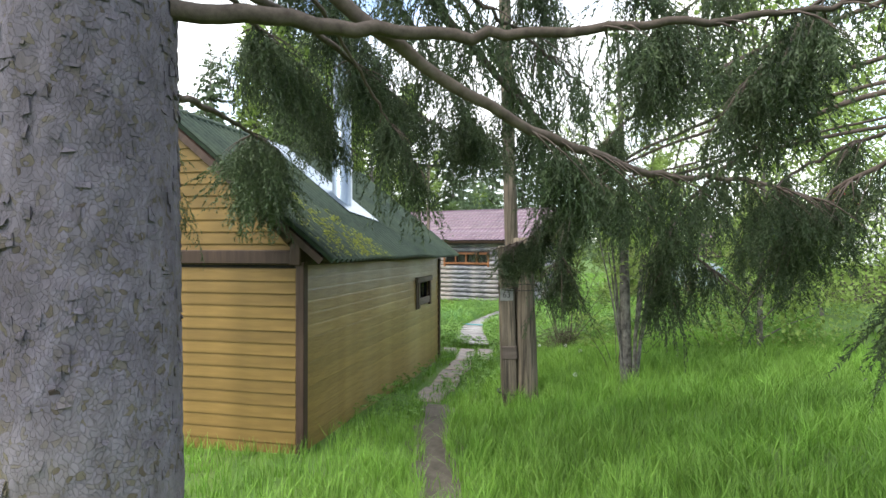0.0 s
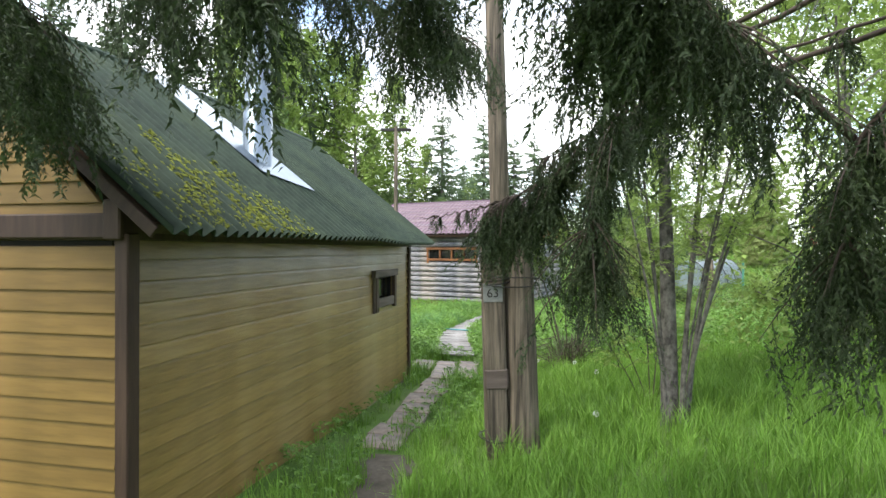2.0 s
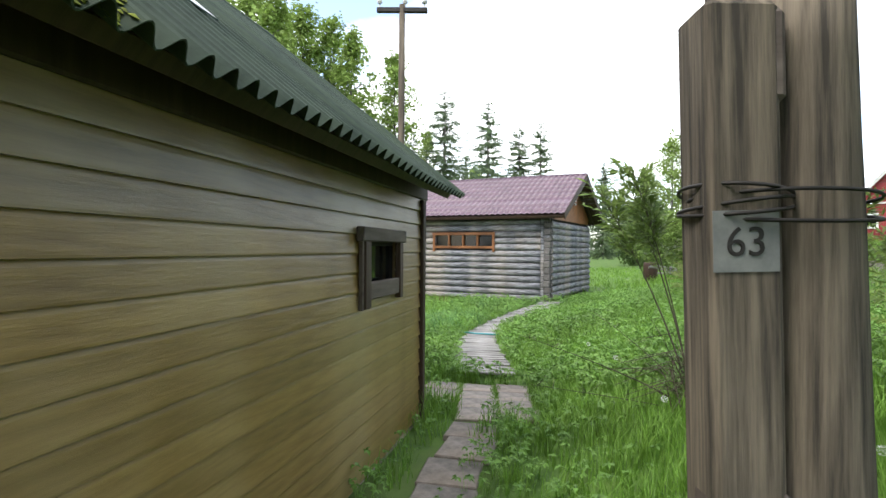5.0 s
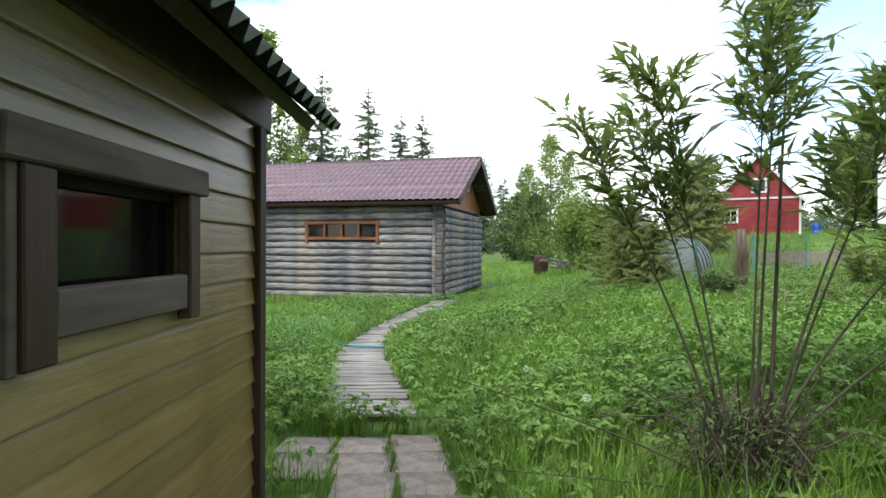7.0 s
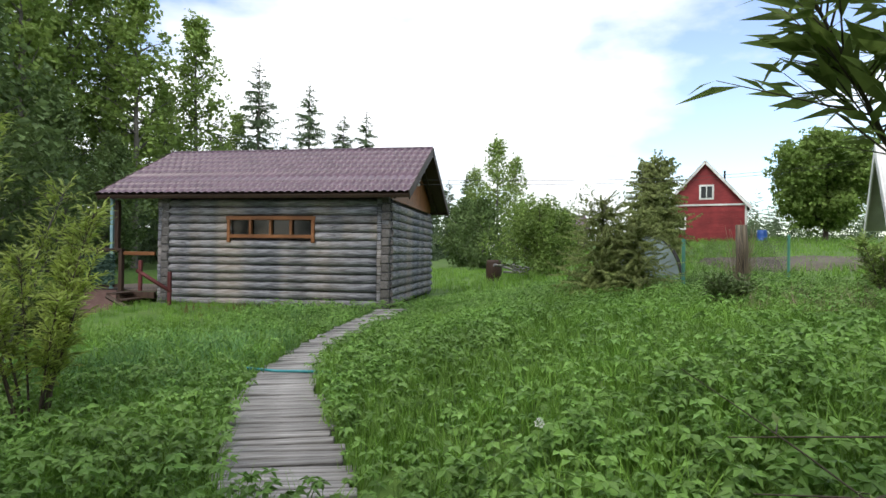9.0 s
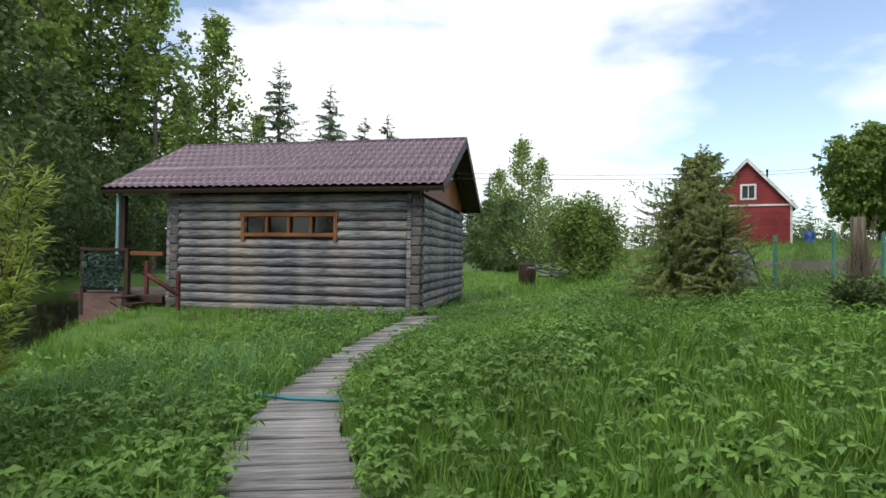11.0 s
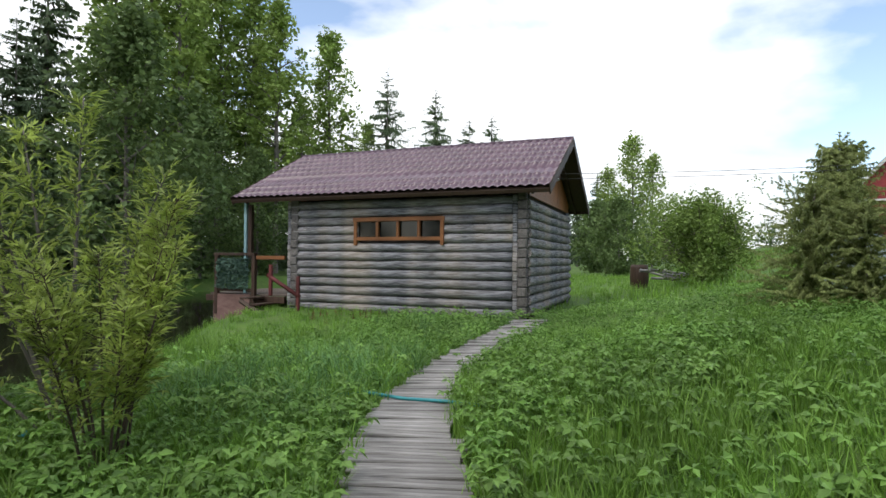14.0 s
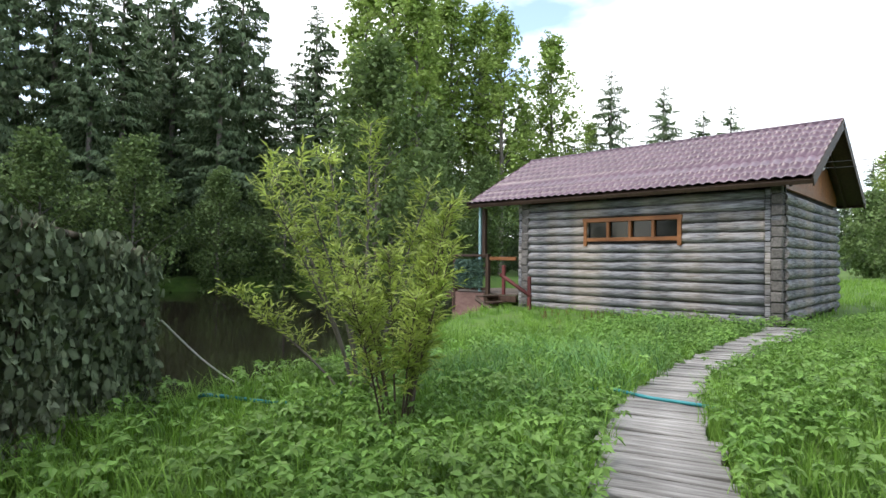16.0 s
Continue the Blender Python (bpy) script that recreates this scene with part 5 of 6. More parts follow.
def build_garden():
    t = thing("garden_tunnel", "pale green garden tunnel covered with film", "greenhouse", pose(-2.1, 22.0, gz(-2.1, 22.0), 0, 0, -14))
    v, f = [], []
    for k, yy in enumerate(np.linspace(0, 4.0, 7)):
        for q, a in enumerate(np.linspace(0, math.pi, 15)):
            v.append((0.62 * math.cos(a), yy, 1.02 * math.sin(a)))
    for k in range(6):
        for q in range(14):
            a = k * 15 + q
            f.append((a, a + 1, a + 16, a + 15))
    part("film", mesh_np("film", v, f, M_FILM, True), t, "pale translucent film")
    v = [(0, 0.01, 0)] + [(0.61 * math.cos(a), 0.01, 1.01 * math.sin(a)) for a in np.linspace(0, math.pi, 15)]
    part("end_sheet", mesh_np("end_sheet", v, [(0, i, i + 1) for i in range(1, 15)], M_FILM), t)
    for yy in np.linspace(0, 4.0, 5):
        arc = [(0.63 * math.cos(a), yy, 1.03 * math.sin(a)) for a in np.linspace(0, math.pi, 13)]
        part("hoop", tube_mesh("hoop", [tube_arrays(arc, [0.012] * 13, 5)], M_WIRE), t)
    green = material("green_painted_steel", (0.02, 0.11, 0.07), (0.04, 0.17, 0.11), (9, 9, 9), 0.5, 0)
    for x, y, h in ((-1.95, 19.8, 0.95), (-0.6, 21.2, 0.95), (0.9, 22.8, 0.95)):
        p = new("fence_post", tube_mesh("fence_post", [tube_arrays([(x, y, gz(x, y) - 0.2), (x, y, gz(x, y) + h)], [0.03, 0.03], 8)], green))
        tagged(p, "thin green painted steel fence post", "fence post", "garden fence posts")
    fence = thing("wire_fence", "slack wire mesh fence between thin garden posts", "fence")
    ends = [(-1.95, 19.8), (-0.6, 21.2), (0.9, 22.8)]
    for (ax, ay), (bx, by) in zip(ends, ends[1:]):
        chunks = []
        for k in range(34):
            for tilt in (-1, 1):
                a, b = k / 34, k / 34 + tilt * 0.45
                cut = min(1.0, max(0.0, b))
                rise = 0.88 * abs(cut - a) / 0.45
                pa, pb = (ax + (bx - ax) * a, ay + (by - ay) * a), (ax + (bx - ax) * cut, ay + (by - ay) * cut)
                chunks.append(tube_arrays([(*pa, gz(*pa) + 0.04), (*pb, gz(*pb) + 0.04 + rise)], [0.0025, 0.0025], 3, False))
        part("wire_mesh", tube_mesh("wire_mesh", chunks, M_WIRE), fence, "thin grey diamond mesh")
    bed = []
    for yy in np.linspace(26.5, 31.5, 11):
        for xx in np.linspace(1.0, 9.0, 17):
            rim = min(xx - 1.0, 9.0 - xx, yy - 26.5, 31.5 - yy)
            bed.append((xx, yy, gz(xx, yy) + (0.16 + 0.03 * math.sin(yy * 9) if rim > 0.1 else -0.1)))
    quads = [(r * 17 + c, r * 17 + c + 1, r * 17 + c + 18, r * 17 + c + 17) for r in range(10) for c in range(16)]
    tagged(new("vegetable_bed", mesh_np("vegetable_bed", bed, quads, M_DIRT, True)), "bare grey-brown dug vegetable bed by the fence", "garden bed")
    x, y = -1.38, 18.8
    tri = tube_arrays([(x, y, gz(x, y) - 0.3), (x + 0.02, y, gz(x, y) + 0.6), (x, y, gz(x, y) + 1.12)], [0.085, 0.08, 0.075], 10, ripple=0.08)
    tagged(new("gate_post", tube_mesh("gate_post", [tri], M_POST)), "thick weathered wooden post wrapped in dry stalks", "post")
    rng = np.random.default_rng(16)
    chunks = []
    for k in range(80):
        a, h0, lean = rng.uniform(0, 6.28), rng.uniform(0, 0.5), rng.normal(0, 0.10, 2)
        r0, ln = rng.uniform(0.08, 0.12), rng.uniform(0.4, 0.8)
        q = np.array([x + math.cos(a) * r0, y + math.sin(a) * r0, gz(x, y) + h0])
        chunks.append(tube_arrays([q, q + np.array([lean[0] * 0.4, lean[1] * 0.4, ln * 0.5]), q + np.array([lean[0], lean[1], ln])], [0.004, 0.003, 0.002], 3, False))
    tagged(new("dry_vine", tube_mesh("dry_vine", chunks, M_DRY)), "tangle of dry brown stalks round the wooden post", "dry plants", kind="stuff")
    # stacked poles and an old barrel in the meadow
    pile = thing("pole_pile", "small heap of pale weathered poles on the grass", "wood pile")
    rng = np.random.default_rng(17)
    for k in range(9):
        a = rng.normal(0.15, 0.5)
        c = np.array([-4.96 + rng.normal(0, 0.22), 30.5 + rng.normal(0, 0.2), gz(-4.96, 30.5) + 0.16 + 0.035 * k])
        d = np.array([math.cos(a), math.sin(a), rng.normal(0, 0.12)]) * rng.uniform(0.35, 0.7)
        part("pole", tube_mesh("pole", [tube_arrays([c - d, c, c + d], [0.045, 0.04, 0.03], 7)], M_PLANK), pile)
    x, y = -5.98, 31.4
    prof = [(0, 0.26), (0.1, 0.29), (0.4, 0.31), (0.7, 0.29), (0.8, 0.27)]
    tagged(new("barrel", tube_mesh("barrel", [tube_arrays([(x, y, gz(x, y) + a) for a, _ in prof], [b for _, b in prof], 16)], M_DARKTRIM)), "dark old barrel standing in the grass", "barrel")
    x, y = 8.3, 44.5
    tagged(new("water_barrel", tube_mesh("water_barrel", [tube_arrays([(x, y, gz(x, y)), (x, y, gz(x, y) + 0.3), (x, y, gz(x, y) + 0.6)], [0.25, 0.27, 0.25], 14)], material("blue_plastic", (0.02, 0.09, 0.35), (0.04, 0.13, 0.45), (5, 5, 5), 0.4, 0))), "blue plastic barrel by the red cottage", "barrel")


def build_net_screen():
    """Camouflage net hung over a low frame by the water."""
    ax, ay, bx, by = -8.6, 10.4, -9.9, 12.35
    net = thing("camouflage_screen", "camouflage net of green and brown rags over a frame", "net screen")
    for t in (0.0, 0.5, 0.98):
        x, y = ax + (bx - ax) * t - 0.08, ay + (by - ay) * t
        part("stake", tube_mesh("stake", [tube_arrays([(x, y, -0.5), (x, y, 1.68 - 0.4 * t)], [0.03, 0.025], 6)], M_POST), net)
    part("top_bar", tube_mesh("top_bar", [tube_arrays([(ax - 0.08, ay, 1.68), (bx - 0.08, by, 1.29)], [0.025, 0.025], 6)], M_POST), net)
    part("backing", mesh_np("backing", [(ax - 0.1, ay, -0.2), (bx - 0.1, by, -0.2), (bx - 0.1, by, 1.30), (ax - 0.1, ay, 1.70), (bx - 1.6, by + 0.3, 1.15), (bx - 1.6, by + 0.3, -0.4)], [(0, 1, 2, 3), (1, 5, 4, 2)], M_NET), net)
    rng = np.random.default_rng(19)
    n = 6400
    t = rng.uniform(-0.02, 1.01, n)
    z = rng.uniform(-0.1, 1.0, n) * (1.72 - 0.40 * t)
    fold = 0.05 * np.sin(t * 26) + rng.normal(0, 0.025, n)
    d = np.array([bx - ax, by - ay]) / math.hypot(bx - ax, by - ay)
    pos = np.stack([ax + (bx - ax) * t + d[1] * fold, ay + (by - ay) * t - d[0] * fold, z + 0.04 * np.sin(t * 17)], -1)
    tv = np.array([(-0.5, -1, 0), (0.4, -0.9, 0.1), (0.55, 0.1, -0.05), (0.2, 1, 0.05), (-0.4, 0.8, 0), (-0.6, 0, 0.1)])
    tf = np.array([(0, 1, 2), (0, 2, 5), (5, 2, 3), (5, 3, 4)])
    base = math.atan2(d[1], d[0])
    V, F = scatter((tv, tf), pos, turns(np.full(n, base) + rng.normal(0, 0.6, n), np.full(n, math.pi / 2) + rng.normal(0, 0.5, n), rng.uniform(0, 6.28, n)), rng.uniform(0.018, 0.046, n))
    part("rag_cover", mesh_np("rag_cover", V, F, M_NET), net, "torn green and brown cloth leaves")["kind"] = "stuff"


def build_pond_lines():
    t = np.linspace(0, 1, 24)[:, None]
    rope = (1 - t) * np.array([(-9.95, 12.45, 0.75)]) + t * np.array([(-10.1, 13.6, -0.1)]) - np.array([[0, 0, 0.12]]) * np.sin(t * math.pi)
    tagged(new("rope", tube_mesh("rope", [tube_arrays(rope, [0.008] * 24, 6)], M_WHITE)), "thin pale rope slack from the net to the bank", "rope")
    q = np.linspace(0, 1, 30)
    x, y = -8.7 - 1.0 * q, 13.1 + 0.45 * np.sin(q * 5)
    hose = np.stack([x, y, ground(x, y) + 0.10 + 0.06 * np.sin(q * 9)], -1)
    tagged(new("garden_hose", tube_mesh("garden_hose", [tube_arrays(hose, [0.016] * 30, 8)], M_HOSE)), "teal garden hose lying in the weeds by the pond", "hose")


build_pond_lines()
build_red_house()
build_brown_cottage()
build_white_roofed_house()
build_garden()
build_net_screen()

# ---------------------------------------------------------------- shrubs near the path
def leafy_stems(name, label, category, x, y, stems, leaf_mat, leaf_len, leaf_wide, per_stem, seed, bark=None, start=0.35, side=0.25, template=None, leaves=(7, 13)):
    """A clump of bent stems from one foot, with narrow leaves on side twigs. stems: (bearing in degrees, reach, height, radius)."""
    rng = np.random.default_rng(seed)
    g = gz(x, y)
    shrub = thing(name, label, category, Matrix.Translation((x, y, g)))
    lv = []
    twigs = []
    for az, reach, high, rad in stems:
        a = radians(az)
        d = np.array([-math.sin(a), math.cos(a), 0])
        b = d * rng.uniform(0.0, 0.12)
        t = np.linspace(0, 1, 9)
        side_d = np.array([d[1], -d[0], 0]) * rng.normal(0, 0.08)
        pts = b + d * (reach * t ** 1.25)[:, None] + side_d * (t * reach)[:, None] + np.array([0, 0, 1]) * (high * t ** 0.9 - 0.05)[:, None]
        part("stem", tube_mesh("stem", [tube_arrays(pts, rad * (1.05 - 0.85 * t), 6)], bark or M_TWIGBARK), shrub)
        for _ in range(per_stem):
            q = start + (1 - start) * rng.uniform(0, 1) ** 0.8
            p = np.array([np.interp(q, t, pts[:, i]) for i in range(3)])
            aa, up = rng.uniform(0, 6.28), rng.uniform(0.2, 1.1)
            ln = side * rng.uniform(0.4, 1.2) * (1.15 - 0.5 * q)
            e = np.array([math.cos(aa) * math.cos(up), math.sin(aa) * math.cos(up), math.sin(up)])
            tip = p + e * ln
            twigs.append(tube_arrays([p, (p + tip) / 2, tip], [0.003, 0.0022, 0.001], 3, False))
            m = rng.integers(*leaves)
            for s in np.linspace(0.15, 1.0, m):
                lv.append((p + (tip - p) * s, aa - math.pi / 2 + rng.normal(0, 0.8), up * 0.7 + rng.normal(0, 0.35)))
    pos = np.array([k[0] for k in lv])
    n = len(pos)
    V, F = scatter(template or leaf(leaf_len, leaf_wide, 0.1, 0.12), pos, turns(np.array([k[1] for k in lv]), np.array([k[2] for k in lv]), rng.normal(0, 0.5, n)), rng.uniform(0.6, 1.25, n))
    part("twig_tangle", tube_mesh("twig_tangle", twigs, bark or M_TWIGBARK), shrub)["kind"] = "stuff"
    part("foliage", mesh_np("foliage", V, F, leaf_mat), shrub)["kind"] = "stuff"
    return shrub


def build_shrubs():
    # many-stemmed willow on the slope east of the slabs, bushy at its foot
    leafy_stems("willow_shrub", "young many-stemmed willow with narrow leaves and a tangled foot", "shrub", -3.05, 11.2,
                [(-75, 0.12, 3.0, 0.013), (-30, 0.35, 2.75, 0.011), (105, 0.52, 1.95, 0.011), (95, 0.78, 1.95, 0.011), (-80, 1.15, 1.75, 0.011), (-60, 0.80, 2.25, 0.011), (-100, 1.35, 1.5, 0.010), (130, 0.6, 2.1, 0.009), (170, 0.35, 2.3, 0.009), (-150, 0.7, 2.0, 0.009)],
                M_WILLOWGREEN, 0.125, 0.029, 50, 51, M_STEMBARK, start=0.62, side=0.36, leaves=(6, 10))
    leafy_stems("willow_sucker", "low arching willow shoots with few small leaves", "shrub", -3.07, 11.15,
                [(105, 1.5, 0.62, 0.008), (112, 1.45, 0.20, 0.006), (85, 0.95, 0.85, 0.006), (125, 0.8, 0.5, 0.005), (-70, 1.4, 0.75, 0.007), (-80, 1.6, 0.55, 0.006), (-95, 1.3, 0.25, 0.006), (-60, 1.2, 0.95, 0.006), (150, 0.6, 0.9, 0.005)],
                M_WILLOWGREEN, 0.045, 0.014, 5, 57, M_STEMBARK, start=0.45, side=0.16, leaves=(3, 6))
    rng = np.random.default_rng(52)
    g = gz(-3.05, 11.2)
    chunks = []
    for k in range(34):
        a, r, h = rng.uniform(0, 6.28), rng.uniform(0.3, 1.3), rng.uniform(0.0, 0.45)
        chunks.append(tube_arrays([(-3.05, 11.2, g), (-3.05 + math.cos(a) * r * 0.4, 11.2 + math.sin(a) * r * 0.4, g + h + 0.15), (-3.05 + math.cos(a) * r, 11.2 + math.sin(a) * r, g + h)], [0.006, 0.004, 0.002], 4, False))
    for k in range(190):
        a, r, h = rng.uniform(0, 6.28), rng.uniform(0.1, 0.36), rng.uniform(0.05, 0.42)
        x0, y0 = -3.05 + rng.normal(0, 0.12), 11.2 + rng.normal(0, 0.12)
        chunks.append(tube_arrays([(x0, y0, g), (x0 + math.cos(a) * r * 0.5, y0 + math.sin(a) * r * 0.5, g + h), (x0 + math.cos(a + 0.4) * r, y0 + math.sin(a + 0.4) * r, g + h * rng.uniform(0.6, 1.4))], [0.005, 0.004, 0.002], 4, False))
    tagged(new("dry_brushwood", tube_mesh("dry_brushwood", chunks, M_TWIGBARK)), "thin dry shoots splayed from the willow's foot", "brushwood", kind="stuff")
    foot = leaf_cluster(1500, 0.34, 0.06, 0.013, 53)
    ob = new("willow_undergrowth", mesh_np("willow_undergrowth", foot[0] * np.array([1, 1, 0.7]) + np.array([-3.05, 11.2, g + 0.24]), foot[1], M_ALDERLEAF))
    tagged(ob, "dark leafy tangle round the foot of the willow", "undergrowth", kind="stuff")
    for k, (x, y, h) in enumerate(((0.3, 18.2, 0.85), (1.6, 17.2, 0.9), (-0.2, 16.0, 0.8), (0.9, 15.0, 0.9), (-2.6, 22.5, 1.1), (-2.0, 17.4, 0.45))):
        leafy_stems("meadow_shrub", "low bushy shrub with small green leaves in the meadow", "shrub", x, y, [(az, 0.35 * h, h * (0.8 + 0.1 * (az % 3)), 0.01) for az in (0, 52, 104, 156, 208, 260, 312, 20, 130)], M_ALDERLEAF if k % 2 else M_BIRCHLEAF, 0.06, 0.026, 42, 60 + k, start=0.15, side=0.3)
    # bright willow by the pond
    stems = [(150, 0.3, 1.3, 0.012), (60, 0.3, 1.4, 0.010), (-40, 0.35, 1.75, 0.012), (-80, 0.4, 1.45, 0.012), (20, 0.45, 1.4, 0.01), (100, 0.5, 1.4, 0.01), (-60, 0.35, 1.75, 0.01), (-25, 0.2, 1.6, 0.01), (180, 0.3, 1.1, 0.01), (-120, 0.35, 1.1, 0.01), (-10, 0.15, 1.3, 0.01), (75, 0.5, 1.1, 0.01), (-60, 0.15, 1.15, 0.01)]
    leafy_stems("willow_bush", "bright yellow-green willow bush beside the pond", "shrub", -8.1, 13.4, stems, M_WILLOWLEAF, 0.075, 0.017, 60, 54, start=0.30, side=0.20)
    stems = [(70, 0.6, 2.35, 0.022), (40, 0.3, 2.6, 0.022), (105, 1.0, 2.2, 0.018), (0, 0.7, 1.7, 0.015), (120, 1.3, 1.0, 0.014), (-20, 0.6, 2.0, 0.018), (140, 0.8, 1.9, 0.016), (170, 0.6, 2.1, 0.016), (90, 1.1, 1.6, 0.014)]
    leafy_stems("pond_willow", "taller leaning willow with silvery stems over the water", "shrub", -8.95, 13.75, stems, M_WILLOWLEAF, 0.085, 0.021, 56, 55, M_PALEBARK, start=0.35, side=0.32)
    # slim multi-stemmed tree before the meadow
    stems = [(40, 0.25, 5.0, 0.085), (-40, 0.5, 4.4, 0.028), (-75, 0.8, 4.2, 0.026), (-100, 1.1, 3.9, 0.020), (80, 0.45, 4.0, 0.022), (100, 0.75, 3.6, 0.016), (20, 0.6, 4.2, 0.022), (-60, 1.2, 3.5, 0.018), (-20, 0.9, 4.0, 0.018), (-90, 0.5, 3.0, 0.014), (150, 0.7, 3.2, 0.014), (-130, 0.8, 3.0, 0.014)]
    leafy_stems("rowan_tree", "many-stemmed rowan with grey bark and feathery spring leaves", "tree", -1.27, 8.1, stems, M_BIRCHLEAF, 0.075, 0.034, 34, 56, M_DARKBARK, start=0.42, side=0.5, template=pinnate(59), leaves=(4, 7))
    stems = [(30, 0.5, 1.5, 0.008), (75, 0.7, 1.3, 0.007), (-20, 0.5, 1.7, 0.008), (-70, 0.7, 1.4, 0.008), (120, 0.6, 1.0, 0.006), (-120, 0.6, 1.2, 0.007)]
    leafy_stems("rowan_sucker", "thin young rowan shoots in the long grass", "shrub", -1.55, 8.75, stems, M_BIRCHLEAF, 0.075, 0.034, 12, 63, M_STEMBARK, start=0.3, side=0.3, template=pinnate(64), leaves=(3, 6))


build_shrubs()


def build_dandelions():
    """Seed heads on thin stalks in the grass."""
    rng = np.random.default_rng(58)
    for x, y in ((-3.3, 10.3), (-3.9, 11.6), (-2.6, 9.6), (-4.4, 12.6), (-1.9, 7.6), (-2.2, 9.0)):
        h = rng.uniform(0.28, 0.40)
        d = thing("dandelion", "white dandelion seed head on a thin stalk", "flower", Matrix.Translation((x, y, gz(x, y))), "dandelions")
        part("stalk", tube_mesh("stalk", [tube_arrays([(0, 0, -0.02), (0.01, 0, h * 0.6), (0.02, 0.01, h)], [0.003, 0.003, 0.002], 5)], M_GRASS), d)
        n = 120
        v = rng.normal(0, 1, (n, 3))
        v /= np.linalg.norm(v, axis=1)[:, None]
        tri = (np.array([(-0.004, 0, 0), (0.004, 0, 0), (0, 0.004, 0.003)]), np.array([(0, 1, 2)]))
        V, F = scatter(tri, v * 0.024 + np.array([0.02, 0.01, h + 0.01]), turns(rng.uniform(0, 6.28, n), rng.uniform(0, 3.1, n)), np.full(n, 1.0))
        part("seed_head", mesh_np("seed_head", V, F, M_FLOWER), d, "white fluffy seed head")


build_dandelions()

# ---------------------------------------------------------------- the spruces over the start of the path
def needle_strand(seed, length):
    """A spruce branchlet that hangs straight down, needles all round it and short side shoots."""
    rng = np.random.default_rng(seed)
    tri = (np.array([(-0.5, 0, 0), (0.5, 0, 0), (0, 1, 0)]), np.array([(0, 1, 2)]))
    chunks = []

    def shoot(base, az, out, ln):
        """Needles along a shoot that leaves the vertical by the angle out."""
        m = max(6, int(ln / 0.0085))
        d = np.array([math.sin(az) * math.sin(out), math.cos(az) * math.sin(out), -math.cos(out)])
        t = (np.arange(m) + rng.uniform(0, 1, m)) / m
        pos = base + d * (t * ln)[:, None] + np.array([0, 0, -0.05 * ln]) * (t * t)[:, None]
        k = np.stack([rng.uniform(0.0065, 0.0095, m), rng.uniform(0.017, 0.028, m), np.ones(m)], -1)
        chunks.append(scatter(tri, pos, turns(rng.uniform(0, 6.28, m), rng.uniform(-1.35, -0.55, m), rng.normal(0, 0.8, m)), k))
        w = np.array([0.0016, 0, 0])
        chunks.append((np.array([base - w, base + w, base + d * ln]), np.array([(0, 1, 2)])))

    shoot(np.zeros(3), rng.uniform(0, 6.28), 0.10, length)
    for z in np.arange(0.03, length * 0.85, 0.042):
        shoot(np.array([0, 0, -z]), rng.uniform(0, 6.28), rng.uniform(0.35, 0.8), rng.uniform(0.03, 0.085) * (1.15 - 0.5 * z / length))
    return merge(chunks)


STRANDS = [(ln, [needle_strand(61 + 10 * k + q, ln) for q in range(3)]) for k, ln in enumerate((0.16, 0.28, 0.42))]


def smooth_line(points, n):
    """A Catmull-Rom line of n points through the given ones."""
    p = np.array(points, float)
    p = np.vstack([2 * p[0] - p[1], p, 2 * p[-1] - p[-2]])
    m = len(p) - 3
    out = []
    for q in np.linspace(0, m - 1e-6, n):
        i, t = int(q), q - int(q)
        a, b, c, d = p[i:i + 4]
        out.append(0.5 * (2 * b + (c - a) * t + (2 * a - 5 * b + 4 * c - d) * t * t + (3 * b - a - 3 * c + d) * t ** 3))
    return np.array(out)


def walked_clear(pos):
    """True over the trodden line, where no twig hangs into the walker's way."""
    return abs(pos[0] - np.interp(pos[1], LINE_Y, LINE_X)) < 0.36 and pos[2] < np.interp(pos[1], [0, 4.7, 8], [2.75, 2.25, 2.0])


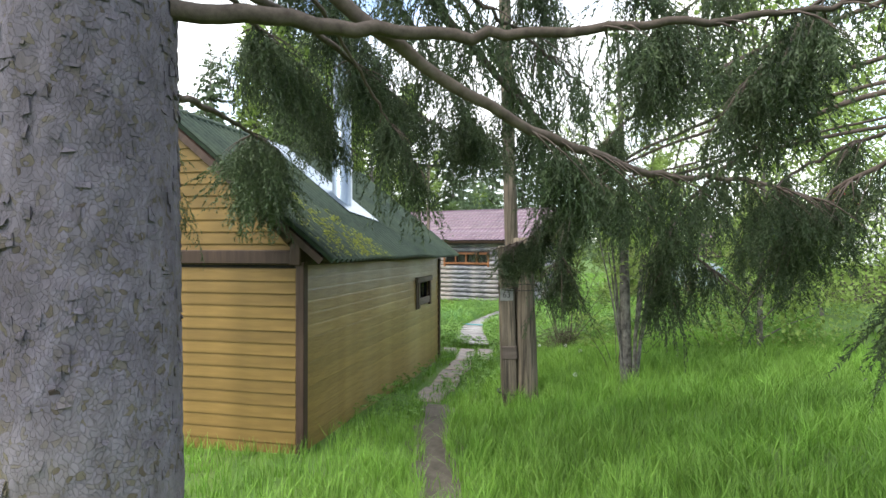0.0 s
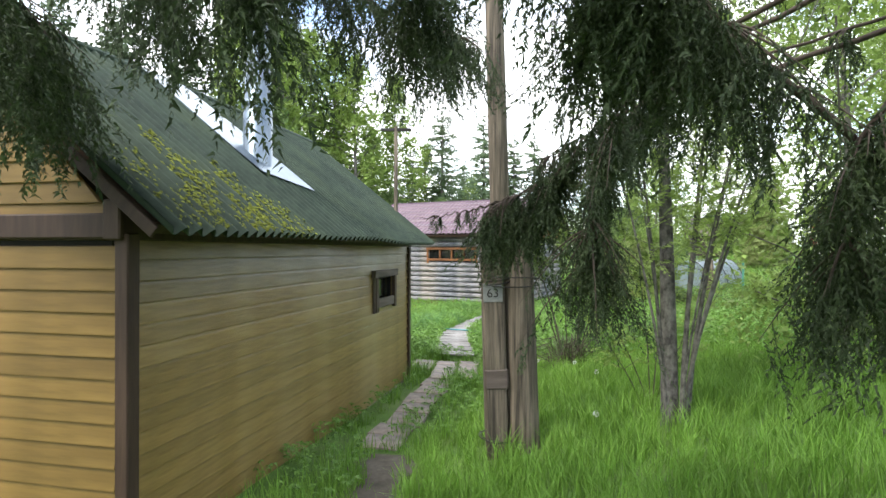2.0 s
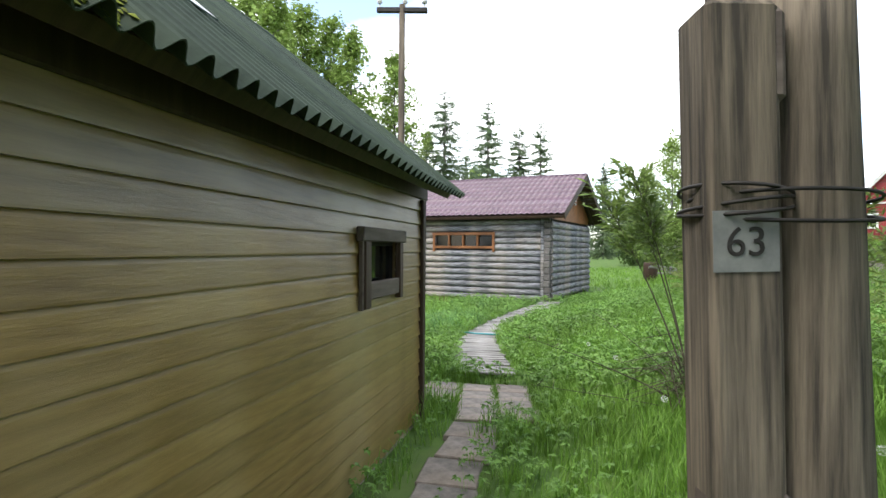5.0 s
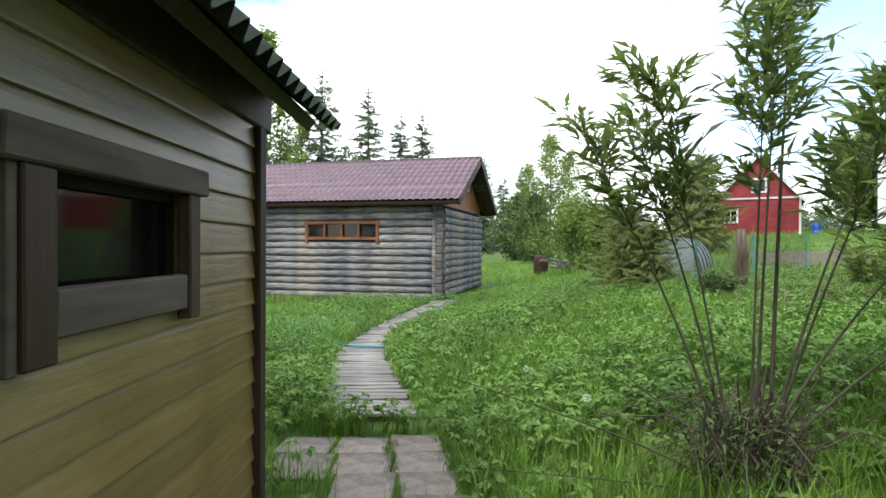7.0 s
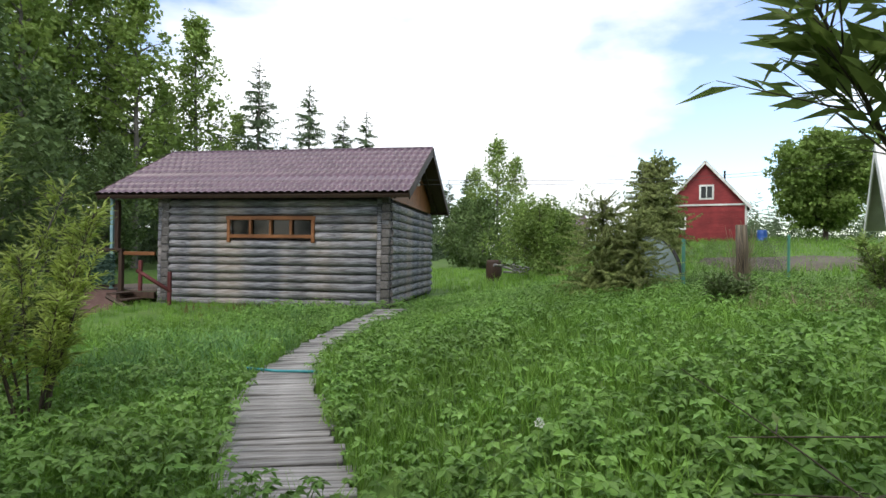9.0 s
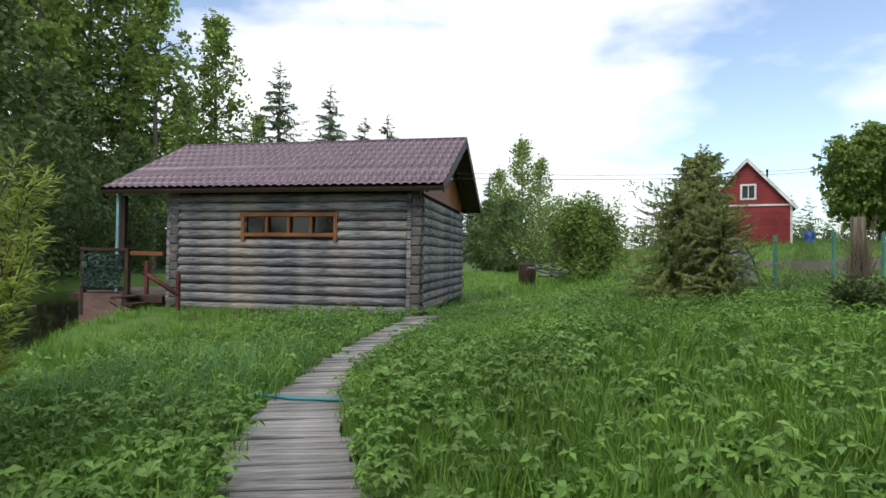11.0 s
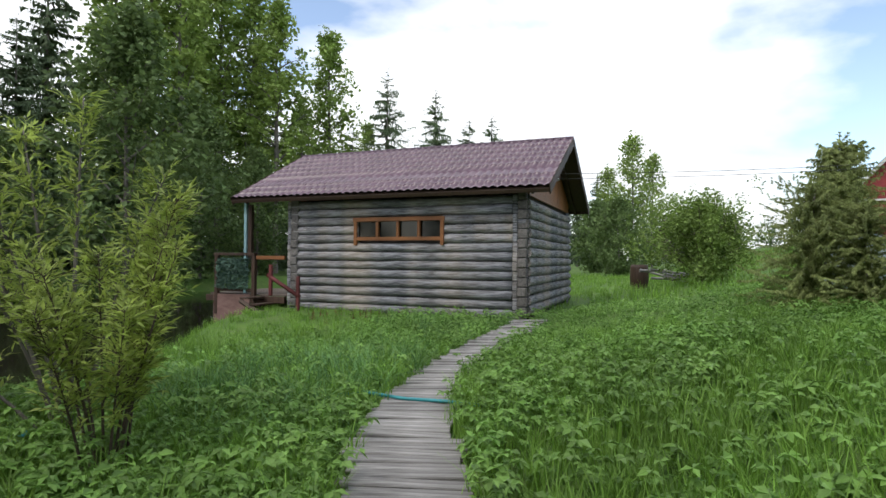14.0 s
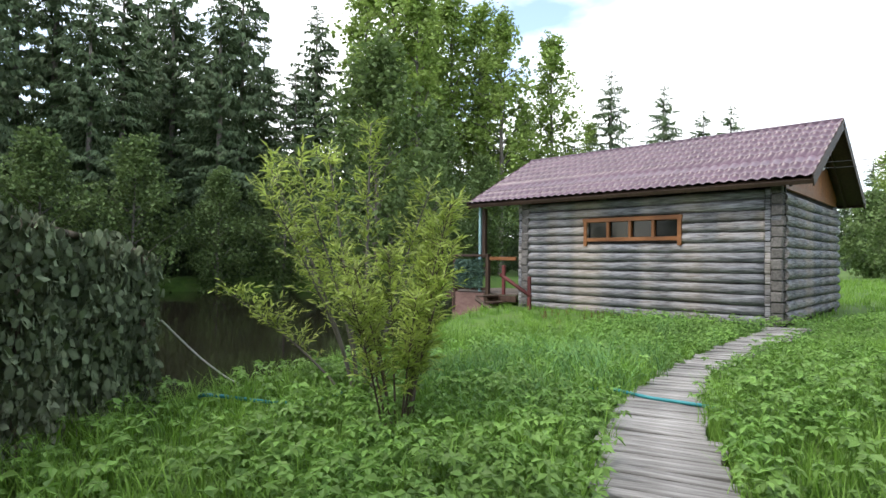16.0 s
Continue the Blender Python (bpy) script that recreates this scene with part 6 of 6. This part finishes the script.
def bough(points, rad, first, spread, hang, density, rng):
    """A sagging limb; past the share `first` of it, side branches droop and carry hanging strands."""
    n = 40
    p = smooth_line(points, n)
    p[1:-1] += rng.normal(0, 0.008, (n - 2, 3))
    t = np.linspace(0, 1, n)
    bark = [tube_arrays(p, rad * (1.0 - 0.8 * t), 7)]
    tang = np.gradient(p, axis=0)
    tang /= np.linalg.norm(tang, axis=1)[:, None]
    strands = []
    length = np.linalg.norm(np.diff(p, axis=0), axis=1).sum() * (1 - first)
    # bunches along the limb, so that gaps stay between them
    bunches = rng.uniform(first, 1.0, max(4, int(length * 4.5)))
    for k in range(int(length * density * 1.7)):
        q = float(np.clip(rng.choice(bunches) + rng.normal(0, 0.022), first * 0.9, 1.0)) * (n - 1)
        i = min(n - 2, int(q))
        c = p[i] + (p[i + 1] - p[i]) * (q - i)
        side = np.cross(tang[i], (0, 0, 1))
        side = side / (np.linalg.norm(side) + 1e-6) * rng.choice([-1, 1])
        ln = spread * rng.uniform(0.15, 1.0)
        v = np.linspace(0, 1, 5)[:, None]
        br = c + (side * rng.uniform(0.4, 0.95) + tang[i] * rng.uniform(0.1, 0.6)) * ln * v + np.array([0, 0, -1]) * (0.55 * ln * v ** 1.6)
        if ln > 0.06:
            bark.append(tube_arrays(br, 0.005 * (1.2 - v[:, 0]), 4, False))
        for u in np.arange(0.05, 1.001, max(0.12, 0.048 / ln)):
            pos = np.array([np.interp(u, v[:, 0], br[:, m]) for m in range(3)])
            drop = hang * rng.uniform(0.25, 1.2) * (1.1 - 0.45 * u)
            if walked_clear(pos - np.array([0, 0, drop])):
                continue
            strands.append((pos, drop))
    return bark, strands


def foliage(name, strands, rng):
    chunks = []
    pos, drop = np.array([k[0] for k in strands]), np.array([k[1] for k in strands])
    for q, (ln, kinds) in enumerate(STRANDS):
        want = np.digitize(drop, (0.22, 0.35)) == q
        pick = rng.integers(0, len(kinds), len(drop))
        for k, template in enumerate(kinds):
            sel = want & (pick == k)
            n = sel.sum()
            if n:
                chunks.append(scatter(template, pos[sel], turns(rng.uniform(0, 6.28, n), rng.normal(0, 0.32, n), rng.normal(0, 0.32, n)), drop[sel] / ln))
    V, F = merge(chunks)
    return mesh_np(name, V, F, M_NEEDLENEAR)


def bark_trunk(name, x, y, rad, high, seed):
    """A thick trunk with raised scales of bark."""
    rng = np.random.default_rng(seed)
    g = gz(x, y)
    zs = np.concatenate([np.linspace(-0.3, 4.0, 150), np.linspace(4.2, high, 12)])
    sides = 90
    ang = np.linspace(0, 2 * np.pi, sides, endpoint=False)
    a, z = np.meshgrid(ang, zs)
    r = rad * (1 - 0.75 * np.clip(z / high, 0, 1)) * (1 + 0.35 * np.exp(-(z + 0.3) / 0.35))
    bump = np.zeros_like(r)
    for k in range(10):
        fa, fz, ph = rng.integers(3, 16), rng.uniform(3, 16), rng.uniform(0, 6.28, 2)
        bump += np.sin(fa * a + ph[0] + 2 * np.sin(fz * z * 0.4)) * np.sin(fz * z + ph[1]) / 10
    plates = np.sign(np.sin(9 * a + 3 * np.sin(7 * z)) * np.sin(17 * z + 2 * np.sin(5 * a))) * 0.5
    r = r + rad * 0.022 * bump + rad * 0.010 * plates + rng.normal(0, rad * 0.006, r.shape)
    v = np.stack([x + r * np.cos(a), y + r * np.sin(a), g + z], -1).reshape(-1, 3)
    i = (np.arange(len(zs) - 1)[:, None] * sides + np.arange(sides)[None]).ravel()
    j = (np.arange(len(zs) - 1)[:, None] * sides + (np.arange(sides)[None] + 1) % sides).ravel()
    return mesh_np(name, v, np.stack([i, j, j + sides, i + sides], -1), M_TRUNK, True)


def bark_flakes(x, y, rad, high, seed, count):
    """Thin curled plates that stand off the trunk at their lower edge."""
    rng = np.random.default_rng(seed)
    g = gz(x, y)
    V, F = [], []
    quad = np.array([(0, 1, 2, 3), (7, 6, 5, 4), (0, 4, 5, 1), (1, 5, 6, 2), (2, 6, 7, 3), (3, 7, 4, 0)])
    for k in range(count):
        a, z = rng.uniform(0, 6.28), rng.uniform(0.0, 3.6)
        r = rad * (1 - 0.75 * z / high) * (1 + 0.35 * math.exp(-(z + 0.3) / 0.35))
        w, h = rng.uniform(0.006, 0.026), rng.uniform(0.005, 0.026)
        lift = rng.uniform(0.002, 0.008)
        box = []
        for deep in (0.0, -0.02):
            for i, j in ((-1, -1), (1, -1), (1, 1), (-1, 1)):
                q = a + i * w * rng.uniform(0.3, 1.2) / r
                d = r + deep + (lift if j < 0 else 0.002)
                box.append((x + d * math.cos(q), y + d * math.sin(q), g + z + j * h * rng.uniform(0.3, 1.3)))
        F.append(quad + 8 * len(V))
        V.append(box)
    return mesh_np("flaking_bark", np.array(V).reshape(-1, 3), np.vstack(F), M_TRUNK)


def build_near_spruces():
    rng = np.random.default_rng(71)
    tx, ty = -1.72, 1.16
    for label, trunk, limbs in (
        ("old spruce with a thick grey scaly trunk and drooping branches", (tx, ty, 0.30, 17, 5), SPRUCE_LIMBS),
        ("large spruce whose dark drooping branches overhang the path", (3.2, 4.6, 0.24, 15, 6), SPRUCE_LIMBS_EAST),
    ):
        tree = thing("spruce_tree", label, "tree")
        part("trunk", bark_trunk("trunk", *trunk), tree, "grey trunk of flaking bark")
        part("flaking_bark", bark_flakes(*trunk, 1600), tree, "loose flakes of bark")["kind"] = "stuff"
        for line, rad, first, spread, hang, density in limbs:
            bark, strands = bough(line, rad, first, spread, hang, density, rng)
            part("limb", tube_mesh("limb", bark, M_TWIGBARK), tree)
            part("needle_foliage", foliage("needle_foliage", strands, rng), tree, "hanging dark green needle strands")["kind"] = "stuff"


# line of the limb, radius, share that is bare, reach of side branches, drop of the strands, side branches a metre
SPRUCE_LIMBS = [
    ([(-1.8, 1.3, 2.95), (-2.7, 2.5, 3.15), (-3.75, 3.9, 3.3), (-4.2, 4.3, 3.15)], 0.022, 0.48, 0.42, 0.72, 17),
    ([(-1.85, 1.25, 3.1), (-2.9, 2.0, 3.3), (-3.7, 2.7, 3.1), (-4.2, 3.2, 2.5)], 0.018, 0.55, 0.35, 0.45, 16),
    ([(-1.65, 1.35, 3.4), (-2.4, 3.2, 3.75), (-2.9, 4.9, 3.8), (-2.85, 5.8, 3.68), (-2.65, 6.4, 3.72)], 0.026, 0.30, 0.48, 0.58, 17),
    ([(-1.68, 1.4, 3.6), (-2.0, 2.5, 3.75), (-2.25, 3.6, 3.35), (-2.05, 3.8, 2.95)], 0.020, 0.62, 0.22, 0.62, 22),
    ([(-1.5, 1.3, 3.6), (-1.0, 2.2, 3.05), (-0.4, 3.1, 2.75), (0.1, 3.75, 2.72), (0.6, 4.2, 2.6)], 0.034, 0.30, 0.50, 0.38, 12),
    ([(-1.6, 1.4, 4.0), (-1.5, 3.2, 3.75), (-1.14, 4.3, 3.15), (-0.76, 4.6, 2.76), (-0.2, 5.0, 2.25), (0.0, 5.2, 2.05)], 0.032, 0.35, 0.42, 0.45, 12),
    ([(-1.55, 1.3, 3.9), (-1.5, 2.8, 4.0), (-1.35, 4.0, 3.5), (-1.2, 4.6, 3.1)], 0.026, 0.45, 0.45, 0.58, 15),
    ([(-1.5, 1.3, 3.1), (-0.9, 2.1, 3.18), (0.0, 2.6, 3.25), (0.9, 3.0, 3.35)], 0.034, 0.45, 0.40, 0.32, 9),
    ([(-1.75, 1.4, 3.5), (-2.7, 2.8, 3.8), (-3.5, 4.2, 3.75), (-3.9, 5.0, 3.5)], 0.024, 0.30, 0.52, 0.5, 19),
    ([(-1.65, 1.4, 4.2), (-2.1, 3.2, 4.3), (-2.3, 4.6, 3.9), (-2.4, 5.6, 3.5)], 0.028, 0.35, 0.48, 0.6, 14),
    ([(-1.5, 1.2, 4.3), (-0.8, 2.8, 4.4), (-0.3, 4.4, 3.7)], 0.030, 0.35, 0.6, 0.65, 12),
    ([(-1.6, 1.4, 3.8), (-1.1, 2.6, 3.6), (-0.7, 3.6, 3.3)], 0.022, 0.4, 0.45, 0.5, 12),
    ([(-1.7, 1.5, 4.8), (-1.5, 3.6, 4.9), (-1.4, 5.2, 4.2)], 0.030, 0.35, 0.6, 0.7, 10),
    ([(-1.75, 1.5, 4.7), (-2.9, 3.2, 4.8), (-3.4, 5.2, 4.3)], 0.030, 0.35, 0.6, 0.7, 15),
]
SPRUCE_LIMBS_EAST = [
    ([(3.0, 4.6, 3.4), (0.6, 5.4, 3.2), (-0.9, 5.70, 2.9), (-1.55, 5.66, 2.60), (-1.9, 5.62, 2.42), (-2.05, 5.60, 2.36)], 0.018, 0.64, 0.26, 0.42, 38),
    ([(-1.9, 5.62, 2.42), (-2.2, 5.58, 2.33), (-2.52, 5.52, 2.30)], 0.007, 0.15, 0.10, 0.10, 30),
    ([(3.0, 4.6, 3.6), (0.8, 5.2, 3.5), (-0.9, 5.45, 3.1), (-1.38, 5.46, 2.6), (-1.44, 5.46, 1.84)], 0.020, 0.66, 0.50, 0.36, 19),
    ([(3.0, 4.7, 3.5), (0.6, 5.45, 3.25), (-1.0, 5.68, 2.95), (-1.75, 5.62, 2.62)], 0.014, 0.40, 0.30, 0.26, 14),
    ([(3.0, 4.6, 3.4), (1.2, 4.7, 3.4), (0.2, 4.8, 3.1), (-0.4, 4.8, 2.5), (-0.45, 4.85, 2.05)], 0.026, 0.50, 0.38, 0.46, 17),
    ([(3.0, 4.5, 3.2), (1.5, 4.3, 3.1), (0.5, 4.3, 2.6), (0.1, 4.4, 1.9)], 0.026, 0.50, 0.45, 0.45, 17),
    ([(3.0, 4.4, 4.0), (1.6, 3.4, 4.1), (0.6, 3.2, 3.6), (0.1, 3.3, 3.1)], 0.030, 0.35, 0.5, 0.5, 13),
    ([(3.0, 4.8, 4.2), (1.0, 5.8, 4.3), (-0.8, 6.3, 3.8), (-1.6, 6.4, 3.1)], 0.030, 0.45, 0.5, 0.5, 14),
    ([(3.0, 4.4, 3.5), (2.0, 3.2, 3.5), (1.3, 2.7, 3.0), (1.0, 2.7, 2.6)], 0.028, 0.40, 0.5, 0.5, 12),
    ([(3.0, 4.4, 3.0), (1.7, 3.9, 2.9), (1.0, 3.8, 2.4), (0.8, 3.8, 1.9)], 0.026, 0.45, 0.45, 0.45, 14),
    ([(3.0, 4.8, 4.0), (0.8, 6.2, 3.9), (-0.9, 6.6, 3.4), (-1.55, 6.62, 2.9), (-1.75, 6.6, 2.35)], 0.026, 0.60, 0.38, 0.42, 10),
    ([(3.0, 4.9, 3.3), (1.4, 5.4, 3.3), (0.4, 5.5, 2.9), (0.1, 5.5, 2.3)], 0.026, 0.45, 0.45, 0.48, 15),
    ([(3.0, 4.6, 4.6), (1.0, 4.6, 4.8), (-0.6, 4.9, 4.0)], 0.030, 0.40, 0.6, 0.65, 11),
]
build_near_spruces()

# ---------------------------------------------------------------- path
PLANK_LEFT = [(-6.10, 12.50), (-6.68, 13.70), (-7.10, 14.65), (-7.46, 15.75), (-7.66, 17.0), (-7.66, 18.3), (-7.66, 21.3)]
PLANK_RIGHT = [(-5.36, 12.72), (-5.92, 13.80), (-6.34, 14.60), (-6.82, 15.70), (-7.14, 17.0), (-7.20, 18.4), (-7.16, 21.6)]


def along(line, k):
    """The point at share k of a line's length."""
    p = np.array(line, float)
    d = np.concatenate([[0], np.cumsum(np.hypot(*np.diff(p, axis=0).T))])
    s = k * d[-1]
    return np.array([np.interp(s, d, p[:, 0]), np.interp(s, d, p[:, 1])])


def build_boardwalk():
    walk_way = thing("boardwalk", "narrow boardwalk of silvery weathered cross planks in the grass", "boardwalk")
    rng = np.random.default_rng(11)
    n = 74
    for k in range(n):
        a, b = along(PLANK_LEFT, (k + 0.5) / n), along(PLANK_RIGHT, (k + 0.5) / n)
        mid, d = (a + b) / 2, b - a
        wide = 9.3 / n - 0.014
        half = np.hypot(*d) / 2 + rng.uniform(-0.02, 0.07)
        me = box_mesh("plank", (-half, -wide / 2, -0.03), (half, wide / 2, 0), M_PLANK, 0.006, 0.004)
        m = Matrix.Translation((mid[0] + rng.normal(0, 0.015), mid[1], gz(*mid) + 0.075 + rng.normal(0, 0.004))) @ Euler((rng.normal(0, 0.015), rng.normal(0, 0.012), math.atan2(d[1], d[0]) + rng.normal(0, 0.018))).to_matrix().to_4x4()
        part("plank", me, walk_way, m=m)
    for line, off in ((PLANK_LEFT, 0.12), (PLANK_RIGHT, -0.12)):
        pts = [(*(along(line, t) + np.array([off, 0])), gz(*along(line, t)) - 0.0) for t in np.linspace(0.01, 0.99, 20)]
        part("bearer", tube_mesh("bearer", [tube_arrays(pts, [0.045] * 20, 4)], M_GREYTRIM, False), walk_way)


def build_slabs():
    way = thing("paving", "worn grey concrete slabs laid as a garden path", "paving")
    rng = np.random.default_rng(12)
    u = Vector((-0.256, 0.967))
    nrm = Vector((0.967, 0.256))
    places = []
    # apron by the shed's far corner, three wide
    for j in range(4):
        for i in range(3):
            if i == 0 and j < 2:
                continue
            c = Vector((-5.06, 10.80)) + Vector((0.916, 0.40)) * ((i - 1) * 0.42) + Vector((-0.40, 0.916)) * (j * 0.42)
            places.append((c, 0.40, 0.40))
    # single file beside the wall
    for k in range(7):
        c = Vector((-4.86, 10.25)) - u * (k * 0.47) + nrm * (0.03 * math.sin(k * 2.1) + 0.01 * k)
        places.append((c, 0.43, 0.45))
    for c, a, b in places:
        me = box_mesh("slab", (-a / 2, -b / 2, -0.05), (a / 2, b / 2, 0), M_SLAB, 0.01, 0.008)
        m = Matrix.Translation((c.x, c.y, gz(c.x, c.y) + 0.035 + rng.normal(0, 0.006))) @ Euler((rng.normal(0, 0.02), rng.normal(0, 0.02), 0.2587 + rng.normal(0, 0.03))).to_matrix().to_4x4()
        part("slab", me, way, m=m)
    # trodden earth before the slabs
    pts = [(-1.9, 3.9), (-2.5, 4.9), (-3.05, 5.8), (-3.5, 6.6), (-3.75, 7.2)]
    v, f = [], []
    for k in range(24):
        c = along(pts, k / 23)
        for w in np.linspace(-0.24, 0.24, 6):
            p = c + np.array([w, w * 0.4]) * (1 + 0.3 * math.sin(k * 1.3))
            v.append((p[0], p[1], gz(*p) + 0.018))
    for k in range(23):
        for i in range(5):
            a = k * 6 + i
            f.append((a, a + 1, a + 7, a + 6))
    tagged(new("dirt_path", mesh_np("dirt_path", v, f, M_DIRT, True)), "bare trodden earth path between the grass", "path", kind="structure")
    hose_pts = [(-7.9, 15.5, gz(-7.9, 15.5) + 0.05), (-7.6, 15.60, gz(-7.6, 15.6) + 0.10), (-7.2, 15.58, gz(-7.2, 15.6) + 0.093), (-6.8, 15.62, gz(-6.8, 15.6) + 0.10), (-6.4, 15.75, gz(-6.4, 15.75) + 0.03)]
    t = np.linspace(0, 1, 30)
    hp = np.array(hose_pts)
    line = np.stack([np.interp(t, np.linspace(0, 1, 5), hp[:, i]) for i in range(3)], -1)
    tagged(new("garden_hose", tube_mesh("garden_hose", [tube_arrays(line, [0.016] * 30, 8)], M_HOSE)), "teal garden hose lying across the boardwalk", "hose")


build_boardwalk()
build_slabs()

# ---------------------------------------------------------------- grass and herbs
def on_path(x, y):
    """True where planks, slabs, bare earth, buildings or water keep plants away."""
    keep = np.zeros(len(x), bool)
    pl, pr = np.array(PLANK_LEFT), np.array(PLANK_RIGHT)
    lx, rx = np.interp(y, pl[:, 1], pl[:, 0]), np.interp(y, pr[:, 1], pr[:, 0])
    keep |= (y > 12.45) & (y < 21.6) & (x > lx - 0.0) & (x < rx + 0.0)
    u = (x + 3.99) * -0.256 + (y - 4.66) * 0.967
    n = (x + 3.99) * 0.967 + (y - 4.66) * 0.256
    keep |= (u > -0.02) & (u < SHED_LONG + 0.02) & (n < 0.04) & (n > -SHED_WIDE)
    mid = np.interp(u, [2.5, 5.7], [0.52, 0.45])
    keep |= (u > 2.5) & (u < 5.95) & (np.abs(n - mid) < 0.20)
    a, b = (x + 5.06) * 0.916 + (y - 10.80) * 0.40, (x + 5.06) * -0.40 + (y - 10.80) * 0.916
    keep |= (b > -0.25) & (b < 1.55) & (a > -0.66) & (a < 0.66) & ((a > -0.25) | (b > 0.6))
    dx = np.interp(y, [3.6, 4.9, 5.8, 7.2], [-1.7, -2.5, -3.05, -3.75])
    keep |= (y > 3.9) & (y < 7.3) & (np.abs(x - dx) < 0.19)
    keep |= (x > HX0 - 0.05) & (x < HX1 + 0.1) & (y > HY0 - 0.05) & (y < HY1)
    return keep | (ground(x, y) < -0.45) | (np.hypot(x + 1.72, y - 1.16) < 0.36)


def sow(name, label, templates, spots, size, mat, seed, tilt=0.12):
    """Plants of a few templates at given places, as one object of kind stuff."""
    rng = np.random.default_rng(seed)
    x, y = spots
    ok = ~on_path(x, y)
    x, y = x[ok], y[ok]
    pick = rng.integers(0, len(templates), len(x))
    chunks = []
    for k, tm in enumerate(templates):
        s = pick == k
        n = s.sum()
        if n:
            pos = np.stack([x[s], y[s], ground(x[s], y[s]) - 0.02], -1)
            chunks.append(scatter(tm, pos, turns(rng.uniform(0, 6.28, n), rng.normal(0, tilt, n)), rng.uniform(*size, n) * np.where((y[s] > 17.0) & (y[s] < 24), 0.78, 1.0)))
    V, F = merge(chunks)
    return tagged(new(name, mesh_np(name, V, F, mat)), label, name.replace("_", " "), kind="stuff")


def spots(n, x0, x1, y0, y1, seed, patch=None):
    """Random places in a rectangle, thinned into patches by noise."""
    rng = np.random.default_rng(seed)
    x, y = rng.uniform(x0, x1, n), rng.uniform(y0, y1, n)
    rim = np.minimum(np.minimum(x - x0, x1 - x), np.minimum(y - y0, y1 - y))
    ok = rim > rng.uniform(0, 1.2, n) - 0.3 * np.sin(x * 2.3) * np.sin(y * 1.9)
    x, y = x[ok], y[ok]
    n = len(x)
    if patch is not None:
        f = np.sin(x * 1.1 + 1.3 * np.sin(y * 0.7)) + np.sin(y * 1.3 + np.sin(x * 0.9) * 1.5)
        ok = (f > 0) == patch
        ok |= rng.random(n) < 0.3
        x, y = x[ok], y[ok]
    return x, y


def build_meadow():
    tall = [blade_tuft(14, 0.42, 0.010, 0.05, 0.55, 80 + k) for k in range(4)]
    short = [blade_tuft(12, 0.20, 0.009, 0.06, 0.5, 90 + k) for k in range(3)]
    far = [blade_tuft(7, 0.42, 0.022, 0.10, 0.55, 86 + k) for k in range(3)]
    weeds = [herb(100 + k) for k in range(4)]
    low = [herb(110 + k, 3, 0.12, 0.055) for k in range(3)]
    # long grass under the spruces and up the slope
    sow("long_grass", "long bright green meadow grass beneath the spruces", tall, spots(8200, -3.9, 5.0, 0.4, 11.4, 1), (0.5, 0.95), M_GRASS, 1)
    sow("short_grass", "short green grass beside the path", short, spots(5600, -8.5, 2.5, -0.5, 13, 2), (0.6, 1.3), M_GRASS, 2)
    sow("meadow_grass", "tufts of grass among the herbs of the meadow", tall, spots(8000, -11.5, 1.5, 9.5, 20, 3), (0.55, 0.95), M_GRASS, 3)
    sow("ground_elder", "dense knee-high green herbs covering the meadow", weeds, spots(15800, -10.8, 1.5, 10.8, 23, 4, False), (0.6, 1.15), M_HERB, 4)
    sow("low_herbs", "low leafy herbs carpeting the ground", low, spots(4500, -10.6, 1.5, 10, 22, 5), (0.7, 1.4), M_HERB, 5)
    sow("wall_weeds", "leafy weeds growing along the shed's foot", weeds, spots(900, -6.2, -3.2, 5, 11, 6), (0.5, 0.9), M_HERB, 6)
    sow("far_grass", "tall grass of the distant meadow", far, spots(5600, -13, 13, 21.5, 50, 7), (0.45, 0.95), M_GRASS, 7)
    sow("bank_grass", "rough grass on the pond's bank", short, spots(2500, -17, -9, 9, 27, 8), (0.8, 1.5), M_GRASS, 8)
    x, y = spots(500, -2.2, 1.0, 15.8, 19.2, 9)
    sow("dry_grass", "matted dry grass stalks by the fence", tall, (x, y), (0.6, 1.1), M_DRY, 9, 0.6)

    lush = [blade_tuft(20, 0.50, 0.011, 0.07, 0.95, 120 + k) for k in range(3)]
    sow("lush_grass", "lush arching blue-green grass beside the boardwalk", lush, spots(700, -10.0, -7.0, 13.8, 21.5, 14, True), (0.6, 1.05), M_LUSH, 14)
    sow("dock_stalks", "dry red-brown dock stalks before the log house", [blade_tuft(9, 0.42, 0.014, 0.05, 0.35, 130 + k) for k in range(2)], spots(60, -12.6, -9.8, 19.6, 21.7, 15), (0.5, 1.0), M_DOCK, 15)

    rng = np.random.default_rng(13)
    j, w = rng.choice([-0.21, 0.21, 0.63], 260) + rng.normal(0, 0.02, 260), rng.uniform(-0.2, 1.5, 260)
    cx, cy = -5.06 + 0.916 * j - 0.40 * w, 10.80 + 0.40 * j + 0.916 * w
    pos = np.stack([cx, cy, ground(cx, cy) + 0.01], -1)
    V, F = scatter(short[0], pos, turns(rng.uniform(0, 6.28, 260), rng.normal(0, 0.2, 260)), rng.uniform(0.2, 0.5, 260))
    tagged(new("joint_grass", mesh_np("joint_grass", V, F, M_GRASS)), "thin grass growing in the joints of the slabs", "grass", kind="stuff")


build_meadow()
